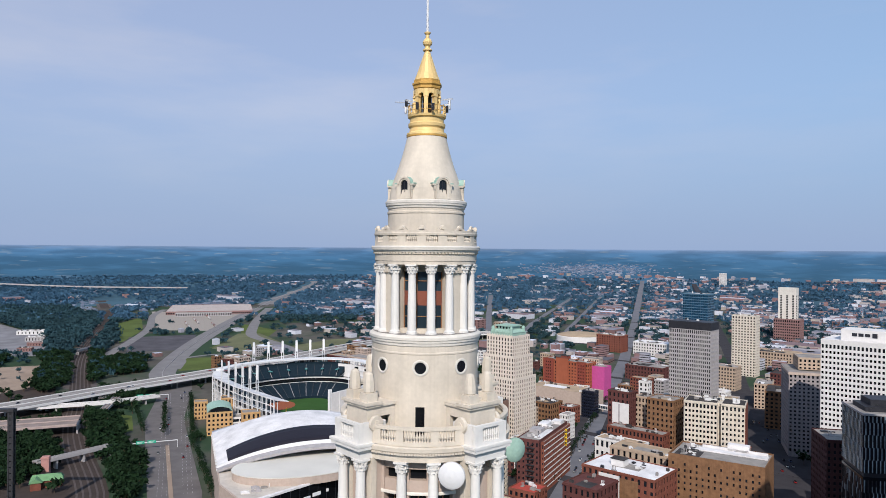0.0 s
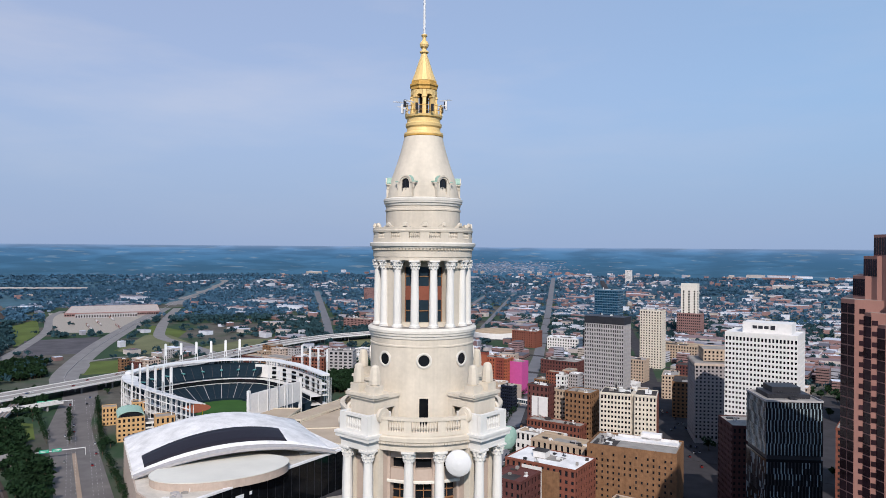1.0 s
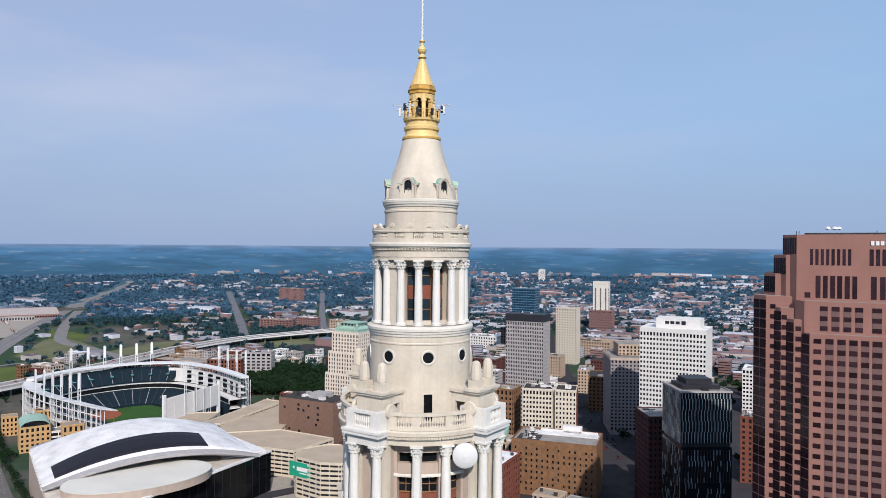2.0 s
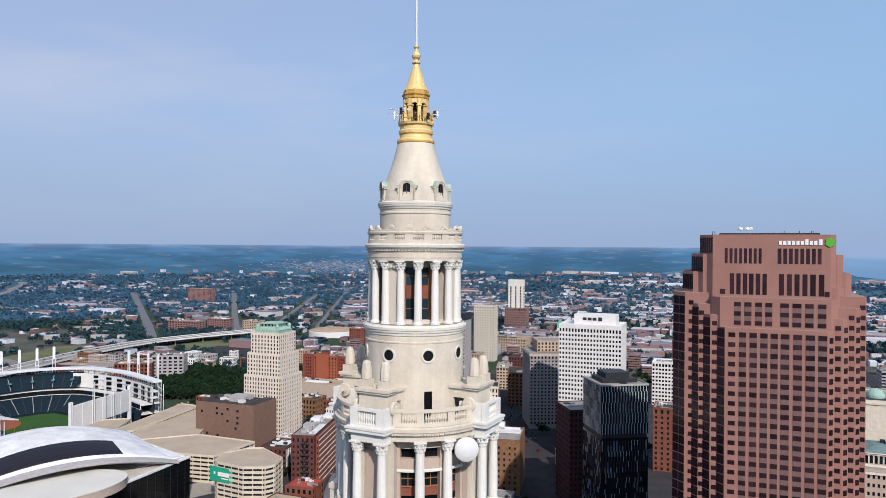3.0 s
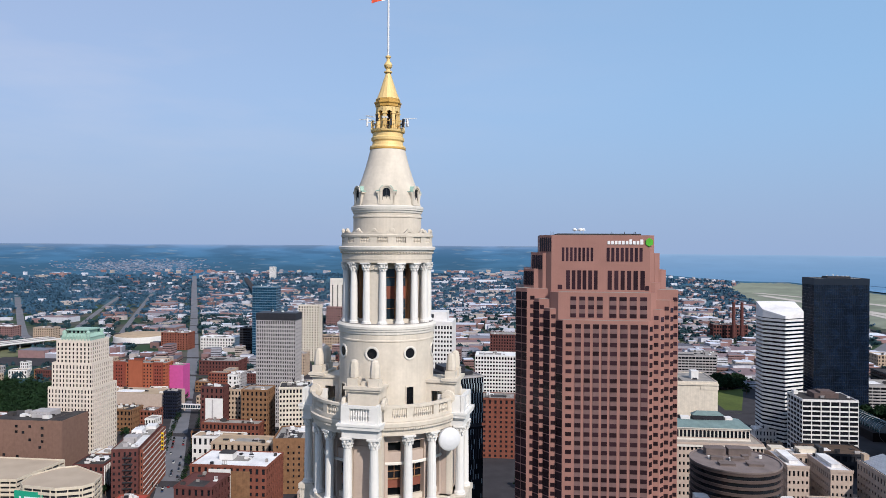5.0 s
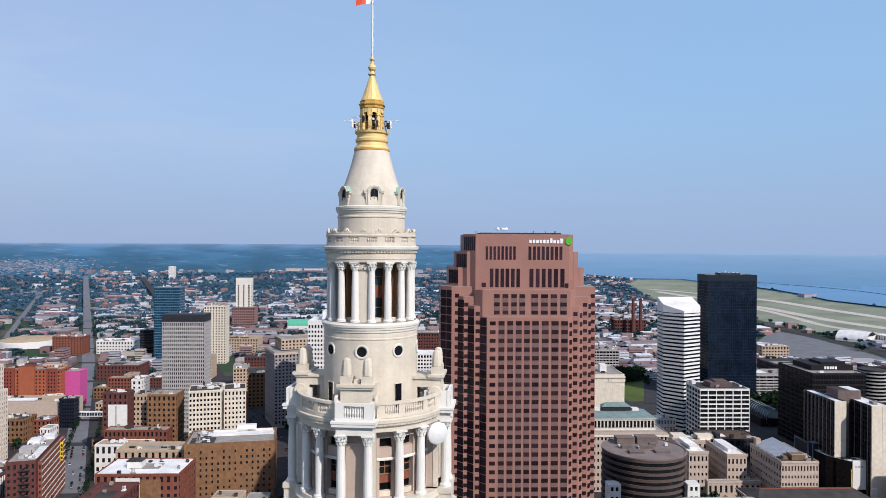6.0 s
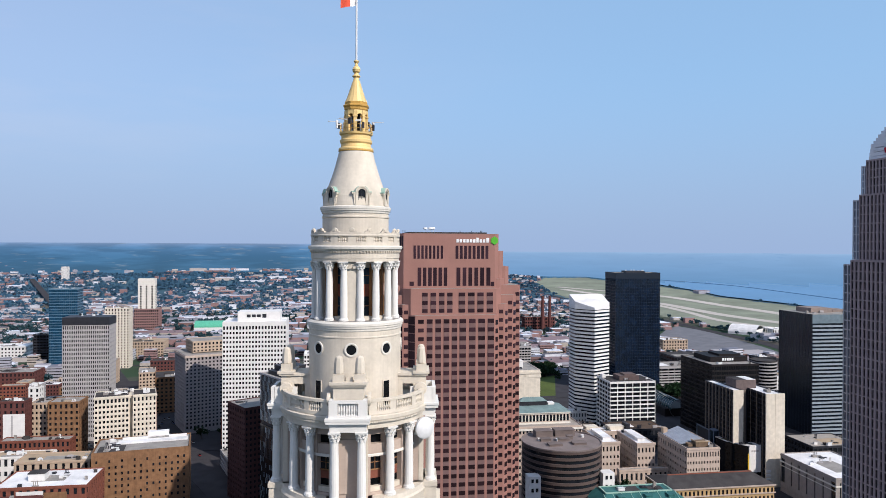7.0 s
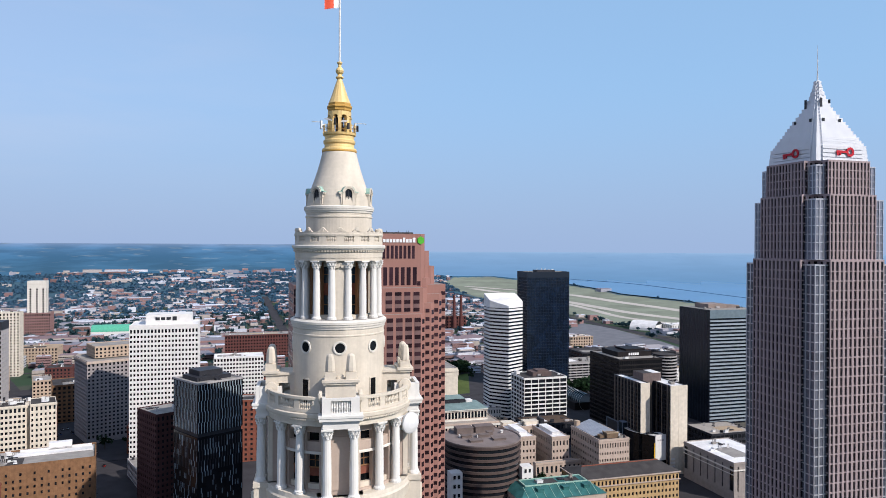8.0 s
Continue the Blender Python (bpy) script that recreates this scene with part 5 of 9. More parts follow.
def arcade():
    e = thing("shopping_arcade", 588, 540, 0, GRID, "shopping arcade under a teal glass barrel vault", "shopping arcade")
    VAULT = glass("teal_vault_glass", (0.012, 0.045, 0.055), 0.2, spec=0.3)
    part("wall", boxes((-16, 16, -36, 38, 0, 9)), SLABW, e)
    bm = bmesh.new()
    lathe(bm, [(10, -36), (10, 38)], 24, 0, 180, m=pose(0, 0, 9, -90, 0, 180))
    part("glass_vault", bm, VAULT, e, "teal glass barrel vault", smooth=True)
    for k in range(16):
        bm = bmesh.new()
        lathe(bm, [(10.02, -0.15), (10.25, -0.15), (10.25, 0.15), (10.02, 0.15)], 20, 0, 180, cap=False, m=pose(0, -36 + k * 4.9, 9, -90, 0, 180))
        part("vault_rib", bm, GREYC, e)


arcade()


def hotel():
    e = thing("hotel", 477, 332, 0, GRID, "cream and black hotel slab with blank end walls", "hotel")
    STRIPE = mat("tan_stripe", (0.20, 0.16, 0.13), 0.9, var=0.2, streak=0.4)
    UMBER = mat("umber_brick", (0.15, 0.115, 0.11), 0.9, var=0.2, streak=0.3)
    block(e, -24.3, -16, -19.8, 25, 0, 74, 4, 16, 20, CHAR, glz=GLASSK, pier=0.3, band=0.2, rec=0.4, head=1, roof=ROOFW, name="west_wall")
    for k in range(8):
        part("pale_rib", boxes((-24.9, -24.32, -15.5 + k * 5.4, -14.7 + k * 5.4, 0, 74.6)), STRIPE, e)
    part("front_wall", boxes((-24.8, -15.8, -20.8, -19.82, 0, 75)), CREAM, e, "blank cream end wall")
    part("recess_wall", boxes((-15.98, -6.6, -12, 20, 0, 73)), CHAR, e)
    part("recess_pier", boxes((-14.6, -13, -12.5, -12.02, 0, 73), (-10, -8.6, -12.5, -12.02, 0, 73)), STRIPE, e)
    block(e, -6.4, 9, -36.8, 12, 0, 74, 6, 18, 20, CHAR, glz=GLASSK, pier=0.3, band=0.2, rec=0.4, head=1, roof=ROOFW, name="east_wall")
    for k in range(3):
        part("pale_rib", boxes((-6.9, -6.42, -33 + k * 8.2, -32.2 + k * 8.2, 0, 74.6)), STRIPE, e)
    part("front_wall", boxes((-6.9, 0.9, -38, -36.82, 0, 75), (1.1, 9.4, -38, -36.82, 0, 75)), CREAM, e, "blank cream end wall")
    part("lift_tower", boxes((-16.5, 1.5, -11, 5, 73, 81.3)), UMBER, e, "brown brick lift tower")
    part("lift_roof", boxes((-7, 1, -10.5, 4.5, 81.3, 81.6)), ROOFW, e)
    part("lift_roof", boxes((-16, -7.1, -10.5, 4.5, 81.3, 81.5)), ROOFD, e)
    units(e, -3, 7, -34, -14, 74.3, 3, 21, ROOFG)
    foot = [(-18, -31), (-7, -31), (-7, -21), (-24.9, -21), (-25, 0), (-29, 0), (-27.5, -14)]
    bm = bmesh.new()
    prism(bm, foot, 0, 31.6)
    part("podium", bm, GLASSK, e, "black glass podium")
    bm = bmesh.new()
    prism(bm, [(x * 0.985 - 0.3, y * 0.985 - 0.3) for x, y in foot], 31.7, 32.1)
    part("podium_roof", bm, ROOFW, e)
    units(e, -24, -10, -28, -22, 32.1, 4, 22, CHAR, 0.7)
    part("podium_front", boxes((-17.4, -7.2, -31.9, -31.05, 11, 32.8)), WHITEC, e, "plain white front panel")
    part("sign_bar", boxes((-15.6, -13.9, -32, -31.9, 27.5, 28.8), (-13.5, -11.6, -32, -31.9, 27.5, 28.8), (-11.2, -9.4, -32, -31.9, 27.5, 28.8)), GREYC, e)
    part("sign_bar", boxes((-18.2, -17.6, -31.6, -31.05, 12, 26)), SIGNY, e, "narrow yellow banner")
    part("louvre", boxes(*[(-7, -6.95 + 4, -38.9, -38.05, 3 + k * 3.2, 4.6 + k * 3.2) for k in range(4)]), WHITEC, e)
    FRAME = mat("slate_frame", (0.12, 0.15, 0.20), 0.5, var=0.2)
    part("stair_tower", boxes((-30, -25.1, 0.2, 6, 0, 36.5)), GLASSB, e, "blue glass stair tower")
    part("stair_frame", boxes((-30.2, -29.8, -0.2, 0.4, 0, 37), (-30.2, -29.8, 5.8, 6.4, 0, 37), (-25.5, -25.1, -0.2, 0.4, 0, 37), (-30.2, -25.1, -0.2, 6.4, 36.5, 37.2)), FRAME, e)
    part("screen_wall", boxes((-30.4, -29.8, 6.5, 27, 2, 36)), CHAR, e)
    part("screen_frame", boxes((-30.8, -30.4, 6.5, 27, 35.4, 36.4), (-30.8, -30.4, 6.5, 27, 2, 3), (-30.8, -30.4, 26, 27, 3, 35.4), (-30.8, -30.4, 6.5, 7.3, 3, 35.4)), FRAME, e)


hotel()


def silver_tower():
    e = thing("office_tower", 671, 397, 0, GRID, "silver-banded office tower with a dark glass flank", "office tower")
    SILVER = mat("silver_band", (0.36, 0.41, 0.46), 0.3, 0.25, var=0.12)
    part("core", boxes((-30.6, 30.6, -26.6, 26.6, 0, 115)), GLASSN, e)
    for k in range(29):
        z = 2 + k * 3.9
        part("wall_band", boxes((-30.4, 31, -27, -26.55, z, z + 1.9), (30.55, 31, -26.55, 27, z, z + 1.9)), SILVER, e)
    part("crown_glass", boxes((-30.8, 31, -27, 27, 115, 124)), mat("silver_glass", (0.22, 0.29, 0.34), 0.12, 0.3, var=0.2), e, "plain silver glass crown")
    part("dark_flank", boxes((-31.2, -30.62, -27, 27, 0, 124.2)), glass("slate_flank", (0.012, 0.017, 0.026), 0.2), e, "dark glass flank")
    for k in range(12):
        part("mullion", boxes((-31.3, -31.18, -26.4 + k * 4.7, -26.2 + k * 4.7, 0, 124)), CHAR, e)
    part("roof", boxes((-30.5, 30.5, -26.5, 26.5, 124, 124.3)), ROOFG, e)
    part("plant_room", boxes((-20, 4, -10, 14, 124.3, 129), (8, 24, -6, 10, 124.3, 127)), BROWNC, e)
    units(e, -28, 28, -24, 24, 124.3, 6, 41)


silver_tower()


def round_banded_block():
    e = thing("office_building", 741, 523, 0, GRID, "round office block in pale bands and dark glass", "office building")
    part("glazing", turned([(15.4, 0), (15.4, 49.5)], 40), GLASSK, e)
    for k in range(12):
        part("wall_band", turned([(15.5, 2 + k * 4.1), (15.9, 2 + k * 4.1), (15.9, 3.7 + k * 4.1), (15.5, 3.7 + k * 4.1)], 40), GREYC, e)
    part("roof", turned([(15.9, 49.5), (16, 50.6), (15.2, 50.6), (15.1, 49.8), (0.4, 49.9)], 40), ROOFD, e)


round_banded_block()


def round_building():
    e = thing("office_building", 262, 305, 0, GRID, "round brown office building in curved bands", "office building")
    BROWNK = mat("brown_concrete", (0.1, 0.073, 0.066), 0.8, streak=0.4)
    for k in range(15):
        z = 60 - k * 4.0
        bm = bmesh.new()
        lathe(bm, [(26.4, z - 1.7), (26.9, z - 1.7), (26.9, z), (26.4, z)], 56)
        part("wall_band", bm, BROWNK, e)
    part("glazing", turned([(26.1, 0), (26.1, 59.5)], 56), GLASS, e)
    part("roof", turned([(26.7, 59.6), (27.1, 60.2), (27.1, 61.0), (26.2, 61.0), (26.1, 60.3), (0.5, 60.4)], 56), mat("mauve_gravel", (0.21, 0.17, 0.16), 0.95, var=0.3, scale=0.1), e)
    BROWNU = mat("brown_roof_housing", (0.17, 0.135, 0.125), 0.9, var=0.25, scale=0.2)
    for x, y, w, d, h in ((-9, 13, 6, 4, 4.2), (6, 14, 7, 4, 4.2), (-11, 1, 3.6, 2, 1.6), (1, 0, 4.2, 2, 1.6), (7, 4, 2, 2, 2.2), (-8, -10, 4.5, 3, 1.2), (9, -9, 4.5, 3, 1.2)):
        part("roof_unit", boxes((x - w, x + w, y - d, y + d, 60.3, 60.3 + h), (x - w - 0.2, x + w + 0.2, y - d - 0.2, y + d + 0.2, 60.3 + h, 60.6 + h)), BROWNU, e)
    for x, y in ((-15, 2), (17, 6), (-3, -1)):
        part("roof_vent", boxes((x - 0.8, x + 0.8, y - 0.8, y + 0.8, 60.3, 61.9), (x - 1, x + 1, y - 1, y + 1, 61.9, 62.2)), WHITEC, e)
    for s in (-1, 1):
        part("stair_tower", boxes((s * 25 - 4, s * 25 + 4, -22, -14, 0, 44)), WHITEC, e)
        panes(e, GLASS, [(s * 25 + dx, -22.05, 40 - k * 6, 0, 1.6, 2.4) for k in range(5) for dx in (-1.5, 1.5)])


round_building()


def civic(name, x, y, w, d, h, nx, ny, nf, label, wall=BEIGE, roof=ROOFG, n=3, seed=1, pier=0.55):
    return building(name, x, y, GRID, w, d, h, nx, ny, nf, wall, label, "civic building", pier=pier, band=0.6, rec=0.7, head=2.5, n_units=n, seed=seed, roof=roof)


def wing(x, y, seed, label):
    e = civic("civic_building", x, y, 15, 40, 35.5, 5, 12, 6, label, n=0, seed=seed, roof=ROOFW)
    part("roof_monitor", boxes((-3.2, 3.2, -11, 15, 35.75, 38.2), (-3.6, 3.6, -11.4, 15.4, 38.2, 38.5)), ROOFW, e, "long white roof monitor")
    part("parapet_rim", boxes((-7.9, 7.9, -20.5, -19.9, 35.5, 36.9), (-7.9, -7.3, -19.9, 20.2, 35.5, 36.9)), BEIGE, e)
    units(e, -7, 7, 12, 20, 35.75, 2, seed)


wing(354, 373, 3, "pale stone civic wing with punched windows")
wing(377, 358, 4, "pale stone twin wing of the civic block")
e = civic("civic_building", 378, 396, 42, 15, 33, 10, 4, 6, "pale stone link with a cluttered white roof behind the wings", seed=4, n=0, roof=ROOFW)
part("roof_house", boxes((-19, -8, -4, 5, 33.3, 37), (2, 16, -2, 6, 33.3, 36.4)), CREAM, e)
part("roof_house", boxes((17, 20, -5, 5, 33.3, 38.5)), CHAR, e)
units(e, -20, 20, -7, 7, 33.25, 9, 44)
civic("civic_building", 364, 336, 40, 5, 18, 10, 2, 2, "low stone entrance range of the civic block", n=0, seed=4)


def metal_roof_block():
    e = civic("civic_building", 398.8, 323, 27, 48, 39.5, 12, 12, 7, "pale stone civic block with a ribbed metal roof", seed=5, roof=ROOFD, n=0)
    METAL = mat("blue_grey_metal", (0.33, 0.36, 0.42), 0.55, 0.1, var=0.15, scale=0.2)
    bm = bmesh.new()
    vs = [bm.verts.new(p) for p in ((-12, -12, 40.2), (12, -12, 40.2), (12, 22, 40.2), (-12, 22, 40.2), (3, -12, 45.2), (3, 22, 45.2))]
    for fc in ((0, 4, 5, 3), (1, 2, 5, 4), (0, 1, 4), (2, 3, 5), (0, 3, 2, 1)):
        bm.faces.new([vs[k] for k in fc])
    part("metal_roof", bm, METAL, e, "sloping blue-grey metal roof")
    slope = math.degrees(math.atan2(5.0, 15.0))
    for k in range(12):
        part("roof_seam", boxes((-7.7, 7.7, -0.1, 0.1, 0.02, 0.22)), METAL, e, m=pose(-4.5, -11 + k * 2.9, 42.72, 0, -slope, 0))
    part("plant_room", boxes((-4, 6, -20, -13, 39.8, 43.5), (-9, -5, -18, -13.5, 39.8, 42)), UMBERP, e, "rusty brown plant on the roof")
    part("plant_rail", boxes((-4.4, 6.4, -20.4, -20, 43.5, 44.4), (-4.4, -4, -20, -12.6, 43.5, 44.4)), ROOFT, e)
    part("roof_house", boxes((-11.5, -8, 18, 22.5, 39.8, 45)), TANB, e)
    units(e, 4, 13, -23, -13, 39.8, 5, 52)


UMBERP = mat("rusty_plant", (0.19, 0.13, 0.085), 0.85, var=0.35, scale=0.3)
metal_roof_block()


def blank_hall():
    e = civic("civic_building", 323.8, 471.8, 52, 46, 80, 1, 1, 1, "blank pale stone hall with a cornice and a small green dome", wall=CREAM, n=2, pier=1.0)
    part("cornice", boxes((-26.6, 26.6, -23.8, -23.02, 77.6, 79), (26.02, 26.8, -23.02, 23, 77.6, 79), (12, 26.5, -23.4, -23.02, 74, 77)), CREAM, e)
    part("roof_house", boxes((8, 14, -8, 0, 80.2, 87)), WHITEC, e)
    part("dome", turned([(6.5, 80.2), (6.5, 82), (5.6, 84), (3.5, 86), (0.3, 87)], 18), COPPER, e, "small green copper dome", m=pose(-9, -6, 0))


blank_hall()


def arched_pane(w, h):
    bm = bmesh.new()
    ring = [(-w / 2, 0), (w / 2, 0)] + [(w / 2 * math.cos(radians(a)), h - w / 2 + w / 2 * math.sin(radians(a))) for a in range(0, 181, 30)]
    lo, hi = [bm.verts.new((x, -0.08, z)) for x, z in ring], [bm.verts.new((x, 0.02, z)) for x, z in ring]
    bm.faces.new(lo)
    for i in range(len(ring)):
        j = (i + 1) % len(ring)
        bm.faces.new((lo[j], lo[i], hi[i], hi[j]))
    return bm


def bank_hall():
    """Long bank: tall lower block, set-back arcaded storey, hipped grey-green roof and a roof plant."""
    e = thing("bank_building", 304, 407, 0, GRID, "stone bank with an arcaded top storey and a grey-green hipped roof", "bank building")
    block(e, -37, 40, -20, 20, 0, 46, 26, 12, 8, BEIGE, pier=0.5, band=0.55, rec=0.7, head=1.2, roof=PAVE, trim=True)
    part("cornice", boxes((-37.6, 40.6, -20.9, -20.42, 43.6, 45.2), (40.42, 40.9, -20.42, 20, 43.6, 45.2)), PALE, e)
    x0, x1, y0, y1, zt = -31, 33, -10, 21, 55
    part("arcade_wall", boxes((x0, x1, y0, y1, 46.2, zt)), BEIGE, e)
    part("arcade_base", boxes((x0 - 0.5, x1 + 0.5, y0 - 0.6, y0 - 0.02, 46.2, 47.6)), PALE, e)
    pane = mesh_of("arched_window", arched_pane(1.9, 5.4), GLASS)
    rim = mesh_of("window_surround", boxes((-1.35, -1.0, -0.28, 0, 0, 4.6), (1.0, 1.35, -0.28, 0, 0, 4.6), (-1.35, 1.35, -0.28, 0, 5.5, 5.9)), PALE)
    for i in range(22):
        x = x0 + 1.8 + i * 2.88
        part("arched_window", pane, GLASS, e, m=pose(x, y0 - 0.02, 48.4))
        part("window_surround", rim, PALE, e, m=pose(x, y0, 48.4))
    for i in range(9):
        part("arched_window", pane, GLASS, e, m=pose(x1 + 0.02, y0 + 2.5 + i * 3.2, 48.4, 0, 0, 90))
    part("eave", boxes((x0 - 1, x1 + 1, y0 - 1, y1 + 1, zt, zt + 0.7)), PALE, e)
    bm = bmesh.new()
    vs = [bm.verts.new(p) for p in ((x0 - 1, y0 - 1, zt + 0.71), (x1 + 1, y0 - 1, zt + 0.71), (x1 + 1, y1 + 1, zt + 0.71), (x0 - 1, y1 + 1, zt + 0.71), (x0 + 8, y0 + 9, 58.8), (x1 - 8, y0 + 9, 58.8), (x1 - 8, y1 - 9, 58.8), (x0 + 8, y1 - 9, 58.8))]
    for fc in ((0, 1, 5, 4), (1, 2, 6, 5), (2, 3, 7, 6), (3, 0, 4, 7), (4, 5, 6, 7), (0, 3, 2, 1)):
        bm.faces.new([vs[k] for k in fc])
    part("hipped_roof", bm, SLATEG, e, "grey-green metal hipped roof")
    part("plant_room", boxes((-6, 17, 2, 9, 58.6, 62.2)), CHAR, e)
    bm = bmesh.new()
    vs = [bm.verts.new(p) for p in ((-6.6, 1.4, 62.2), (17.6, 1.4, 62.2), (17.6, 9.6, 62.2), (-6.6, 9.6, 62.2), (-2.5, 5.5, 65.2), (13, 5.5, 65.2))]
    for fc in ((0, 1, 5, 4), (1, 2, 5), (2, 3, 4, 5), (3, 0, 4), (0, 3, 2, 1)):
        bm.faces.new([vs[k] for k in fc])
    part("plant_roof", bm, SLATEG, e)
    part("roof_house", boxes((-15, -8, 3, 9, 58.6, 60.6), (18.5, 24, 3, 9, 58.6, 60.6)), WHITEC, e)
    units(e, -20, 24, 0, 10, 58.8, 5, 63, CHAR, 0.8)


bank_hall()


def library():
    e = thing("library_building", 384, 288, 0, GRID, "yellow stone hall with a dark hipped roof", "civic building")
    block(e, -41.5, 41.5, -16, 16, 0, 20, 26, 9, 4, YELLOWS, pier=0.5, band=0.5, rec=0.6, head=1.5)
    part("cornice", boxes((-42.3, 42.3, -16.8, -15.9, 14.6, 15.3), (-42.3, -41.4, -15.9, 16.8, 14.6, 15.3), (-42.6, 42.6, -17, -15.9, 20, 20.9), (-42.6, -41.4, -15.9, 17, 20, 20.9)), BEIGE, e)
    bm = bmesh.new()
    vs = [bm.verts.new(p) for p in ((-42, -16.5, 20.95), (42, -16.5, 20.95), (42, 16.5, 20.95), (-42, 16.5, 20.95), (-33, 0, 25.6), (33, 0, 25.6))]
    for fc in ((0, 1, 5, 4), (1, 2, 5), (2, 3, 4, 5), (3, 0, 4), (0, 3, 2, 1)):
        bm.faces.new([vs[k] for k in fc])
    part("hipped_roof", bm, ROOFD, e)
    part("ridge", boxes((-33, 33, -0.4, 0.4, 25.5, 26.1)), RED, e)


library()


def court():
    e = thing("civic_building", 290, 264, 0, GRID, "stone block under a patched teal copper roof", "civic building")
    block(e, -30, 30, -18, 18, 0, 30, 14, 8, 5, BEIGE, pier=0.55, band=0.5, rec=0.7, head=2.5)
    TEAL = mat("teal_copper", (0.035, 0.135, 0.13), 0.6, var=0.45, scale=0.15)
    bm = bmesh.new()
    vs = [bm.verts.new(p) for p in ((-30.5, -18.5, 31), (30.5, -18.5, 31), (30.5, 18.5, 31), (-30.5, 18.5, 31), (-22, -6, 36), (22, -6, 36), (22, 6, 36), (-22, 6, 36))]
    for fc in ((0, 1, 5, 4), (1, 2, 6, 5), (2, 3, 7, 6), (3, 0, 4, 7), (4, 5, 6, 7), (0, 3, 2, 1)):
        bm.faces.new([vs[k] for k in fc])
    part("copper_roof", bm, TEAL, e, "patched teal copper roof")
    part("roof_ridge", boxes((-22.4, 22.4, -6.4, -5.6, 35.8, 36.5), (-22.4, 22.4, 5.6, 6.4, 35.8, 36.5), (-22.4, -21.6, -5.6, 5.6, 35.8, 36.5), (21.6, 22.4, -5.6, 5.6, 35.8, 36.5)), COPPER, e)
    # raised tar-dark sheets paint the shade of sunken wells
    part("light_well", boxes((-12, 2, -4, 4, 36.02, 36.2), (8, 18, -3, 3, 36.02, 36.2)), ROOFD, e, "flat dark patch painted as a light well")
    for k in range(9):
        m = pose(-24 + k * 6, -12.2, 33.5, 22.6, 0, 0)
        part("roof_seam", boxes((-0.12, 0.12, -6.2, 6.2, 0.02, 0.25)), COPPER, e, m=m)
    for x in (-14, 4, 19):
        part("roof_house", boxes((x - 2, x + 2, -12.5, -8.5, 32.2, 35.4), (x - 2.3, x + 2.3, -12.8, -8.2, 35.4, 35.8)), TEAL, e)
    units(e, -20, 20, -5, 5, 36, 5, 9)


court()
e = civic("civic_building", 474.7, 252.4, 44, 62, 29, 6, 7, 1, "heavy grey stone auditorium with a white roof", wall=mat("weathered_stone", (0.33, 0.29, 0.265), 0.9, streak=0.4), roof=ROOFW, n=9, seed=7, pier=0.84)
part("cornice", boxes((-22.8, 22.8, -31.8, -31.42, 23.5, 24.6), (-22.8, -22.42, -31.42, 31, 23.5, 24.6), (-22.8, -22.42, -31.42, 31, 20.5, 21)), PALE, e)

# ---------------------------------------------------------------- streets and motorways
PROSPECT = [(-85, 250), (-101, 508), (-117, 662), (-163, 1169), (-246, 1886), (-421, 3355)]
EUCLID = [(100, 200), (58, 574), (42, 760), (26, 1000), (11, 1259), (-60, 2100), (-190, 3300)]
ONTARIO = [(-300, 270), (-375, 354), (-560, 530), (-663, 654), (-760, 760)]
MOTOR = curve_pts([(-790, 300), (-735, 464), (-715, 580), (-690, 700), (-665, 850), (-655, 1000), (-640, 1120), (-600, 1240), (-530, 1340), (-450, 1430)], 6)
I77 = curve_pts([(-720, 700), (-810, 783), (-1005, 1073), (-1244, 1487), (-1539, 2031), (-1717, 2506), (-1800, 2700)], 5)
RAMP = curve_pts([(-960, 815), (-1030, 878), (-1104, 984), (-1271, 1200), (-1510, 1449), (-1650, 1650)], 5)
LOOP = curve_pts([(-790, 790), (-835, 850), (-864, 887), (-837, 950), (-768, 936), (-720, 900)], 5)
I77B = curve_pts([(-700, 1010), (-840, 1110), (-960, 1190), (-1059, 1315), (-1219, 1549), (-1468, 1953), (-1541, 2119), (-1700, 2500)], 5)
WALLS1 = [(-640, 1330), (-765, 1578), (-901, 1840), (-1162, 2336), (-1250, 2500)]
WALLS2 = [(-470, 1400), (-558, 1590), (-652, 1859), (-900, 2580)]
DIAG = [(-400, 1300), (-485, 1722), (-553, 2241), (-585, 2644)]
DIAG2 = [(-330, 1350), (-370, 1652), (-461, 2393), (-490, 2700)]
SUPERIOR = [(200, 300), (420, 960), (640, 1620), (900, 2400)]
LAKESIDE = [(330, 180), (560, 880), (700, 1300), (1100, 2300)]
SHOREWAY = curve_pts([(900, 300), (1060, 620), (1200, 900), (1290, 1180), (1440, 1600), (1560, 2100), (1700, 2700)], 5)
RAIL = curve_pts([(-380, 270), (-435, 328), (-590, 439), (-748, 577), (-1070, 855), (-1544, 1324), (-2000, 1700)], 5)
BROWNA = mat("brown_asphalt", (0.155, 0.142, 0.14), 0.95, var=0.25, scale=0.06, streak=0.0, spec=0.1)
road("road", PROSPECT, 19, ROADP, "worn grey avenue running out to the skyline")
road("road", EUCLID, 21, ASPH, "shaded asphalt street between tall buildings")
road("road", ONTARIO, 40, BROWNA, "wide worn brown-grey street with a planted median")
road("road", I77, 38, ROADC, "broad concrete motorway curving away")
road("lane_barrier", I77, 0.7, GREYC, "pale concrete barrier down the middle of the motorway", "barrier", z=1.1, thick=0.9)
road("road", RAMP, 18, ROADC, "concrete slip road beside the lawns")
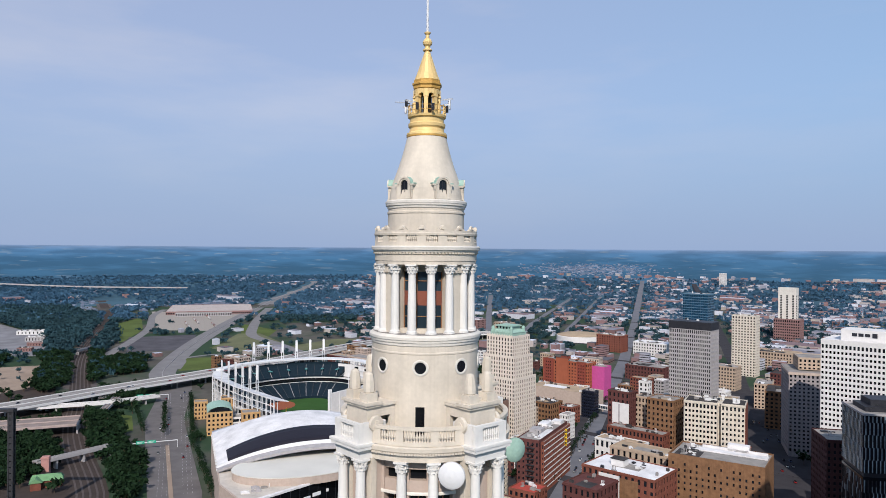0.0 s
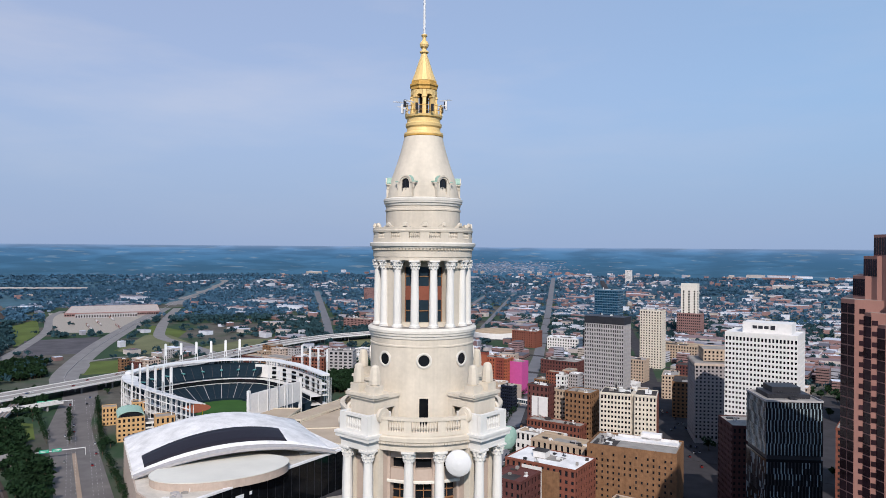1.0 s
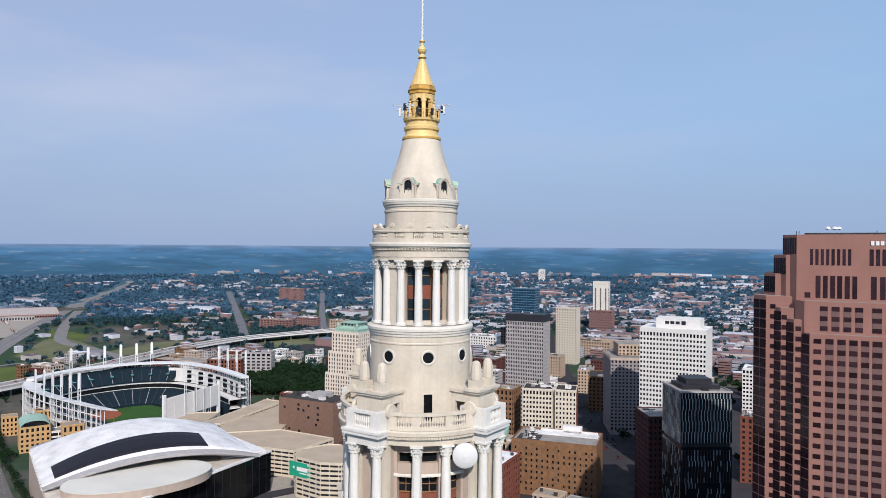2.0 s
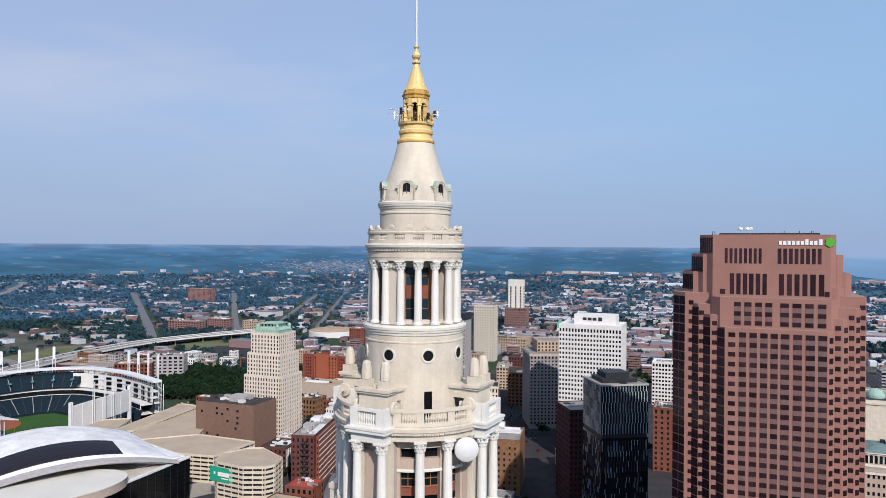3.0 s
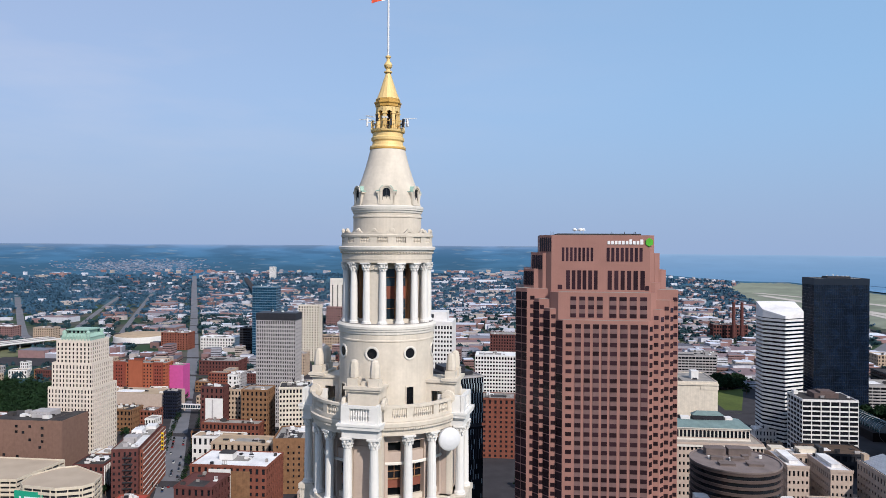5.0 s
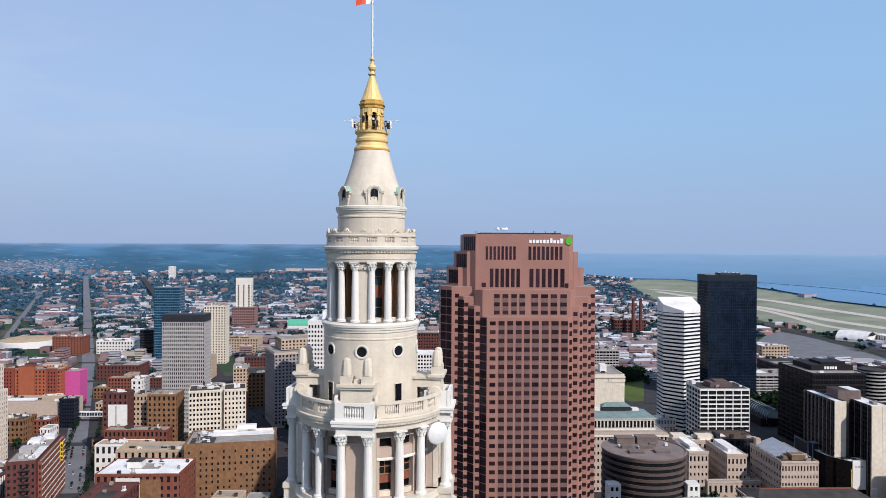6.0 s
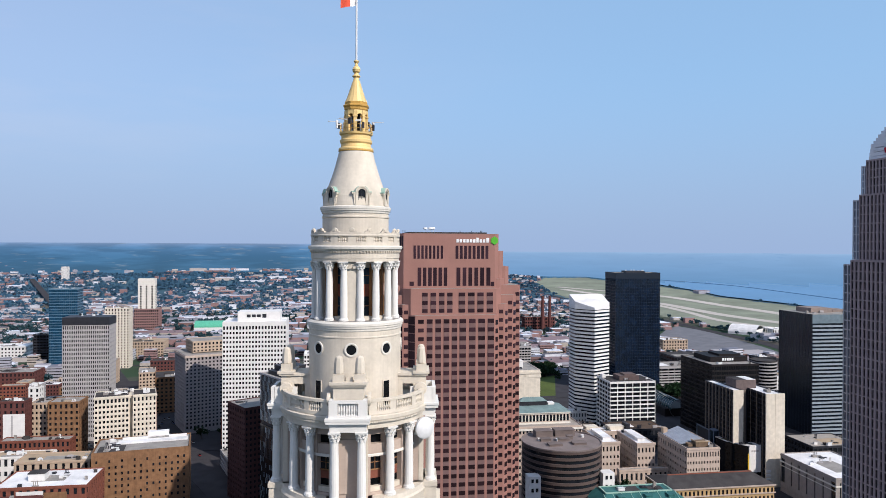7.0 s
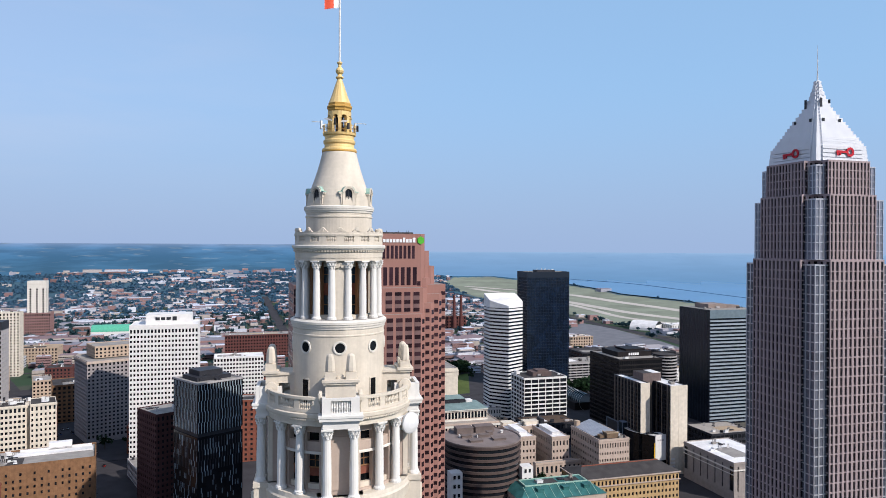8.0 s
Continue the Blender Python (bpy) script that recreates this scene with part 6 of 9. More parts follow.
road("road", LOOP, 9, ROADC, "curved concrete slip road round the grass")
road("road", I77B, 24, ROADC, "second concrete carriageway of the motorway")
road("road", WALLS1, 20, ROADP, "straight grey street through the suburbs")
road("road", WALLS2, 17, ROADP, "straight grey street through the suburbs")
road("road", DIAG, 14, ROADP, "grey street through the suburbs")
road("road", DIAG2, 12, ROADP, "grey street through the suburbs")
road("road", SUPERIOR, 22, ASPH, "asphalt street between office blocks")
road("road", LAKESIDE, 20, ASPH, "asphalt street between civic buildings")
road("road", SHOREWAY, 26, ASPH, "motorway along the airfield")
road("road", [(-250, 395), (-170, 470), (-110, 520), (60, 470), (300, 390)], 14, ASPH, "narrow asphalt cross street")
road("railway", RAIL, 26, BALLAST, "rusty brown railway bed in the valley", "railway", z=0.3)
CINDER = mat("grey_cinder", (0.12, 0.10, 0.095), 0.95, var=0.35, scale=0.05, spec=0.1)
road("railway", [p for p in RAIL if p[1] > 620], 42, CINDER, "broad grey-brown railway bed in the cutting", "railway", z=0.22)
RAILM = mat("rusty_rail", (0.10, 0.078, 0.07), 0.7, 0.1, var=0.3, scale=0.3)
for k, off in enumerate((-9.5, -5, 0, 5, 9.5)):
    pts = [(x + off * 0.62, y + off * 0.78) for x, y in RAIL[:24]]
    road("rail_track", pts, 1.5, RAILM, "dark railway track on brown ballast", "railway track", z=0.5)
for k in range(9):
    v0 = 640 + k * 175
    a, b = (-330 - k * 40, v0 * 0.99 + 110), (700 + k * 60, v0 * 0.99 - 230)
    road("road", [a, b], 12, ASPH, "asphalt cross street in the town")


def median():
    bm = bmesh.new()
    prev = None
    for x, y in ((-367, 342), (-425, 399), (-483, 456)):
        row = [bm.verts.new((x + d, y + d, 0.5)) for d in (-1.2, 1.2)]
        if prev:
            bm.faces.new((prev[0], row[0], row[1], prev[1]))
        prev = row
    tagged(part("median", bm, SOIL), "tan planted median strip in the wide street", "median", kind="structure")
    for off in (-13, -9.5, -6, 6, 9.5, 13):
        b2 = bmesh.new()
        for i in range(44):
            t0 = i / 44
            x, y = -375 - 288 * t0, 354 + 300 * t0
            m = pose(x + off * 0.72, y + off * 0.69, 0, 0, 0, 43.8)
            box(b2, -0.06, 0.06, -1.5, 1.5, 0.5, 0.52, m)
        tagged(part("lane_marking", b2, SIGNW), "dashed white lane line on the wide street", "road marking", kind="structure")
    for x, y in ((-484, 442), (-650, 600)):
        e = thing("sign_gantry", x, y, 0, 46, "green motorway signs on a steel gantry over the street", "road sign")
        part("beam", boxes((-20, 20, -0.2, 0.2, 6.8, 7.4), (-20, -19.6, -0.2, 0.2, 0, 7.4), (19.6, 20, -0.2, 0.2, 0, 7.4)), STEELW, e)
        for x0, x1 in ((-17, -9.5), (-7, 0.5)):
            part("sign_panel", boxes((x0, x1, -0.5, -0.3, 6.0, 9.0)), SIGNT, e)
            part("sign_bar", boxes((x0 + 1, x1 - 1, -0.56, -0.5, 7.8, 8.2), (x0 + 1, x1 - 2.2, -0.56, -0.5, 6.8, 7.2)), SIGNW, e)


median()


def viaduct(name, pts, width, height, label, step=42, deck=DECKC, edge=WHITEC):
    e = thing(name, 0, 0, 0, 0, label, "viaduct")
    road("deck", [(x, y, height) for x, y in pts], width, deck, "", z=0, thick=1.8, parent=e)
    for side in (-1, 1):
        line = []
        for i, p in enumerate(pts):
            a, b = pts[max(i - 1, 0)], pts[min(i + 1, len(pts) - 1)]
            d = Vector((b[0] - a[0], b[1] - a[1])).normalized()
            line.append((p[0] - d.y * side * width / 2, p[1] + d.x * side * width / 2, height))
        road("parapet", line, 0.5, edge, "", z=1.1, thick=2.6, parent=e)
    road("central_barrier", [(x, y, height) for x, y in pts], 0.6, edge, "", z=0.9, thick=0.9, parent=e)
    run = 0
    for a, b in zip(pts, pts[1:]):
        run += math.hypot(b[0] - a[0], b[1] - a[1])
        if run > step:
            run = 0
            ang = math.degrees(math.atan2(b[1] - a[1], b[0] - a[0]))
            bm = boxes((-0.9, 0.9, -width * 0.4, width * 0.4, height - 3.2, height - 1.7), (-0.8, 0.8, -width * 0.32 - 0.8, -width * 0.32 + 0.8, 0, height - 3),
                       (-0.8, 0.8, width * 0.32 - 0.8, width * 0.32 + 0.8, 0, height - 3), (-0.8, 0.8, -0.8, 0.8, 0, height - 3))
            part("pier", bm, GREYC, e, m=pose(b[0], b[1], 0, 0, 0, ang))
    return e


PINKC = mat("pinkish_concrete", (0.42, 0.33, 0.30), 0.9, var=0.25, scale=0.1, streak=0.4)
viaduct("motorway_viaduct", MOTOR, 42, 11, "long pale concrete motorway viaduct with parapets")
viaduct("motorway_viaduct", curve_pts([(-770, 330), (-752, 420), (-738, 467), (-700, 507), (-660, 552), (-640, 600)], 5), 13, 8, "pale concrete slip road on piers")
viaduct("motorway_viaduct", curve_pts([(-2900, 1600), (-2615, 1770), (-2322, 1906), (-2009, 2113)], 4), 22, 12, "far pale concrete viaduct across the valley", 90, ROADC, GREYC)
viaduct("road_bridge", [(-705, 362), (-680, 387), (-658, 410), (-633, 435), (-608, 460)], 40, 11, "broad brown concrete bridge deck over the railway", 24, BROWNC, PINKC)
viaduct("footbridge", [(-521, 345), (-517, 362), (-512, 385), (-507, 410)], 7, 9, "narrow concrete bridge on piers over the railway", 16, BROWNC, GREYC)
for (x0, y0), (x1, y1) in (((-700, 600), (-640, 520)), ((-740, 640), (-690, 560)), ((-1120, 960), (-1060, 830))):
    viaduct("rail_bridge", [(x0, y0), ((x0 + x1) / 2, (y0 + y1) / 2), (x1, y1)], 8, 7, "short grey bridge over the railway cutting", 25, BROWNC, GREYC)


def vehicles():
    """Cars on the motorway, the wide street and the avenue."""
    rng = random.Random(12)
    cols = [mat("car_paint_" + n, c, 0.3, 0.2, var=0.05, bump=0) for n, c in (("white", (0.75, 0.75, 0.75)), ("black", (0.02, 0.02, 0.025)), ("silver", (0.4, 0.41, 0.42)), ("red", (0.35, 0.02, 0.02)), ("blue", (0.04, 0.08, 0.2)))]
    bodies = [mesh_of("body", boxes((-0.9, 0.9, -2.2, 2.2, 0.35, 0.95)), c) for c in cols]
    tops = [mesh_of("cabin", boxes((-0.8, 0.8, -1.3, 1.1, 0.95, 1.5)), GLASSK)]
    wheel = bmesh.new()
    lathe(wheel, [(0.33, -0.12), (0.33, 0.12)], 8, m=pose(0, 0, 0, 0, 90, 0))
    wheel_me = mesh_of("wheel", wheel, STEELD)
    names = ("white", "black", "silver", "red", "blue")

    def car(x, y, z, yaw, k):
        e = thing("car", x, y, z, yaw, names[k] + " car on the road", "car", "cars on the roads")
        part("body", bodies[k], None, e)
        part("cabin", tops[0], None, e)
        for sx in (-0.85, 0.85):
            for sy in (-1.35, 1.35):
                part("wheel", wheel_me, None, e, m=pose(sx, sy, 0.33))

    for i in range(30):
        k = rng.randrange(6, min(40, len(MOTOR) - 1))
        a, b = MOTOR[k], MOTOR[k + 1]
        t, off = rng.random(), rng.choice((-16, -12, -8, -4, 4, 8, 12, 16))
        d = Vector((b[0] - a[0], b[1] - a[1])).normalized()
        car(a[0] + (b[0] - a[0]) * t - d.y * off, a[1] + (b[1] - a[1]) * t + d.x * off, 11.02, math.degrees(math.atan2(-d.x, d.y)), rng.randrange(5))
    for i in range(14):
        t, off = rng.random(), rng.choice((-15, -11, -7, 7, 11, 15))
        car(-375 - 288 * t + off * 0.72, 354 + 300 * t + off * 0.69, 0.5, 43.8, rng.randrange(5))
    for i in range(16):
        t, off = rng.random(), rng.choice((-8, -3, 3, 8))
        car(68 - 22 * t + off, 574 + 246 * t, 0.5, 5.1, rng.randrange(5))
    for i in range(34):
        t, off = rng.random(), rng.choice((-7.5, -7.5, -2, 2, 7.5, 7.5))
        car(-101 - 16 * t + off, 480 + 182 * t, 0.5, 5.6, rng.randrange(5))


vehicles()

# lawns, lots and bare ground
TARG = mat("worn_tarmac", (0.095, 0.09, 0.10), 0.95, var=0.4, scale=0.03, spec=0.1)
YARDG = mat("grey_yard", (0.23, 0.225, 0.235), 0.95, var=0.35, scale=0.03, spec=0.1)
PLOTS = [
    ("street_surface", [(-330, 420), (-130, 250), (420, 120), (820, 560), (700, 820), (120, 1000), (-190, 1000), (-260, 700)], ASPH, "dark asphalt of the inner town streets and lots", "street"),
    ("valley_floor", [(-385, 300), (-660, 505), (-760, 565), (-900, 640), (-960, 560), (-700, 330), (-480, 235)], BALLAST, "dark cinder ground of the railway valley", "ground"),
    ("lawn", [(-638, 529), (-610, 532), (-557, 484), (-559, 475)], GRASS, "grass corner beside the wide street", "lawn"),
    ("parking_lot", [(930, 780), (925, 880), (1050, 1030), (1180, 1130), (1265, 1180), (1250, 1080), (1150, 850), (1080, 720)], ROADP, "wide grey car park beside the shore motorway", "car park"),
    ("lawn", [(-1143, 1380), (-979, 1302), (-872, 1099), (-912, 995), (-985, 1180)], GRASS, "mown grass between the carriageways", "lawn"),
    ("park_lawn", [(555, 769), (603, 774), (509, 645), (483, 654)], GRASS, "shaded lawn of a town square", "lawn"),
    ("bare_lot", [(-1051, 684), (-1014, 723), (-860, 592), (-860, 540), (-960, 560)], SOIL, "bare pink-brown cleared ground", "bare ground"),
    ("storage_yard", [(-1700, 1120), (-1346, 985), (-1100, 800), (-1164, 745), (-1500, 880)], YARDG, "pale gravel storage yard in the valley", "yard"),
    ("lawn", [(-1404, 1223), (-1497, 1393), (-1253, 1165), (-1111, 968)], GRASS, "mown grass slope beside the slip road", "lawn"),
    ("parking_lot", [(-1174, 1050), (-1084, 1154), (-935, 960), (-1010, 893)], TARG, "empty dark car park by the motorway", "car park"),
    ("lawn", [(-866, 880), (-795, 940), (-735, 831), (-780, 781)], GRASS, "grass inside the motorway loop", "lawn"),
    ("lawn", [(-904, 997), (-1016, 1209), (-973, 1232), (-835, 1125), (-829, 981)], DRY, "dry grass between the carriageways", "lawn"),
    ("lawn", [(-805, 993), (-774, 1224), (-712, 1257), (-680, 1104)], DRY, "dry grass by the motorway", "lawn"),
    ("storage_yard", [(-1923, 1506), (-2087, 1788), (-1826, 1740), (-1669, 1359)], SOIL, "pink-brown storage yard beyond the woods", "yard"),
    ("parking_lot", [(-1225, 1180), (-1600, 1530), (-1300, 1640), (-1100, 1225)], PAVE, "lorry yard round the sorting depot", "car park"),
    ("lawn", [(-600, 1240), (-480, 1380), (-400, 1330), (-520, 1200)], DRY, "dry grass by the motorway bend", "lawn"),
    ("parking_lot", [(-500, 1180), (-480, 1260), (-340, 1215), (-360, 1140)], ASPH, "asphalt car park", "car park"),
    ("pavement", [(-250, 440), (-200, 500), (-140, 460), (-190, 410)], PAVE, "pale paved forecourt beside the arena", "pavement"),
    # asphalt here carries the square's ground shade in its colour
    ("plaza", [(190, 260), (250, 480), (480, 405), (410, 180)], ASPH, "paved civic square, darkened to asphalt for its shade", "pavement")]
for k, (name, pts, material, label, cat) in enumerate(PLOTS):
    b2 = bmesh.new()
    prism(b2, pts if sum(x0 * y1 - x1 * y0 for (x0, y0), (x1, y1) in zip(pts, pts[1:] + pts[:1])) > 0 else pts[::-1], 0.02, 0.08 + k * 0.008)
    tagged(part(name, b2, material, None), label, cat, kind="structure")

field = [(1262, 881), (1550, 760), (1980, 1200), (2040, 1483), (2050, 1606), (2060, 1751), (2150, 1986), (2190, 2193), (2150, 2640), (1985, 2745), (1800, 2550), (1640, 2217), (1500, 1815), (1425, 1440), (1330, 1120)]
verts, faces, CELL = [], [], 20
for i in range(62, 112):
    for j in range(36, 140):
        if in_poly(i * CELL + CELL / 2, j * CELL + CELL / 2, field):
            k = len(verts)
            verts += [(x, y, rise(x, y) + 0.5) for x, y in ((i * CELL, j * CELL), (i * CELL + CELL, j * CELL), (i * CELL + CELL, j * CELL + CELL), (i * CELL, j * CELL + CELL))]
            faces.append((k, k + 1, k + 2, k + 3))
sheet("airfield", verts, faces, mat("airfield_grass", (0.215, 0.235, 0.175), 0.95, var=0.35, scale=0.008, fine=0.05, bump=0), "flat dry grass airfield by the lake", "airfield")
RUNA = curve_pts([(1796, 2371), (1870, 2120), (1909, 1887), (1887, 1720), (1844, 1551), (1813, 1407), (1767, 1255), (1700, 1050)], 4)
RUNB = curve_pts([(1758, 2280), (1740, 1950), (1708, 1683), (1652, 1500), (1594, 1334), (1570, 1212), (1556, 1098), (1530, 950)], 4)
RUNC = curve_pts([(1690, 1750), (1634, 1582), (1550, 1400), (1463, 1220), (1440, 1013), (1400, 850)], 4)
RUNWAY = mat("runway_concrete", (0.52, 0.47, 0.42), 0.9, var=0.15, scale=0.02)
road("runway", RUNA, 48, RUNWAY, "pale concrete runway on the airfield", "runway", z=0.9)
road("runway", RUNC, 26, RUNWAY, "narrow pale concrete taxiway", "runway", z=0.9)
road("runway", RUNB, 42, RUNWAY, "pale concrete taxiway on the airfield", "runway", z=0.9)
# haze blue painted into the stone keeps the breakwater faint
road("breakwater", curve_pts([(2300, 2600), (2359, 2341), (2415, 2111), (2419, 1895), (2335, 1513), (2250, 1200)], 4), 5, mat("haze_blue_stone", (0.13, 0.23, 0.35), 0.8), "stone breakwater in the lake, toned blue as haze", "breakwater", z=5.5, thick=4)


# ---------------------------------------------------------------- arena and ballpark
def arena():
    e = thing("arena", -298, 429, 0, 43.4, "sports arena with white curved roof and black glass front", "arena")
    foot = [(-79, 55), (-79, -86), (-66, -129), (78.5, -48), (62, 55)]
    bm = bmesh.new()
    prism(bm, [(x * 0.997, y * 0.997) for x, y in foot], 0, 31)
    part("side_wall", bm, BEIGE, e)
    m = pose(-66, -129, 0, 0, 0, math.degrees(math.atan2(81, 144.5)))
    L = math.hypot(144.5, 81)
    bm = bmesh.new()
    box(bm, 0, L, -0.8, 0.6, 0, 30.6, m)
    part("glass_front", bm, GLASSK, e, "black glass front")
    bm = bmesh.new()
    box(bm, -0.5, L + 0.5, -1.2, 1.4, 30.6, 31.9, m)
    part("front_coping", bm, ROOFW, e)
    for i in range(21):
        bm = bmesh.new()
        box(bm, 4 + i * 7.8, 4.25 + i * 7.8, -0.95, -0.8, 0, 30.6, m)
        part("mullion", bm, CHAR, e)
    bm = bmesh.new()
    prism(bm, [(x * 0.985, y * 0.985) for x, y in foot], 31, 31.25)
    part("low_roof", bm, mat("chalky_roof", (0.60, 0.54, 0.47), 0.9, var=0.25, scale=0.06, fine=0.5), e)
    bm = bmesh.new()
    prism(bm, [(40, -52), (76, -46), (60, 40), (50, 40)], 31.3, 32.2)
    part("side_roof", bm, ROOFW, e)

    def top(x, y):
        g = 1 - (abs(y - 12) / (44 if y > 12 else 74)) ** 2 * (0.55 if y > 12 else 0.5)
        return 33 + 20.5 * (1 - (abs(x + 7) / 73) ** 2.0) * g

    def skin(y0, y1, lift, thick, x0=-78.5, x1=64, ny=12, nx=28):
        bm = bmesh.new()
        vv = [[bm.verts.new((x0 + (x1 - x0) * i / nx, y0 + (y1 - y0) * j / ny, max(31.6, top(x0 + (x1 - x0) * i / nx, y0 + (y1 - y0) * j / ny)) + lift)) for i in range(nx + 1)] for j in range(ny + 1)]
        lo = [[bm.verts.new((q.co.x, q.co.y, q.co.z - thick)) for q in row] for row in (vv[0], vv[-1])]
        for j in range(ny):
            for i in range(nx):
                bm.faces.new((vv[j][i], vv[j][i + 1], vv[j + 1][i + 1], vv[j + 1][i]))
        for i in range(nx):
            bm.faces.new((lo[0][i], lo[0][i + 1], vv[0][i + 1], vv[0][i]))
            bm.faces.new((lo[1][i + 1], lo[1][i], vv[-1][i], vv[-1][i + 1]))
        return bm

    part("roof_shell", skin(-57, 54, 0, 4.0), ROOFW, e, smooth=True)
    part("roof_strip", skin(-50, -24, 0.35, 0.4, -71, 30, 4), mat("black_membrane", (0.016, 0.014, 0.022), 0.55, var=0.2), e, "long black roof strip", smooth=True)
    part("roof_edge", skin(-61, -56, 0.25, 1.8, -78.8, 66, 2), GREYC, e, "pale grey metal edge")
    oval = [(-23 + 47 * math.cos(radians(t)), -76 + 29 * math.sin(radians(t))) for t in range(0, 360, 8)]
    bm = bmesh.new()
    prism(bm, oval, 31, 36.5)
    part("oval_wall", bm, BEIGE, e)
    bm = bmesh.new()
    prism(bm, [(-23 + (x + 23) * 1.01, -76 + (y + 76) * 1.01) for x, y in oval], 36.5, 37)
    part("oval_roof", bm, mat("cream_membrane", (0.70, 0.67, 0.60), 0.7, var=0.1, scale=0.05), e)
    rng = random.Random(31)
    for k in range(34):
        t = rng.random()
        x, y = -62 + 120 * t + rng.uniform(-4, 4), -118 + 70 * t + rng.uniform(3, 16)
        w, h = rng.uniform(1.2, 3.5), rng.uniform(0.8, 2.2)
        part("roof_unit", boxes((x - w, x + w, y - w * 0.6, y + w * 0.6, 31.25, 31.3 + h), (x - w * 0.5, x + w * 0.4, y - w * 0.3, y + w * 0.3, 31.3 + h, 31.5 + h * 1.3)), rng.choice((WHITEC, GREYC, ROOFG)), e)
    for i in range(14):
        part("roof_rib", boxes((-79.4, -70, -56 + i * 7.6, -54.8 + i * 7.6, 31.4, 33.0)), STEELW, e)
    s = thing("wall_sign", -298, 429, 0, 43.4, "white sign bars on the arena's black glass front", "sign")
    bm = bmesh.new()
    for x0, x1, z0, z1 in ((38, 52, 22, 23.4), (54, 61, 22, 24.4), (42, 56, 19.4, 20.3), (66, 68, 22.4, 24.6)):
        box(bm, x0, x1, -1.2, -0.85, z0, z1, m)
    part("bar", bm, SIGNW, s)


arena()


def ballpark():
    e = thing("ballpark", 0, 0, 0, 0, "open baseball stadium with green seats and white steel frame", "stadium")
    out = curve_pts([(-400, 512), (-440, 530), (-492, 556), (-545, 590), (-568, 630), (-560, 690), (-520, 745), (-465, 765), (-410, 745), (-366, 712), (-336, 686)], 5)
    mid = Vector((-440, 628))

    def ring(sections, lo=0, hi=None):
        bm = bmesh.new()
        prev = None
        for i, p in enumerate(out[lo:hi]):
            i += lo
            a, b = out[max(i - 1, 0)], out[min(i + 1, len(out) - 1)]
            d = Vector((b[0] - a[0], b[1] - a[1])).normalized()
            n = Vector((d.y, -d.x))
            if n.dot(mid - Vector(p)) < 0:
                n = -n
            row = [bm.verts.new((p[0] + n.x * s, p[1] + n.y * s, z)) for s, z in sections]
            if prev:
                for k in range(len(row) - 1):
                    bm.faces.new((prev[k], row[k], row[k + 1], prev[k + 1]))
            else:
                bm.faces.new(row) if len(row) > 2 else None
            prev = row
        if len(prev) > 2:
            bm.faces.new(prev[::-1])
        return bm

    part("upper_deck", ring([(3, 36), (3, 37.5), (8, 35), (24, 23), (24, 21.5), (10, 26)], 12, 36), SEATS, e, "dark green upper seats")
    for k in range(13, 35, 1):
        p, d = out[k], (mid - Vector(out[k])).normalized()
        turn = math.degrees(math.atan2(-d.x, d.y))
        bm = bmesh.new()
        for s0, z0, s1, z1 in ((8, 35.1, 24, 23.1), (24, 13.6, 62, 3.1)):
            vs = [bm.verts.new((w, s, z + dz)) for s, z in ((s0, z0), (s1, z1)) for w in (-0.3, 0.3) for dz in (0.0, 0.2)]
            for fc in ((1, 3, 7, 5), (0, 1, 5, 4), (3, 2, 6, 7), (0, 2, 3, 1), (4, 5, 7, 6)):
                bm.faces.new([vs[j] for j in fc])
        part("aisle", bm, STEELD if k % 2 else GREYC, e, m=pose(p[0], p[1], 0, 0, 0, turn))
    part("suite_level", ring([(22, 14), (23, 14), (23, 21), (22, 21)], 12), WHITEC, e)
    part("suite_glass", ring([(23.1, 15), (23.4, 15), (23.4, 19.5), (23.1, 19.5)], 12), GLASS, e)
    part("lower_deck", ring([(22, 13.5), (24, 13.5), (62, 3), (62, 0.5), (22, 0.5)], 8), SEATS, e, "dark green lower seats")
    part("bleacher_roof", ring([(0, 40.5), (0, 41.5), (17, 37.5), (17, 36.5)], 0, 20), ROOFW, e, "pale canopy over the wing")
    part("canopy", ring([(-1, 41), (-1, 43.4), (9, 43), (9, 41.2)], 19), STEELW, e)
    part("concourse", ring([(1, 8), (1, 8.8), (22, 8.8), (22, 8)]), WHITEC, e)
    part("concourse", ring([(1, 18), (1, 18.8), (22, 18.8), (22, 18)]), WHITEC, e)
    part("suite_wall", ring([(9, 20), (10, 20), (10, 37), (9, 37)], 34), WHITEC, e, "white suite front with dark openings")
    part("press_box", ring([(3, 24), (11, 24), (11, 25.2), (3, 25.2)], 37), STEELW, e)
    part("press_box", ring([(3, 31), (11, 31), (11, 32.2), (3, 32.2)], 37), STEELW, e)
    for k in range(37, len(out), 2):
        p, d = out[k], (mid - Vector(out[k])).normalized()
        part("press_panel", boxes((-4.2, 4.2, 10.1, 11.6, 32.6, 35.4), (-4.2, 4.2, 10.1, 11.6, 26, 30), (-4.2, 4.2, 10.1, 11.6, 21, 23.4)), GLASSK, e, m=pose(p[0], p[1], 0, 0, 0, math.degrees(math.atan2(-d.x, d.y))))
    part("rim_beam", ring([(-0.4, 34), (-0.4, 34.8), (0.4, 34.8), (0.4, 34)]), STEELW, e)
    part("rim_beam", ring([(-0.3, 27), (-0.3, 27.6), (0.3, 27.6), (0.3, 27)]), STEELW, e)
    part("back_wall", ring([(8, 0), (8, 24), (9, 24), (9, 0)], 0), CHAR, e)
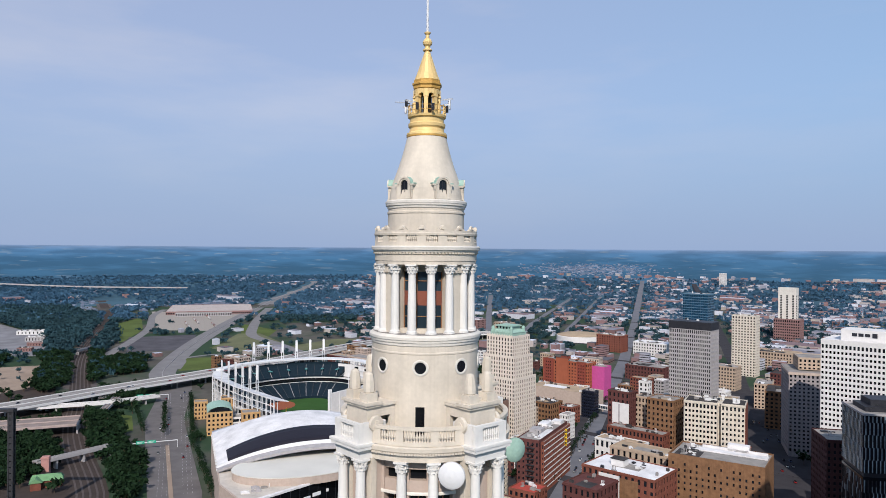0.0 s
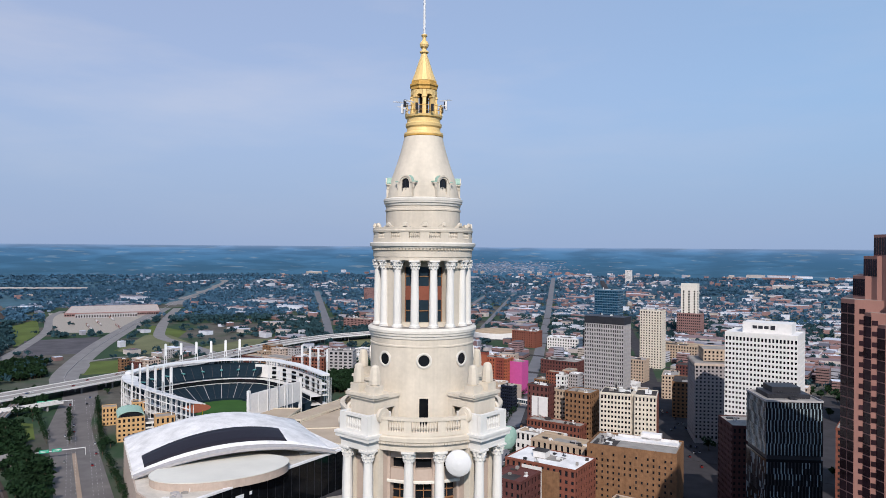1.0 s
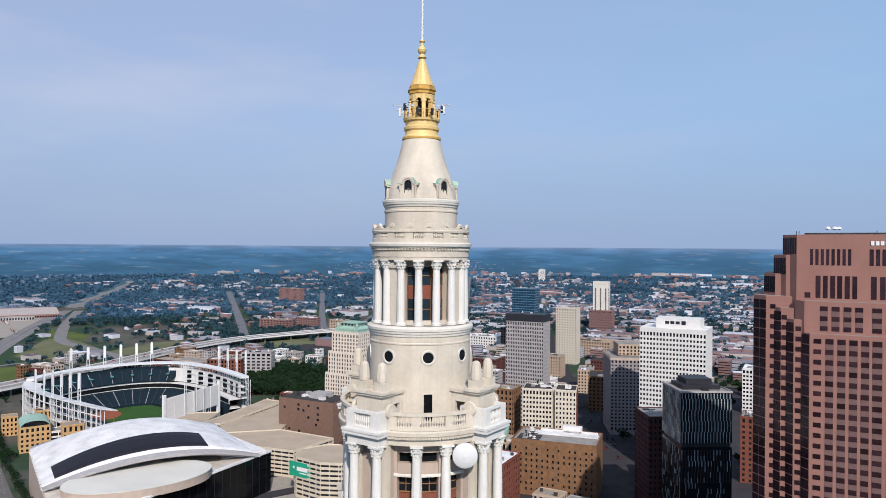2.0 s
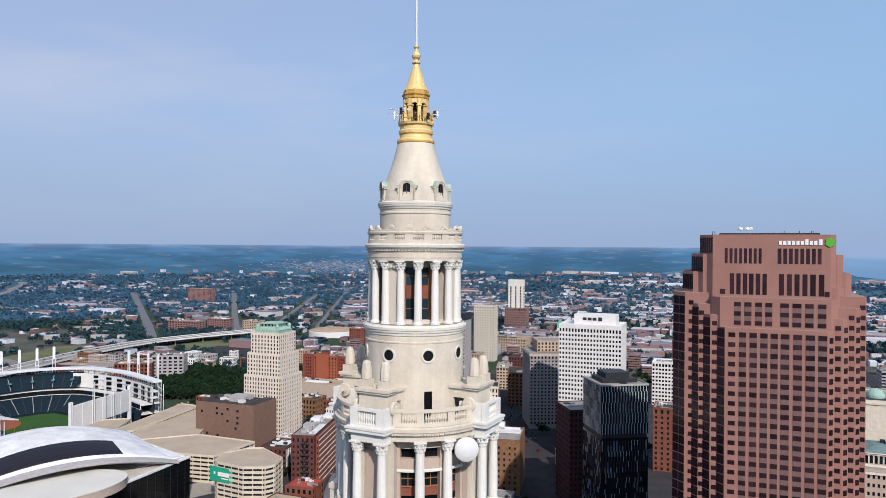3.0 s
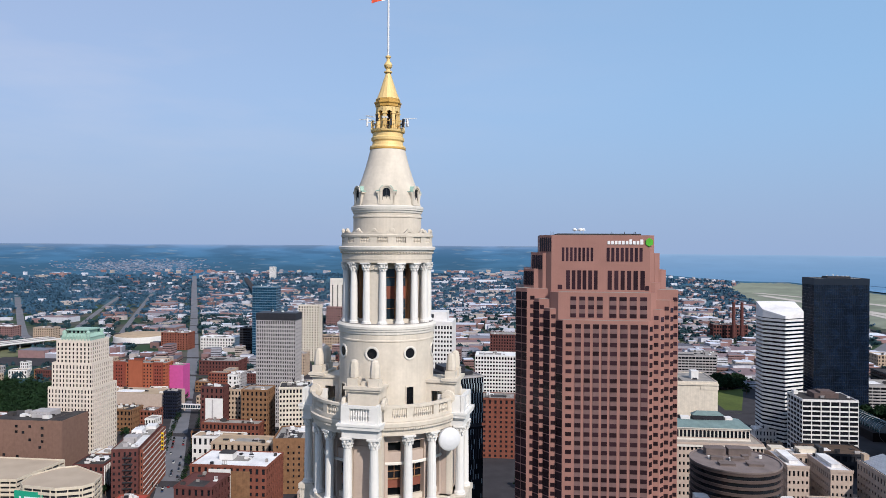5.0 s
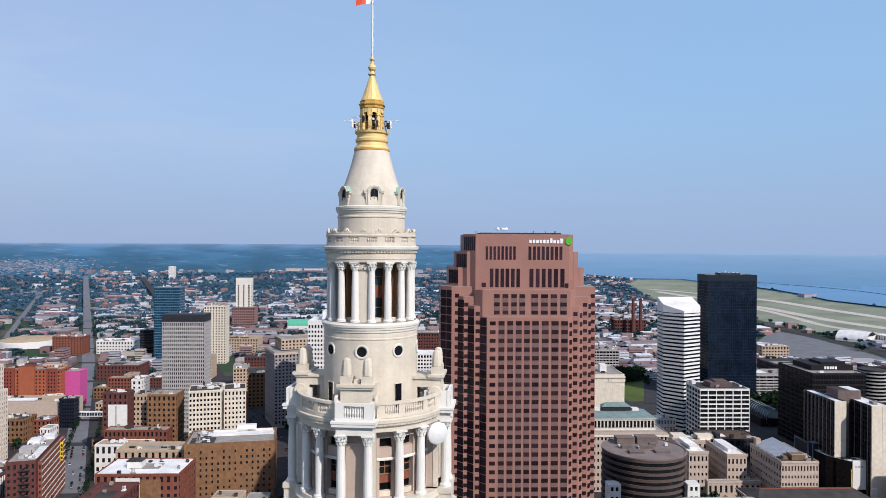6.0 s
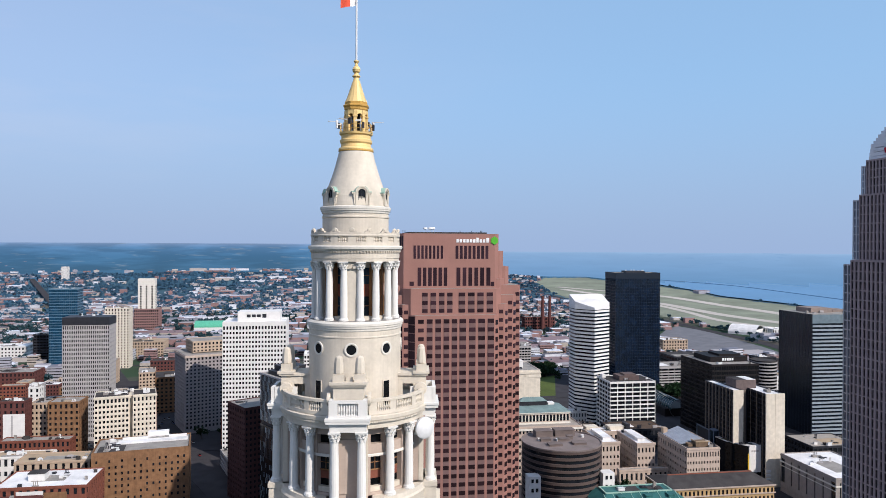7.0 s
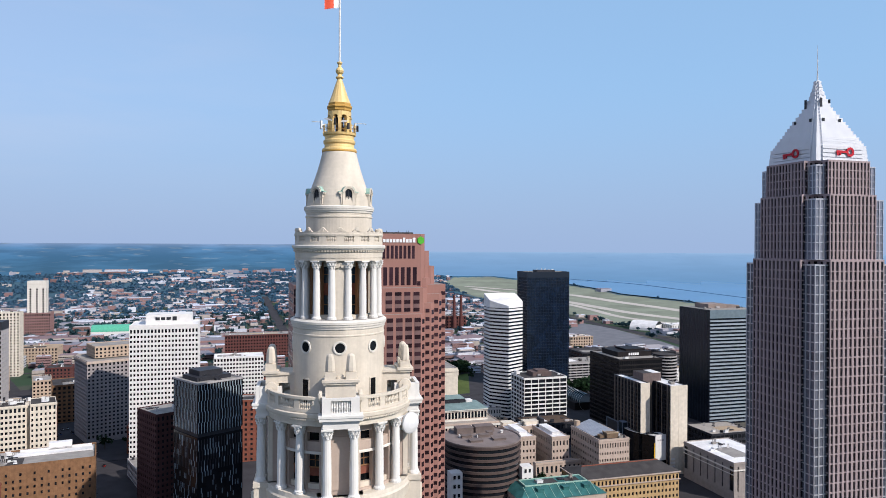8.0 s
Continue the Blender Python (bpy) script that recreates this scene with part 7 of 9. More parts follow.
    col = mesh_of("frame_column", boxes((-0.32, 0.32, -0.32, 0.32, 0, 41), (-0.32, 0.32, 5.7, 6.3, 0, 38)), STEELW)
    for p in out:
        part("frame_column", col, None, e, m=pose(p[0], p[1], 0))
    for k in range(20, 35, 2):
        p = out[k]
        d = (mid - Vector(p)).normalized()
        bm = boxes((-1.6, 1.6, 12, 22, 0, 0.6), (-1.4, 1.4, 7, 8, -3, 4))
        part("vomitory", bm, mat("teal_glass", (0.10, 0.33, 0.33), 0.3) if k == 20 else bpy.data.materials["teal_glass"], e, m=pose(p[0], p[1], 30.5, 0, 0, math.degrees(math.atan2(-d.x, d.y))))
    fld = [(-400, 540), (-470, 560), (-516, 600), (-520, 660), (-490, 710), (-430, 722), (-375, 690), (-352, 640), (-362, 565)]
    bm = bmesh.new()
    prism(bm, fld, 0.3, 0.6)
    part("turf", bm, TURF, e)
    bm = bmesh.new()
    prism(bm, [(-500 + 30 * math.cos(radians(a)), 640 + 30 * math.sin(radians(a))) for a in range(0, 360, 15)], 0.6, 0.7)
    part("infield", bm, CLAY, e)
    bm = bmesh.new()
    prism(bm, [(-402, 536), (-446, 552), (-436, 572), (-396, 556)], 0.6, 0.72)
    part("warning_track", bm, CLAY, e)
    part("foul_pole", boxes((-408.3, -407.7, 543.7, 544.3, 0, 26)), SIGNY, e)
    sb = thing("scoreboard", -357, 600, 0, 80, "tall white back of the scoreboard on a steel frame", "scoreboard")
    part("panel", boxes((-42, 42, -1, 1, 20, 42)), WHITEC, sb)
    for i in range(7):
        part("rib", boxes((-42 + i * 13.8, -41.7 + i * 13.8, 1, 1.4, 0, 42), (-42 + i * 13.8, -41.7 + i * 13.8, -1.4, -1, 0, 42)), STEELW, sb)
    for x in (-43, -41, 41, 43):
        part("frame_leg", boxes((x - 0.3, x + 0.3, -1.5, 1.5, 0, 46)), STEELW, sb)
    for x in (-14, 2, 16):
        part("mast", boxes((x - 1.4, x - 0.9, -2.4, -1.9, 0, 60), (x + 0.9, x + 1.4, -2.4, -1.9, 0, 60), *[(x - 0.9, x + 0.9, -2.3, -2.0, z, z + 0.4) for z in range(22, 60, 5)]), STEELW, sb)
    bm = bmesh.new()
    for s in (-1, 1):
        box(bm, s * 1.4 - 0.35, s * 1.4 + 0.35, -0.35, 0.35, 0, 52)
        for z in range(4, 52, 6):
            box(bm, -1.4, 1.4, -0.2, 0.2, z, z + 0.5)
    box(bm, -1.5, 1.5, -0.6, 0.6, 52, 66)
    lathe(bm, [(1.5, -0.6), (1.5, 0.6)], 14, m=pose(0, 0, 66, 90, 0, 0))
    pyl = mesh_of("frame", bm, STEELW)
    lamp = mesh_of("lamp_panel", boxes((-1.3, 1.3, -0.9, -0.6, 53, 66)), SIGNW)
    n = 0
    for (x0, y0), (x1, y1), k in (((-503, 556), (-446, 545), 6), ((-566, 692), (-505, 765), 6), ((-400, 742), (-352, 714), 4)):
        for i in range(k):
            t = i / (k - 1)
            x, y = x0 + (x1 - x0) * t, y0 + (y1 - y0) * t
            d = mid - Vector((x, y))
            p = thing("light_tower", x, y, 0, math.degrees(math.atan2(d.x, -d.y)), "white steel floodlight tower at the stadium rim", "floodlight tower", "floodlight towers round the stadium")
            part("frame", pyl, None, p)
            part("lamp_panel", lamp, None, p)
    # ochre office block with a green vaulted roof
    o = thing("office_building", -474, 519, 0, 43, "ochre brick block with a green vaulted roof", "office building")
    block(o, -12.5, 12.5, -16, 16, 0, 23, 6, 8, 5, OCHRE, pier=0.5, band=0.5, head=1)
    bm = bmesh.new()
    for i in range(10):
        a0, a1 = radians(180 * i / 10), radians(180 * (i + 1) / 10)
        q = [(12.5 * math.cos(a), 23.9 + 5.5 * math.sin(a)) for a in (a0, a1)]
        vs = [bm.verts.new((x, y, z)) for y in (-16, 16) for x, z in (*q, (q[1][0] * 0.94, q[1][1] - 0.5), (q[0][0] * 0.94, q[0][1] - 0.5))]
        for fc in ((0, 1, 5, 4), (3, 7, 6, 2), (0, 3, 2, 1), (4, 5, 6, 7)):
            bm.faces.new([vs[j] for j in fc])
    part("vault_roof", bm, COPPER, o)
    part("gable_glass", boxes((-9.5, 9.5, -15.4, -15.2, 23, 27)), GLASS, o)
    for k, (x, y, w, d, h) in enumerate(((-532, 556, 14, 14, 19), (-456, 528, 26, 16, 16), (-436, 522, 18, 16, 24), (-494, 556, 14, 14, 27))):
        building("office_building", x, y, 43, w, d, h, 4, 3, 4, OCHRE if k != 1 else WHITEC, "ochre brick gate building of the stadium" if k != 1 else "white open-deck block beside the stadium", pier=0.55 if k != 1 else 0.1, n_units=0, seed=k)


ballpark()


# ---------------------------------------------------------------- car parks
def deck_garage(name, pts, h, levels, label, roof=DECK):
    e = thing(name, 0, 0, 0, 0, label, "parking garage")
    for k in range(levels + 1):
        z = h * (k + 0.35) / (levels + 0.35) if k < levels else h
        bm = bmesh.new()
        prism(bm, pts, z - 1.1, z + (0.15 if k < levels else 0.0))
        part("deck", bm, DECK if k == levels else WHITEC, e)
    n = len(pts)
    concrete = bpy.data.materials.get("cream_concrete") or mat("cream_concrete", (0.66, 0.58, 0.46), 0.9, streak=0.4)
    sides = []
    for i in range(n):
        a, b = Vector(pts[i]), Vector(pts[(i + 1) % n])
        sides.append(((b - a).length, pose(a.x, a.y, 0, 0, 0, math.degrees(math.atan2(b.y - a.y, b.x - a.x)))))
    for k in range(levels + 1):
        z = h * (k + 0.35) / (levels + 0.35) if k < levels else h
        bm = bmesh.new()
        for L, m in sides:
            box(bm, 0, L, -0.14, 0.25, z - 1.0, z + 0.95, m)
        part("parapet", bm, concrete, e)
    bm = bmesh.new()
    for L, m in sides:
        for j in range(int(L / 7) + 1):
            box(bm, j * 7, j * 7 + 0.6, -0.2, 0.3, 0, h, m)
    part("pier_frame", bm, concrete, e)
    # solid charcoal block stands in for the shade between the decks
    core = bmesh.new()
    c = sum((Vector(p) for p in pts), Vector((0, 0))) / n
    prism(core, [tuple(c + (Vector(p) - c) * 0.94) for p in pts], 0, h - 1.3)
    part("dark_interior", core, CHAR, e)
    return e


deck_garage("parking_garage", [(-201, 480), (-181, 524), (-238, 544), (-287, 522), (-295, 498)], 22, 6, "tan open-deck parking garage")
deck_garage("parking_garage", [(-296, 500), (-289, 524), (-322, 550), (-330, 606), (-350, 600), (-367, 588), (-366, 553), (-337, 528)], 20, 5, "long tan parking deck behind the arena")
deck_garage("parking_garage", [(-321, 551), (-303, 553), (-282, 657), (-304, 665)], 22, 6, "sloping tan parking ramp wing with dark slots")
deck_garage("parking_garage", [(-288, 524), (-240, 545), (-249, 600), (-286, 652), (-302, 553)], 20, 5, "lower tan parking deck beside the ramp wing")
deck_garage("parking_garage", [(-187, 446), (-183, 439), (-160, 428), (-144, 429), (-138, 435), (-137, 452), (-160, 478), (-172, 476), (-185, 462)], 30, 8, "small white parking garage with rounded corners")
b = thing("billboard", -180, 440, 0, -24, "green billboard with plain white bars on the garage wall", "billboard")
part("panel", boxes((-9, 13, -2.6, -2.0, 16, 27)), SIGNT, b)
part("bar", boxes((-1, 10, -2.8, -2.6, 20.5, 23.5), (-5, -3.6, -2.8, -2.6, 21.5, 23.5), (2, 9, -2.8, -2.6, 18.6, 19.4)), SIGNW, b)


# ---------------------------------------------------------------- buildings of the old town
NAVYP = mat("navy_panel", (0.012, 0.016, 0.032), 0.4, var=0.3)
BROWNLOT = mat("brown_gravel", (0.105, 0.075, 0.058), 0.95, var=0.4, scale=0.08, spec=0.1)
def deco_tower():
    e = thing("office_tower", -196, 634, 0, GRID, "cream stepped art deco tower with a green copper crown", "office tower")
    STONE = mat("cream_limestone", (0.72, 0.63, 0.54), 0.85, var=0.12, streak=0.5)
    block(e, -22, 22, -19, 19, 0, 62, 14, 12, 15, STONE, pier=0.55, band=0.38, rec=0.7, head=1.5, single=210)
    block(e, -19.5, 19.5, -17, 17, 62, 84, 12, 11, 5, STONE, pier=0.55, band=0.38, rec=0.7, head=1.5, single=60)
    block(e, -16.5, 16.5, -15, 15, 84, 104, 9, 9, 5, STONE, pier=0.55, band=0.38, rec=0.7, head=1.5, single=45)
    part("crown_base", boxes((-13.5, 13.5, -12.5, 12.5, 104, 107.2), (-14, 14, -13, 13, 107.2, 107.7)), COPPER, e, "green copper crown")
    bm = bmesh.new()
    lo, hi = [(-13, -12), (13, -12), (13, 12), (-13, 12)], [(-10, -9), (10, -9), (10, 9), (-10, 9)]
    vs = [bm.verts.new((x, y, 107.7)) for x, y in lo] + [bm.verts.new((x, y, 110.4)) for x, y in hi]
    for i in range(4):
        bm.faces.new((vs[i], vs[(i + 1) % 4], vs[4 + (i + 1) % 4], vs[4 + i]))
    part("mansard", bm, COPPER, e)
    part("crown_storey", boxes((-9, 9, -8, 8, 110.4, 113.4)), COPPER, e)
    part("crown_cap", boxes((-10.6, 10.6, -9.6, 9.6, 113.4, 114.3), (-8, 8, -7, 7, 114.3, 114.8)), COPPER, e)
    for x in range(-8, 9, 4):
        part("crown_opening", boxes((x - 0.9, x + 0.9, -8.08, -7.9, 110.9, 113.0)), GLASS, e)
    for i in range(8):
        part("crown_fin", boxes((-0.4, 0.4, -0.6, 0.3, 104.2, 109.4)), COPPER, e, m=pose(-12 + i * 3.43, -12.6, 0))
    for x in (-1, 1):
        for y in (-1, 1):
            part("corner_turret", turned([(1.7, 107.6), (1.7, 110.5), (2.0, 111.4), (1.6, 112.6), (0.3, 113.6)], 10), COPPER, e, m=pose(x * 11.6, y * 10.6, 0))
    for i in range(11):
        part("parapet_pier", boxes((-15.8 + i * 3.1, -15.0 + i * 3.1, -15.3, -14.6, 103, 106)), STONE, e)


deco_tower()


def blank_block():
    e = thing("warehouse", -216, 580, 0, GRID, "brown brick block with few small windows", "warehouse")
    part("wall", boxes((-33, 20, -17, 17, 0, 46), (20, 33, -19, 17, 0, 47)), mat("taupe_brick", (0.21, 0.125, 0.095), 0.9, streak=0.4), e)
    part("roof", boxes((-32, 19, -16, 16, 46, 46.3), (21, 32, -18, 16, 47, 47.3)), ROOFD, e)
    part("plant_room", boxes((-6, 12, -4, 10, 46.3, 50.5), (-2, 8, -8, -4, 46.3, 49)), GREYC, e)
    panes(e, GLASS, [(x, -17.05, z, 0, 2.4, 2.2) for x, z in ((-26, 36), (-9, 40), (-9, 35.5), (-3, 35), (3, 40), (3, 29), (14, 39), (14, 33), (14, 28), (12, 23), (21, 23), (-20, 16), (-8, 15))])
    units(e, -30, 18, -14, 14, 46.3, 8, 17, None, 1.4)


blank_block()
for n, x, y, yaw, w, d, h, nx, ny, nf, wall, label, roof, pier in (
        ("hotel", -185, 862, GRID, 69, 20, 46, 16, 5, 11, ORANGEB, "orange-red brick hotel block", ROOFG, 0.6), ("hotel", -143, 858, GRID, 22, 18, 42, 1, 1, 1, MAGENTA, "bright magenta painted end wall of the hotel", ROOFG, 1.0),
        ("hall", -170, 780, GRID, 84, 34, 25, 1, 1, 1, BEIGE, "long low blank beige hall", ROOFT, 1.0), ("shop_building", -134, 750, GRID, 16, 11, 30, 6, 4, 8, NAVYP, "small black glass block with a navy front", ROOFD, 0.1),
        ("brick_building", -76, 612, GRID, 22, 14, 60, 5, 4, 12, MAROON, "dark maroon brick block with a white end wall", ROOFD, 0.6), ("stair_block", -63, 676, GRID, 10, 9, 59, 2, 2, 14, WHITEC, "white painted stair block above the roofs", ROOFW, 0.6), ("brick_building", -56, 622, GRID, 13, 16, 55, 4, 4, 12, TANB, "narrow yellow brick block", ROOFG, 0.5),
        ("brick_building", -36, 604, GRID, 25, 22, 58, 6, 5, 12, BROWNB, "brown brick office block", ROOFG, 0.55), ("brick_building", -58, 588, GRID, 54, 14, 31, 15, 4, 6, RED, "long red brick block with rows of windows", ROOFG, 0.5),
        ("shop_building", -66, 548, GRID, 42, 16, 30, 9, 4, 4, WHITEC, "low white painted block", ROOFT, 0.5), ("shop_building", -42, 520, GRID, 52, 24, 32, 10, 5, 5, TANB, "low tan block with a flat tan roof", ROOFT, 0.6),
        ("shop_building", -45, 450, GRID, 56, 36, 37, 12, 8, 7, RED, "red brick block with a broad white roof", ROOFW, 0.55), ("shop_building", -66, 418, GRID, 26, 30, 33, 6, 6, 6, MAROON, "maroon brick block by the avenue", MAROON, 0.6),
        ("brick_building", -178, 712, GRID, 33, 24, 22, 8, 6, 4, BROWNB, "brown brick block with a black roof", ROOFD, 0.5), ("brick_building", -150, 716, GRID, 16, 18, 18, 4, 4, 4, RED, "small red brick block", ROOFG, 0.5),
        ("brick_building", -102, 1030, GRID, 59, 40, 21, 12, 8, 4, MAROON, "dark red brick warehouse", ROOFG, 0.6), ("brick_building", -206, 1310, GRID, 51, 30, 31, 10, 6, 7, RED, "red brick apartment block", ROOFG, 0.6),
        ("shop_building", -128, 1300, GRID, 63, 40, 22, 12, 8, 4, WHITEC, "low white commercial block", ROOFW, 0.5), ("parking_deck", 88, 520, 0, 13, 66, 13, 3, 14, 3, GREYC, "low grey parking deck beside the street", ROOFG, 0.2), ("office_building", 8, 1000, GRID, 28, 24, 32, 7, 6, 7, TANB, "tan brick office block", ROOFG, 0.5),
        ("office_building", -68, 1232, GRID, 40, 24, 46, 8, 6, 10, CHAR, "dark navy glass office block", ROOFD, 0.1), ("office_building", 66, 800, -5, 28, 44, 40, 6, 9, 9, BROWNB, "brown brick office block on the shaded street", ROOFD, 0.5), ("office_building", 52, 900, -5, 20, 40, 30, 5, 9, 7, TANB, "tan brick office block on the shaded street", ROOFG, 0.5), ("shop_building", 6, 800, -5, 34, 40, 24, 8, 9, 5, GREYC, "grey shop block with a cluttered roof", ROOFT, 0.5), ("shop_building", 10, 690, -5, 36, 30, 20, 8, 7, 4, DUSTYB, "low dusty brick shop block", ROOFG, 0.5),
        ("office_building", 78, 960, GRID, 30, 24, 33, 7, 6, 8, MAROON, "dark brick office block", ROOFD, 0.5), ("shop_building", -4, 906, GRID, 31, 20, 14, 7, 5, 3, WHITEC, "low white shop block", ROOFW, 0.5),
        ("office_building", 70, 1250, GRID, 85, 40, 25, 18, 8, 5, TANB, "long tan brick block", ROOFT, 0.5), ("brick_building", 380, 1056, GRID, 106, 40, 46, 24, 9, 9, MAROON, "broad dark red brick block with rows of windows", ROOFG, 0.5),
        ("office_building", 262, 806, GRID, 60, 34, 52, 16, 9, 11, WHITEC, "white office block with slim vertical ribs", ROOFW, 0.35),
        ("brick_building", 182, 545, GRID, 30, 26, 54, 6, 6, 12, RED, "orange-brown hotel with a red panel", ROOFG, 0.6),
        ("office_building", 577, 866, GRID, 69, 34, 34, 14, 8, 8, GREYC, "long grey office block in bands", ROOFG, 0.08), ("office_building", 642, 930, GRID, 35, 30, 26, 8, 6, 6, GREYC, "low grey-blue office block", ROOFG, 0.2),
        ("office_building", 945, 880, GRID, 47, 30, 22, 9, 6, 4, TANB, "low tan block by the motorway", ROOFW, 0.5), ("parking_garage", 704, 650, GRID, 74, 44, 27, 8, 6, 7, GREYC, "blue-grey banded parking deck behind the white block", ROOFG, 0.04),
        ("office_building", 800, 690, GRID, 90, 50, 30, 20, 10, 6, CHAR, "low black glass block", ROOFD, 0.1), ("office_building", 786, 560, GRID, 24, 24, 46, 1, 1, 12, CHAR, "dark banded office block", ROOFD, 0.1),
        ("shop_building", 466, 535, GRID, 38, 16, 12, 12, 4, 2, WHITEC, "low white block beneath the striped tower", ROOFW, 0.6), ("shop_building", 443, 503, GRID, 12, 9, 8, 3, 2, 1, TANB, "small tan kiosk on the car park", ROOFT, 0.7), ("office_building", 575, 330, GRID, 48, 40, 16, 10, 8, 3, CHAR, "low dark block with a pale roof", PAVE, 0.2),
        ("plaza_deck", 448, 439, GRID, 52, 32, 19, 9, 5, 3, CHAR, "low dark plaza building with a brown roof", BROWNLOT, 0.3), ("civic_building", 300, 520, GRID, 60, 40, 34, 14, 9, 7, BEIGE, "stone block with a dark mansard roof", ROOFD, 0.55), ("hangar", 1352, 960, GRID, 58, 40, 13, 8, 5, 1, WHITEC, "plain white airfield shed with flat roof", ROOFW, 0.7),
        ("apartment_building", -905, 2270, GRID, 92, 26, 48, 18, 5, 12, DUSTYB, "far dusty red brick apartment slab", ROOFG, 0.6), ("apartment_building", -480, 1480, GRID, 42, 24, 26, 9, 5, 7, TANB, "tan brick apartment block", ROOFG, 0.5),
        ("storage_shed", -1290, 930, 35, 46, 18, 8, 8, 3, 1, GREYC, "low grey shed in the valley yard", ROOFG, 0.7), ("storage_shed", -1230, 880, 35, 30, 16, 6, 6, 3, 1, DUSTYB, "low brick shed in the valley yard", ROOFG, 0.7),
        ("storage_shed", -1400, 1000, 35, 60, 22, 8, 8, 3, 1, WHITEC, "long pale shed in the valley yard", ROOFW, 0.7), ("storage_shed", -1180, 820, 35, 24, 14, 6, 5, 3, 1, DUSTYB, "small brick shed in the valley yard", ROOFT, 0.7),
        ("school_building", -640, 1500, GRID, 80, 30, 22, 18, 6, 5, DUSTYB, "long red brick school with white bands", ROOFG, 0.4), ("school_building", -570, 1520, GRID, 50, 30, 26, 10, 6, 6, DUSTYB, "red brick school block", ROOFW, 0.5),
        ("brick_building", -470, 905, 10, 50, 30, 26, 10, 6, 5, RED, "red brick block beyond the stadium", ROOFG, 0.5), ("brick_building", -430, 925, 10, 44, 26, 34, 6, 5, 7, GREYC, "grey and red block beyond the stadium", ROOFG, 0.4),
        ("office_tower", -66, 3238, GRID, 26, 20, 97, 6, 4, 24, WHITEC, "far pale apartment tower on the plain", ROOFG, 0.6)):
    kw = dict(pier=pier, band=0.5 if pier < 1 else 1.0, rec=0.6, head=1.2, n_units=9 if w > 30 else 5, seed=int(abs(x) + h), roof=roof)
    if label.endswith("in bands") or label.startswith("dark banded"):
        kw["band"] = 0.5
    building(n, x, y, yaw, w, d, h, nx, ny, nf, wall, label, n.replace("_", " "), **kw)


def hotel_bays():
    """Projecting brick sections on the front and roof of the orange hotel."""
    DEEP = mat("deep_red_brick", (0.25, 0.065, 0.045), 0.9, var=0.25, streak=0.3, spec=0.1)
    for x, w, h, m, lab in ((-25, 15, 47.5, DEEP, "deep red brick section of the hotel front"), (-4, 18, 50, ORANGEB, "tall blank orange section of the hotel front"), (25, 12, 47.2, DEEP, "narrow deep red section of the hotel front")):
        e = thing("hotel_bay", -185, 862, 0, GRID, lab, "hotel bay")
        part("wall", boxes((x - w / 2, x + w / 2, -11.6, -10.05, 0, h)), m, e)
        part("coping", boxes((x - w / 2 - 0.3, x + w / 2 + 0.3, -11.9, -9.6, h, h + 0.6)), RED, e)
        if m == DEEP:
            panes(e, GLASS, [(x + (i - (w // 4) / 2 + 0.5) * 3.2, -11.66, 5 + k * 4.1, 0, 1.3, 1.9) for i in range(int(w // 4)) for k in range(10)])
    e = thing("roof_house", -185, 862, 46.3, GRID, "red brick lift house on the hotel roof", "roof house")
    part("wall", boxes((-10, 0, -4, 4, 0, 5.5)), DEEP, e)
    part("cap", boxes((-10.3, 0.3, -4.3, 4.3, 5.5, 6)), ROOFD, e)


hotel_bays()


def yellow_sign_hotel():
    e = thing("hotel", -122, 508, 0, -4, "long dark red brick hotel with a yellow sign and fire stairs", "hotel")
    block(e, -11, 7.6, -37, 36, 0, 42, 5, 17, 9, MAROON, pier=0.6, band=0.55, rec=0.5, head=1.5, roof=ROOFG)
    block(e, 7.8, 10.4, -33, 36, 0, 40, 1, 16, 9, RED, pier=0.6, band=0.55, rec=0.4, head=1.5)
    part("roof_room", boxes((-8, 0, 4, 16, 42, 46), (-2, 6, 22, 31, 42, 45)), ROOFW, e)
    part("roof_room", boxes((-9, 1, -14, -4, 42, 45.4)), GREYC, e)
    units(e, -10, 7, -35, 34, 42.3, 24, 23)
    for k in range(9):
        part("white_band", boxes((10.35, 10.7, -33, 36, 3.6 + k * 4.3, 4.3 + k * 4.3)), WHITEC, e)
    part("roof_sheet", boxes((1, 7, -30, 2, 42.3, 42.5)), ROOFW, e)
    part("roof_sheet", boxes((-9, -3, 20, 34, 42.3, 42.5)), ROOFW, e)
    s = thing("blade_sign", -122, 508, 0, -4, "tall yellow blade sign with dark bars on the hotel wall", "sign")
    part("panel", boxes((10.75, 12.6, 19, 19.5, 26, 40)), SIGNY, s)
    for k in range(4):
        part("bar", boxes((11.1, 12.3, 18.9, 19.0, 27 + k * 3.2, 29 + k * 3.2)), CHAR, s)
    for k in range(8):
        bm = bmesh.new()
        box(bm, -3, 4, -38.6, -37.1, 4.6 + k * 4.5, 4.75 + k * 4.5)
        box(bm, -3, 4, -38.6, -38.5, 4.75 + k * 4.5, 5.6 + k * 4.5)
        for i in range(6):
            box(bm, -2.5 + i, -1.4 + i, -38.4, -37.4, 4.75 + k * 4.5 + i * 0.72, 4.9 + k * 4.5 + i * 0.72)
        part("fire_stairs", bm, STEELD, e)


yellow_sign_hotel()


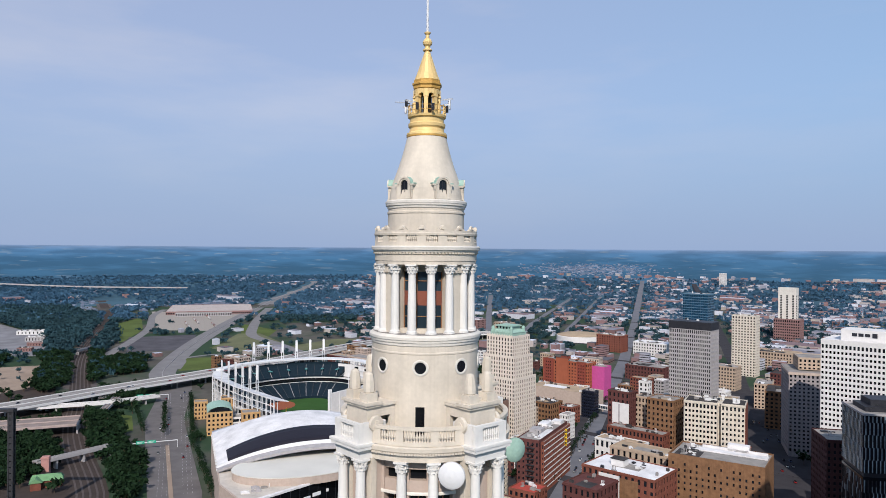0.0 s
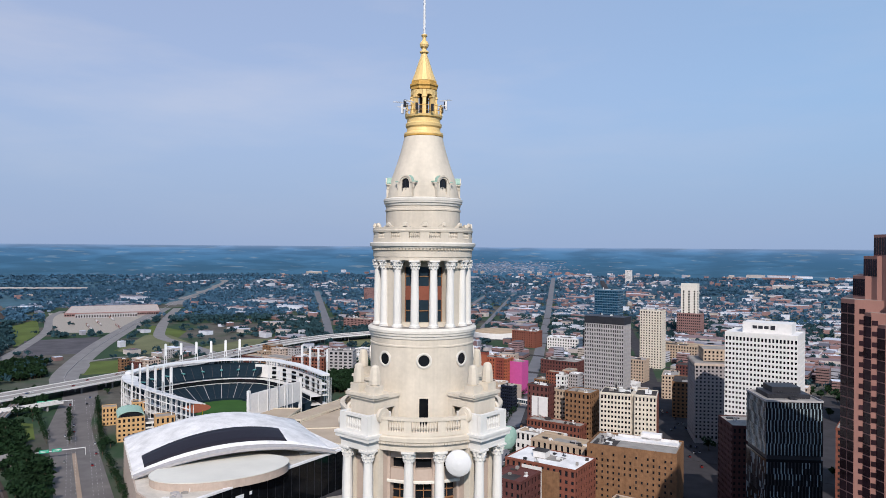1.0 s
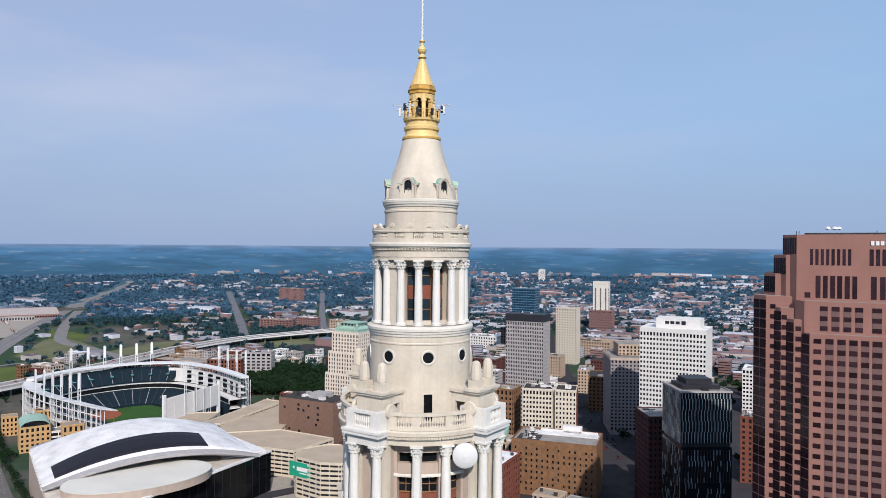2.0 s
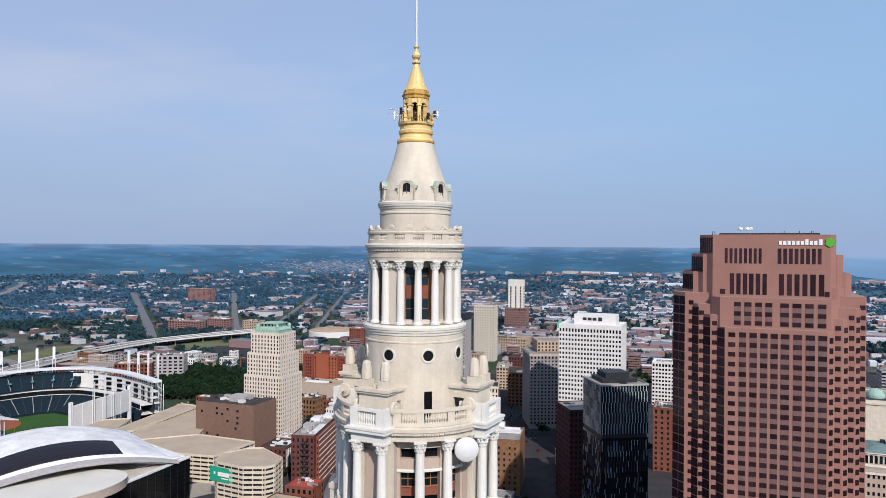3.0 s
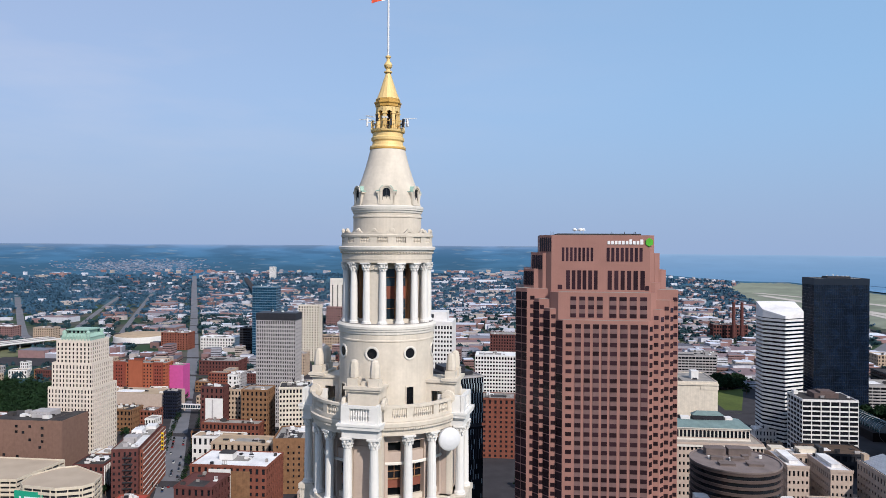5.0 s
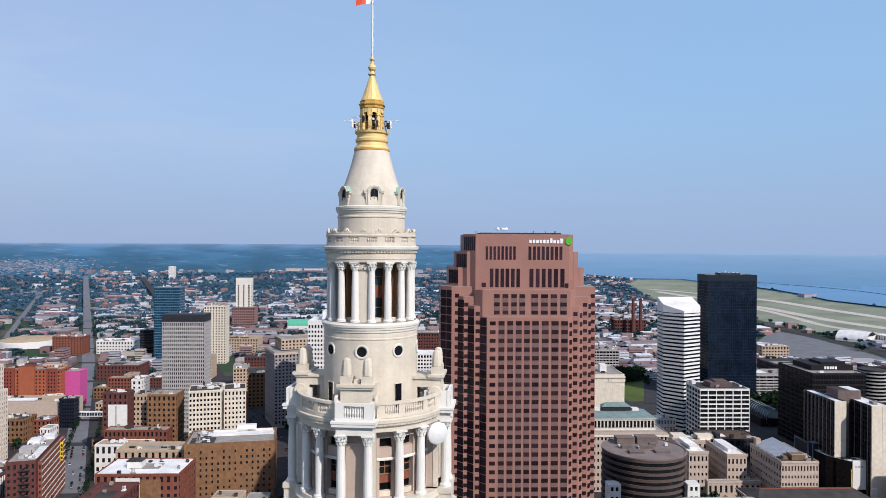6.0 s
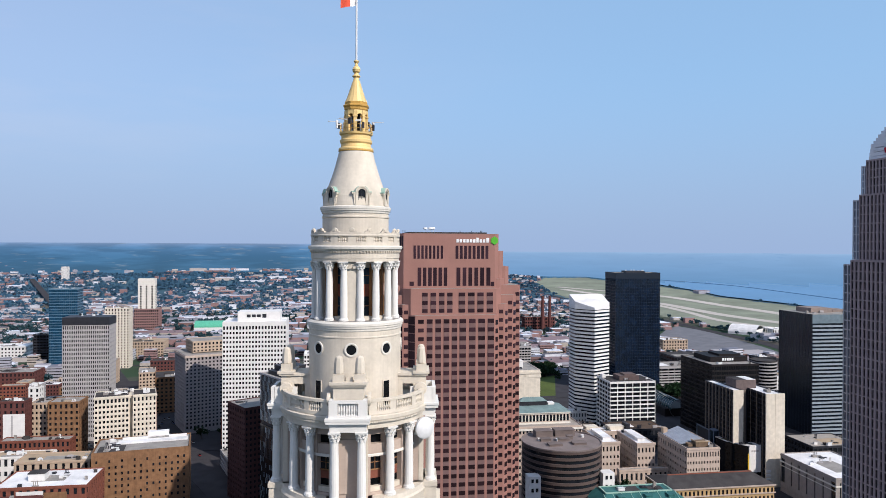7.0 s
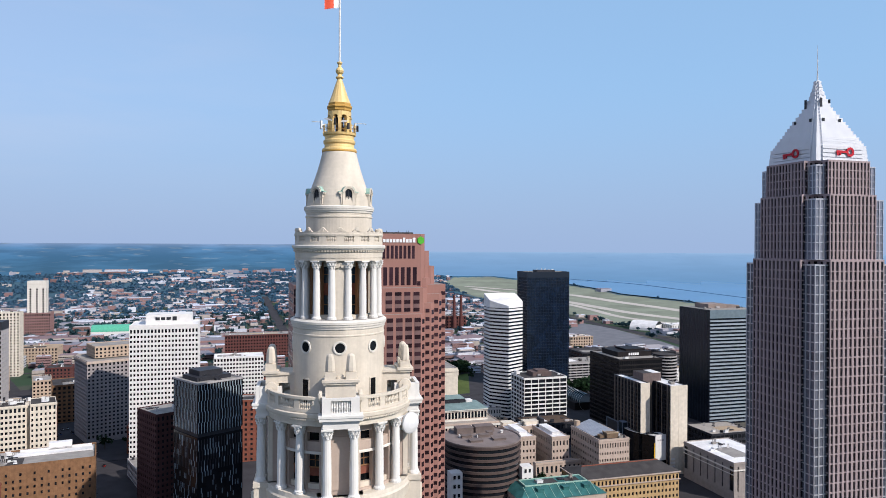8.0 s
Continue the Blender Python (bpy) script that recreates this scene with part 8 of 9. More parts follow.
def mixed_front():
    """Painted and bare sections on the front of the white-roofed block."""
    e = thing("painted_wall", -45, 450, 0, GRID, "white and brown painted sections of a brick front", "painted wall")
    part("panel", boxes((-14, 2, -18.5, -18.05, 4, 35)), WHITEC, e, "white painted section")
    part("panel", boxes((2.2, 16, -18.4, -18.05, 4, 34)), BROWNB, e, "brown brick section")
    panes(e, GLASS, [(x, -18.56, z, 0, 1.7, 2.0) for x in (-11, -7, -3, 0) for z in (12, 18, 24, 30)])
    r = thing("roof_house", -52, 452, 37.3, GRID, "white lift house with a dark flat top on the roof", "roof house")
    part("wall", boxes((-5, 5, -4, 4, 0, 4.6)), WHITEC, r)
    part("cap", boxes((-5.4, 5.4, -4.4, 4.4, 4.6, 5.1)), ROOFD, r)


mixed_front()


def finned_block():
    e = thing("shop_building", -157, 521, 0, -12, "low brick block with a dark roof and white side fins", "shop building")
    block(e, -12, 12, -14, 14, 0, 22, 6, 7, 5, MAROON, pier=0.55, band=0.5, rec=0.5, head=1.5, roof=ROOFD)
    for i in range(10):
        part("side_fin", boxes((12.02, 12.7, -13.6 + i * 2.9, -12.9 + i * 2.9, 3, 21.5)), WHITEC, e)
    part("roof_sheet", boxes((-4, 8, -4, 10, 22.25, 22.6)), ROOFW, e)
    units(e, -11, 11, -13, 13, 22.6, 9, 71)
    r = thing("shop_building", -118, 444, 0, -12, "low brick shop under a painted red roof", "shop building")
    block(r, -11, 11, -10, 10, 0, 14, 5, 5, 3, RED, pier=0.5, band=0.5, rec=0.5, head=1.2, roof=mat("red_painted_roof", (0.42, 0.07, 0.05), 0.8, var=0.2, scale=0.2))
    units(r, -10, 10, -9, 9, 14.3, 6, 15)


finned_block()


def skybridge():
    e = thing("skybridge", -117, 763, 0, GRID, "white covered footbridge across the avenue", "footbridge")
    part("deck", boxes((-19, 19, -2.2, 2.2, 7, 7.8)), WHITEC, e)
    part("roof", boxes((-19.4, 19.4, -2.5, 2.5, 11.4, 11.9)), ROOFW, e)
    part("glazing", boxes((-19, 19, -1.9, 1.9, 7.8, 11.4)), GLASSB, e)
    for i in range(14):
        part("post", boxes((-18.6 + i * 2.85, -18.2 + i * 2.85, -2.2, -1.9, 7.8, 11.4)), WHITEC, e)
    for x in (-16, 16):
        part("support", boxes((x - 0.6, x + 0.6, -1.4, 1.4, 0, 7)), GREYC, e)


skybridge()
w = thing("painted_wall", -76, 612, 0, GRID, "white painted wall panel on the maroon block", "painted wall")
part("panel", boxes((-6, 10.8, -7.6, -7.05, 15, 50)), WHITEC, w)
part("mural_bar", boxes((0.2, 1.6, -7.66, -7.6, 26, 49), (4, 6.2, -7.66, -7.6, 16, 19)), GREYC, w)


def oval_hall():
    e = thing("arena", -296, 1440, 0, GRID, "round white college arena with a grey roof", "arena")
    bm = bmesh.new()
    lathe(bm, [(50, 0), (50, 11), (48, 12.5)], 40)
    part("wall", bm, WHITEC, e)
    part("roof", turned([(49, 12.3), (36, 15.5), (16, 17.5), (0.5, 18)], 40), ROOFT, e)


oval_hall()


def depot():
    e = thing("sorting_depot", -1430, 1590, 0, 40, "huge low postal depot with a pale flat roof and loading bays", "depot")
    block(e, -120, 120, -60, 190, 0, 8.5, 40, 20, 1, DUSTYB, pier=0.3, band=0.5, rec=1.0, head=3, roof=mat("pale_gravel_roof", (0.50, 0.41, 0.37), 0.95, var=0.2, scale=0.03))
    for i in range(10):
        part("roof_ridge", boxes((-112, 112, -50 + i * 24, -47 + i * 24, 8.8, 10.0)), GREYC, e)
    block(e, -90, 60, -120, -96, 0, 9, 24, 4, 1, GREYC, pier=0.5, band=0.5, rec=0.6, head=1, roof=ROOFG)


depot()


def trailers():
    rng = random.Random(3)
    bodies = [mesh_of("box_body", boxes((-1.3, 1.3, -7, 7, 1.1, 4.0)), m) for m in (WHITEC, RED, GREYC)]
    axle = mesh_of("wheels", boxes((-1.2, 1.2, -6, -4.2, 0, 1.1), (-1.2, 1.2, 3.8, 5.2, 0, 1.1)), STEELD)
    for row, (x0, y0, n) in enumerate(((-1195, 1250, 14), (-1240, 1330, 16), (-1290, 1430, 12), (-1150, 1290, 10))):
        for i in range(n):
            e = thing("lorry_trailer", x0 - i * 6.2, y0 + i * 5.6, 0.2, 45, "box trailer parked in the depot yard", "trailer", "trailers in the yard")
            part("box_body", rng.choice(bodies), None, e)
            part("wheels", axle, None, e)


trailers()


def valley_house():
    e = thing("house", -482, 327, 0, 48, "red brick station house with a green metal roof", "house")
    part("wall", boxes((-11, 11, -5, 5, 0, 6), (-11, -3.4, -9.6, -5, 0, 6)), RED, e)
    panes(e, GLASS, [(x, -5.05, 1.4, 0, 1.3, 2.4) for x in (-1, 2, 5, 8)])
    for x0, x1, y0, y1, yr in ((-12, 12, -6, 6, 0),):
        bm = bmesh.new()
        vs = [bm.verts.new(p) for p in ((x0, y0, 6), (x1, y0, 6), (x1, y1, 6), (x0, y1, 6), (x0 + 2, yr, 10), (x1 - 2, yr, 10))]
        for fc in ((0, 1, 5, 4), (2, 3, 4, 5), (0, 4, 3), (1, 2, 5), (0, 3, 2, 1)):
            bm.faces.new([vs[i] for i in fc])
        part("roof", bm, mat("green_metal_roof", (0.16, 0.31, 0.15), 0.6, var=0.2, streak=0.3), e)
    bm = bmesh.new()
    vs = [bm.verts.new(p) for p in ((-12, -10.4, 6), (-2.4, -10.4, 6), (-2.4, 0, 6), (-12, 0, 6), (-7.2, -10.4, 9.6), (-7.2, 0, 9.6))]
    for fc in ((0, 4, 5, 3), (1, 2, 5, 4), (0, 1, 4), (3, 5, 2)):
        bm.faces.new([vs[i] for i in fc])
    part("gable_roof", bm, bpy.data.materials["green_metal_roof"], e)
    t = thing("bridge_tower", -507, 345, 0, 40, "square pink brick pier at the bridge end", "tower")
    part("wall", boxes((-3, 3, -3, 3, 0, 16), (-3.4, 3.4, -3.4, 3.4, 14.5, 15.4)), mat("pink_brick", (0.48, 0.25, 0.22), 0.9), t)
    s = thing("lift_bridge", -424, 255.5, 0, 23, "dark steel lift bridge tower by the valley", "bridge tower")
    part("leg", boxes((-1.9, -0.9, -1.6, -0.6, 0, 80), (0.9, 1.9, -1.6, -0.6, 0, 80), (-1.9, -0.9, 0.6, 1.6, 0, 80), (0.9, 1.9, 0.6, 1.6, 0, 80)), STEELD, s)
    part("cap_beam", boxes((-30, 2.4, -2.2, 2.2, 80, 82)), STEELD, s)
    for z in range(3, 80, 4):
        part("brace", boxes((-1.5, 1.5, -1.3, 1.3, z, z + 3.4)), STEELD, s)


valley_house()


def chimneys():
    for dx in (0, 16):
        e = thing("chimney", 905 + dx, 1230 - dx * 0.3, 0, 0, "tall dark red brick chimney of the power plant", "chimney")
        part("stack", turned([(4.2, 0), (3.6, 40), (3.0, 78), (3.3, 79), (3.0, 80)], 16), MAROON, e)
    building("power_plant", 915, 1262, GRID, 70, 30, 30, 12, 6, 4, MAROON, "dark red brick power plant below the chimneys", "power plant", n_units=2)
    e = thing("hall", 238, 1515, 0, GRID, "white hall with a green arched roof", "hall")
    part("wall", boxes((-38, 38, -20, 20, 0, 14)), WHITEC, e)
    bm = bmesh.new()
    for i in range(12):
        a0, a1 = radians(180 * i / 12), radians(180 * (i + 1) / 12)
        vs = [bm.verts.new((x, 20 * math.cos(a), 14 + 13 * math.sin(a))) for a in (a0, a1) for x in (-38, 38)]
        bm.faces.new((vs[0], vs[2], vs[3], vs[1]))
    part("vault_roof", bm, mat("green_vault", (0.10, 0.42, 0.28), 0.5, var=0.2), e, "green arched roof")
    e = thing("dome_hangar", 1296, 1005, 0, 20, "white domed hangar on the airfield", "hangar")
    bm = bmesh.new()
    for i in range(12):
        a0, a1 = radians(180 * i / 12), radians(180 * (i + 1) / 12)
        vs = [bm.verts.new((28 * math.cos(a), y, 20 * math.sin(a))) for a in (a0, a1) for y in (-30, 30)]
        bm.faces.new((vs[0], vs[2], vs[3], vs[1]))
    part("shell", bm, ROOFW, e)
    part("end_wall", boxes((-22, 22, -29.6, -29, 0, 12)), WHITEC, e)


chimneys()

# ---------------------------------------------------------------- the low town, spread over the plain
ROADS = [(PROSPECT, 19), (EUCLID, 24), (ONTARIO, 46), (MOTOR, 40), (I77, 46), (RAMP, 24), (WALLS1, 28), (WALLS2, 24), (DIAG, 20), (DIAG2, 18), (SUPERIOR, 24), (LAKESIDE, 22), (SHOREWAY, 34), (RAIL, 22), (LOOP, 12), (I77B, 26), (RUNA, 60), (RUNB, 56), (RUNC, 40)]
SEG = np.array([(*a[:2], *b[:2], w / 2) for line, w in ROADS for a, b in zip(line, line[1:])])


def clear_of_roads(x, y, margin):
    ax, ay, bx, by, hw = SEG.T
    dx, dy = bx - ax, by - ay
    t = np.clip(((x - ax) * dx + (y - ay) * dy) / (dx * dx + dy * dy), 0, 1)
    return bool(np.all(np.hypot(ax + t * dx - x, ay + t * dy - y) > hw + margin))


SOLID = []
for ob in scene.objects:
    if ob.parent is None and ob.type == "EMPTY" and ob.get("category") not in (None, "", "viaduct"):
        xs, ys = [], []
        for ch in ob.children:
            if ch.type == "MESH":
                for c in ch.bound_box:
                    p = ob.matrix_basis @ ch.matrix_basis @ Vector(c)
                    xs.append(p.x), ys.append(p.y)
        if xs and max(xs) - min(xs) < 420:
            SOLID.append((min(xs), max(xs), min(ys), max(ys)))
for x0, x1, y0, y1 in ((-600, -320, 510, 780),):
    SOLID.append((x0, x1, y0, y1))
SOL = np.array(SOLID)


def clear_of_things(x, y, r):
    return not bool(np.any((x > SOL[:, 0] - r) & (x < SOL[:, 1] + r) & (y > SOL[:, 2] - r) & (y < SOL[:, 3] + r)))


WOODS = [[(540, 752), (596, 752), (641, 827), (593, 833)], [(915, 880), (1030, 945), (1045, 925), (925, 850)], [(-560, 330), (-520, 335), (-505, 300), (-480, 270), (-520, 250), (-580, 290)],
         [(-440, 800), (-330, 740), (-235, 700), (-235, 780), (-260, 880), (-330, 960), (-420, 1000)],
         [(-663, 507), (-599, 509), (-517, 433), (-471, 415), (-381, 335), (-395, 322), (-420, 334), (-478, 383), (-542, 412)],
         [(-640, 400), (-570, 408), (-520, 370), (-497, 323), (-530, 300), (-640, 330)], [(-703, 564), (-703, 641), (-661, 597), (-678, 564)],
         [(-1125, 790), (-1091, 846), (-839, 632), (-800, 570), (-860, 592), (-1014, 735)], [(-1054, 839), (-1254, 1044), (-1447, 1250), (-1330, 1160), (-1169, 985), (-1000, 850), (-859, 723), (-800, 640), (-837, 658)],
         [(-960, 815), (-930, 860), (-812, 746), (-831, 701)], [(-2092, 1407), (-1885, 1528), (-1600, 1340), (-1330, 1085), (-1125, 870), (-1180, 860), (-1360, 1000), (-1500, 960), (-1900, 1150)],
         [(640, 560), (690, 600), (730, 720), (690, 750), (640, 640)], [(740, 730), (800, 790), (900, 980), (860, 1000), (760, 840)],
         [(-1150, 780), (-1060, 690), (-960, 540), (-1100, 480), (-1500, 700), (-1400, 830), (-1230, 795)]]
LAWNS = [pts for name, pts, material, label, cat in PLOTS[2:17]] + [field]



def place_kind(x, y):
    """What stands on a spot: water, lawn, wood or town."""
    dx, dy = x - EYE0.x, y - EYE0.y
    a, r = math.degrees(math.atan2(dx, dy)), math.hypot(dx, dy)
    if a > 25 and r > shore(a) - 25:
        return "water"
    if any(in_poly(x, y, p) for p in LAWNS):
        return "lawn"
    if any(in_poly(x, y, p) for p in WOODS):
        return "wood"
    return "town"


def island_material(name, stops, rough=0.85):
    """One coat for many small houses; each piece takes its own colour."""
    m = bpy.data.materials.new(name)
    m.use_nodes = True
    n, l = m.node_tree.nodes, m.node_tree.links
    geo, ramp, tex, mix = n.new("ShaderNodeNewGeometry"), n.new("ShaderNodeValToRGB"), n.new("ShaderNodeTexNoise"), n.new("ShaderNodeMix")
    ramp.color_ramp.interpolation = "CONSTANT"
    for i, c in enumerate(stops):
        e = ramp.color_ramp.elements[i] if i < 2 else ramp.color_ramp.elements.new(i / len(stops))
        # haze painted in: red cut and blue raised in every house colour
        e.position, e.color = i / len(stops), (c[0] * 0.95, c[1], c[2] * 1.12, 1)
    l.new(geo.outputs["Random Per Island"], ramp.inputs["Fac"])
    tex.inputs["Scale"].default_value, tex.inputs["Detail"].default_value = 0.2, 4
    l.new(geo.outputs["Position"], tex.inputs["Vector"])
    mix.data_type, mix.blend_type = "RGBA", "MULTIPLY"
    mix.inputs["Factor"].default_value = 0.45
    l.new(ramp.outputs["Color"], mix.inputs["A"])
    l.new(tex.outputs["Fac"], mix.inputs["B"])
    l.new(mix.outputs["Result"], n["Principled BSDF"].inputs["Base Color"])
    n["Principled BSDF"].inputs["Roughness"].default_value = rough
    return m


HWALL = island_material("house_walls", [(0.30, 0.17, 0.15), (0.60, 0.58, 0.57), (0.22, 0.12, 0.10), (0.46, 0.38, 0.30), (0.70, 0.69, 0.68), (0.34, 0.19, 0.16), (0.36, 0.34, 0.35), (0.52, 0.44, 0.37), (0.30, 0.17, 0.15)])
HROOF = island_material("house_roofs", [(0.24, 0.22, 0.23), (0.70, 0.70, 0.71), (0.11, 0.10, 0.11), (0.40, 0.35, 0.32), (0.55, 0.54, 0.55), (0.26, 0.17, 0.16), (0.18, 0.18, 0.20), (0.78, 0.78, 0.79), (0.36, 0.33, 0.33), (0.24, 0.15, 0.14)])
# blue-grey of distance haze put into the farthest walls
FARWALL = island_material("hazed_house_walls", [(0.16, 0.20, 0.25), (0.24, 0.28, 0.33), (0.17, 0.19, 0.24), (0.20, 0.23, 0.28), (0.34, 0.38, 0.43), (0.19, 0.20, 0.24)])
HWIN = glass("house_windows", (0.02, 0.022, 0.025), 0.2)

rng = random.Random(77)
mesh_v, mesh_f, mesh_m = [], [], []


def put_box(x, y, z0, z1, w, d, yaw, slot, top=True, sides=True):
    c, s = math.cos(radians(yaw)), math.sin(radians(yaw))
    base = len(mesh_v)
    for z in (z0, z1):
        for a, b in ((-1, -1), (1, -1), (1, 1), (-1, 1)):
            mesh_v.append((x + c * a * w / 2 - s * b * d / 2, y + s * a * w / 2 + c * b * d / 2, z))
    if sides:
        for i in range(4):
            j = (i + 1) % 4
            mesh_f.append((base + i, base + j, base + 4 + j, base + 4 + i)), mesh_m.append(slot)
    if top:
        mesh_f.append((base + 4, base + 5, base + 6, base + 7)), mesh_m.append(slot)


near_count = 0
WALLKINDS = [(RED, "red brick"), (BROWNB, "brown brick"), (TANB, "tan brick"), (WHITEC, "white painted"), (GREYC, "grey concrete"), (MAROON, "dark red brick"), (BEIGE, "beige stone")]
ROOFKINDS = [ROOFG, ROOFW, ROOFD, ROOFT, ROOFG, ROOFW]
v = 330.0
while v < 3600:
    step = 29 if v < 1500 else 33 if v < 2400 else 44
    u = -2600.0
    while u < 1500:
        u += step * rng.uniform(0.8, 1.5)
        yaw = GRID if rng.random() < 0.8 else -6
        c, s = math.cos(radians(GRID)), math.sin(radians(GRID))
        x, y = u * c - v * s * 1.0 + rng.uniform(-8, 8), u * s + v * c + rng.uniform(-9, 9)
        dx, dy = x - EYE0.x, y - EYE0.y
        r, a = math.hypot(dx, dy), math.degrees(math.atan2(dx, dy))
        if r > 3650 or r < 420 or not -62 < a < 72 or (a > 12 and r < 1000):
            continue
        dens = 1.0 if r < 1500 else 0.85 if r < 2400 else 0.6
        if a < -30:
            dens *= 0.35
        if a < -10 and r > 1350:
            dens *= 0.5
        if noise.noise((x * 0.0022, y * 0.0022, 3.0)) > (0.08 if a < -12 else 0.3) and r > 900:
            dens *= 0.25
        if rng.random() > dens or place_kind(x, y) != "town":
            continue
        w, d = rng.uniform(9, 30), rng.uniform(9, 22)
        if r > 1000 and rng.random() < 0.16:
            w, d = rng.uniform(40, 95), rng.uniform(24, 55)
        if not clear_of_roads(x, y, max(w, d) * 0.55) or not clear_of_things(x, y, max(w, d) * 0.5):
            continue
        h = rng.choice((6, 7, 8, 9, 11, 13)) * (1.0 if r > 1300 or rng.random() < 0.6 else 1.9)
        if r < 1300 and near_count < 240:
            near_count += 1
            wall, word = rng.choice(WALLKINDS)
            roof = rng.choice(ROOFKINDS)
            nf = max(2, int(h / 3.8))
            building("town_building", x, y, yaw, w, d, h, max(3, int(w / 3.5)), max(3, int(d / 3.5)), nf, wall, f"low {word} town building with a flat roof", "town building", "low buildings of the town",
                     n_units=1 + near_count % 2, seed=near_count, pier=rng.choice((0.45, 0.6, 0.55)), band=0.52, rec=0.45, head=0.8, roof=roof)
        else:
            z = rise(x, y)
            put_box(x, y, z - 6 if z else 0, z + h, w, d, yaw, 0, top=False)
            put_box(x, y, z + h - 0.2, z + h + 0.3, w * 0.98, d * 0.98, yaw, 1)
            if r < 1300:
                for k in range(max(1, int(h / 4))):
                    put_box(x, y, z + 1.7 + k * 3.9, z + 2.8 + k * 3.9, w * 1.004, d * 1.006, yaw, 2, top=False)
            if rng.random() < 0.4:
                put_box(x + rng.uniform(-0.2, 0.2) * w, y + rng.uniform(-0.2, 0.2) * d, z + h, z + h + 2.2, w * 0.18, d * 0.25, yaw, 0)
    v += step * 1.05
FARV = len(mesh_v)
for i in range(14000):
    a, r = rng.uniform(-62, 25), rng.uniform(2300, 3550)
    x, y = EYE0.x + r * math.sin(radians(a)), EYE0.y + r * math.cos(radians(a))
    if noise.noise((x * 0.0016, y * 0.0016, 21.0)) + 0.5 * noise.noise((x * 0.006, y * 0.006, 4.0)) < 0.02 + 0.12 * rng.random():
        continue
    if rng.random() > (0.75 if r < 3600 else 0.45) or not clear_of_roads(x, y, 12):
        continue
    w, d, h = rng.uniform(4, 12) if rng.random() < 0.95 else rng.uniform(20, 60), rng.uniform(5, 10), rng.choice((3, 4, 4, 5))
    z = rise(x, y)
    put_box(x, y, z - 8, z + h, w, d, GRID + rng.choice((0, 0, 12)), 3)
for i in range(26):            # pale sheds beyond the depot
    x, y = rng.uniform(-1850, -1200), rng.uniform(1920, 2420)
    if clear_of_roads(x, y, 40):
        put_box(x, y, 0, rng.uniform(8, 13), rng.uniform(40, 110), rng.uniform(20, 45), GRID, 1)
for i in range(900):           # the pale far quarter on the heights, in haze-painted walls
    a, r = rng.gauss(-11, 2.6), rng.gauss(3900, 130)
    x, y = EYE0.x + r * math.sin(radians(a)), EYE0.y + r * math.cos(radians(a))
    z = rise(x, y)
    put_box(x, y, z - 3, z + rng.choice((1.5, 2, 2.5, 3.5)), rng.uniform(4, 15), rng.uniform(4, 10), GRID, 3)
me = bpy.data.meshes.new("far_town")
me.from_pydata(mesh_v, [], mesh_f)
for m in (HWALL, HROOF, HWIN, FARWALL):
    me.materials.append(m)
me.polygons.foreach_set("material_index", mesh_m)
tagged(new("far_town", me), "many low brick, white and tan houses with flat roofs, tinted blue as haze", "town", kind="stuff")

# ---------------------------------------------------------------- trees
nrng = np.random.default_rng(5)


def crown_cloud(count, lobes=6):
    """Triangles of leaf clumps of one crown of unit size, gathered in lobes, with gaps between."""
    cen = nrng.normal(size=(lobes, 3)) * (0.42, 0.42, 0.30)
    pick = cen[nrng.integers(0, lobes, count)]
    d = nrng.normal(size=(count, 3))
    d /= np.linalg.norm(d, axis=1)[:, None]
    pos = pick + d * nrng.uniform(0.25, 0.52, (count, 1))
    pos[:, 2] = pos[:, 2] * 0.85
    t = nrng.normal(size=(count, 3, 3))
    t = t - t.mean(1, keepdims=True)
    t /= np.linalg.norm(t, axis=2, keepdims=True) + 1e-6
    return pos, t


CROWNS = {n: [crown_cloud(n) for _ in range(10)] for n in (90, 42, 26)}


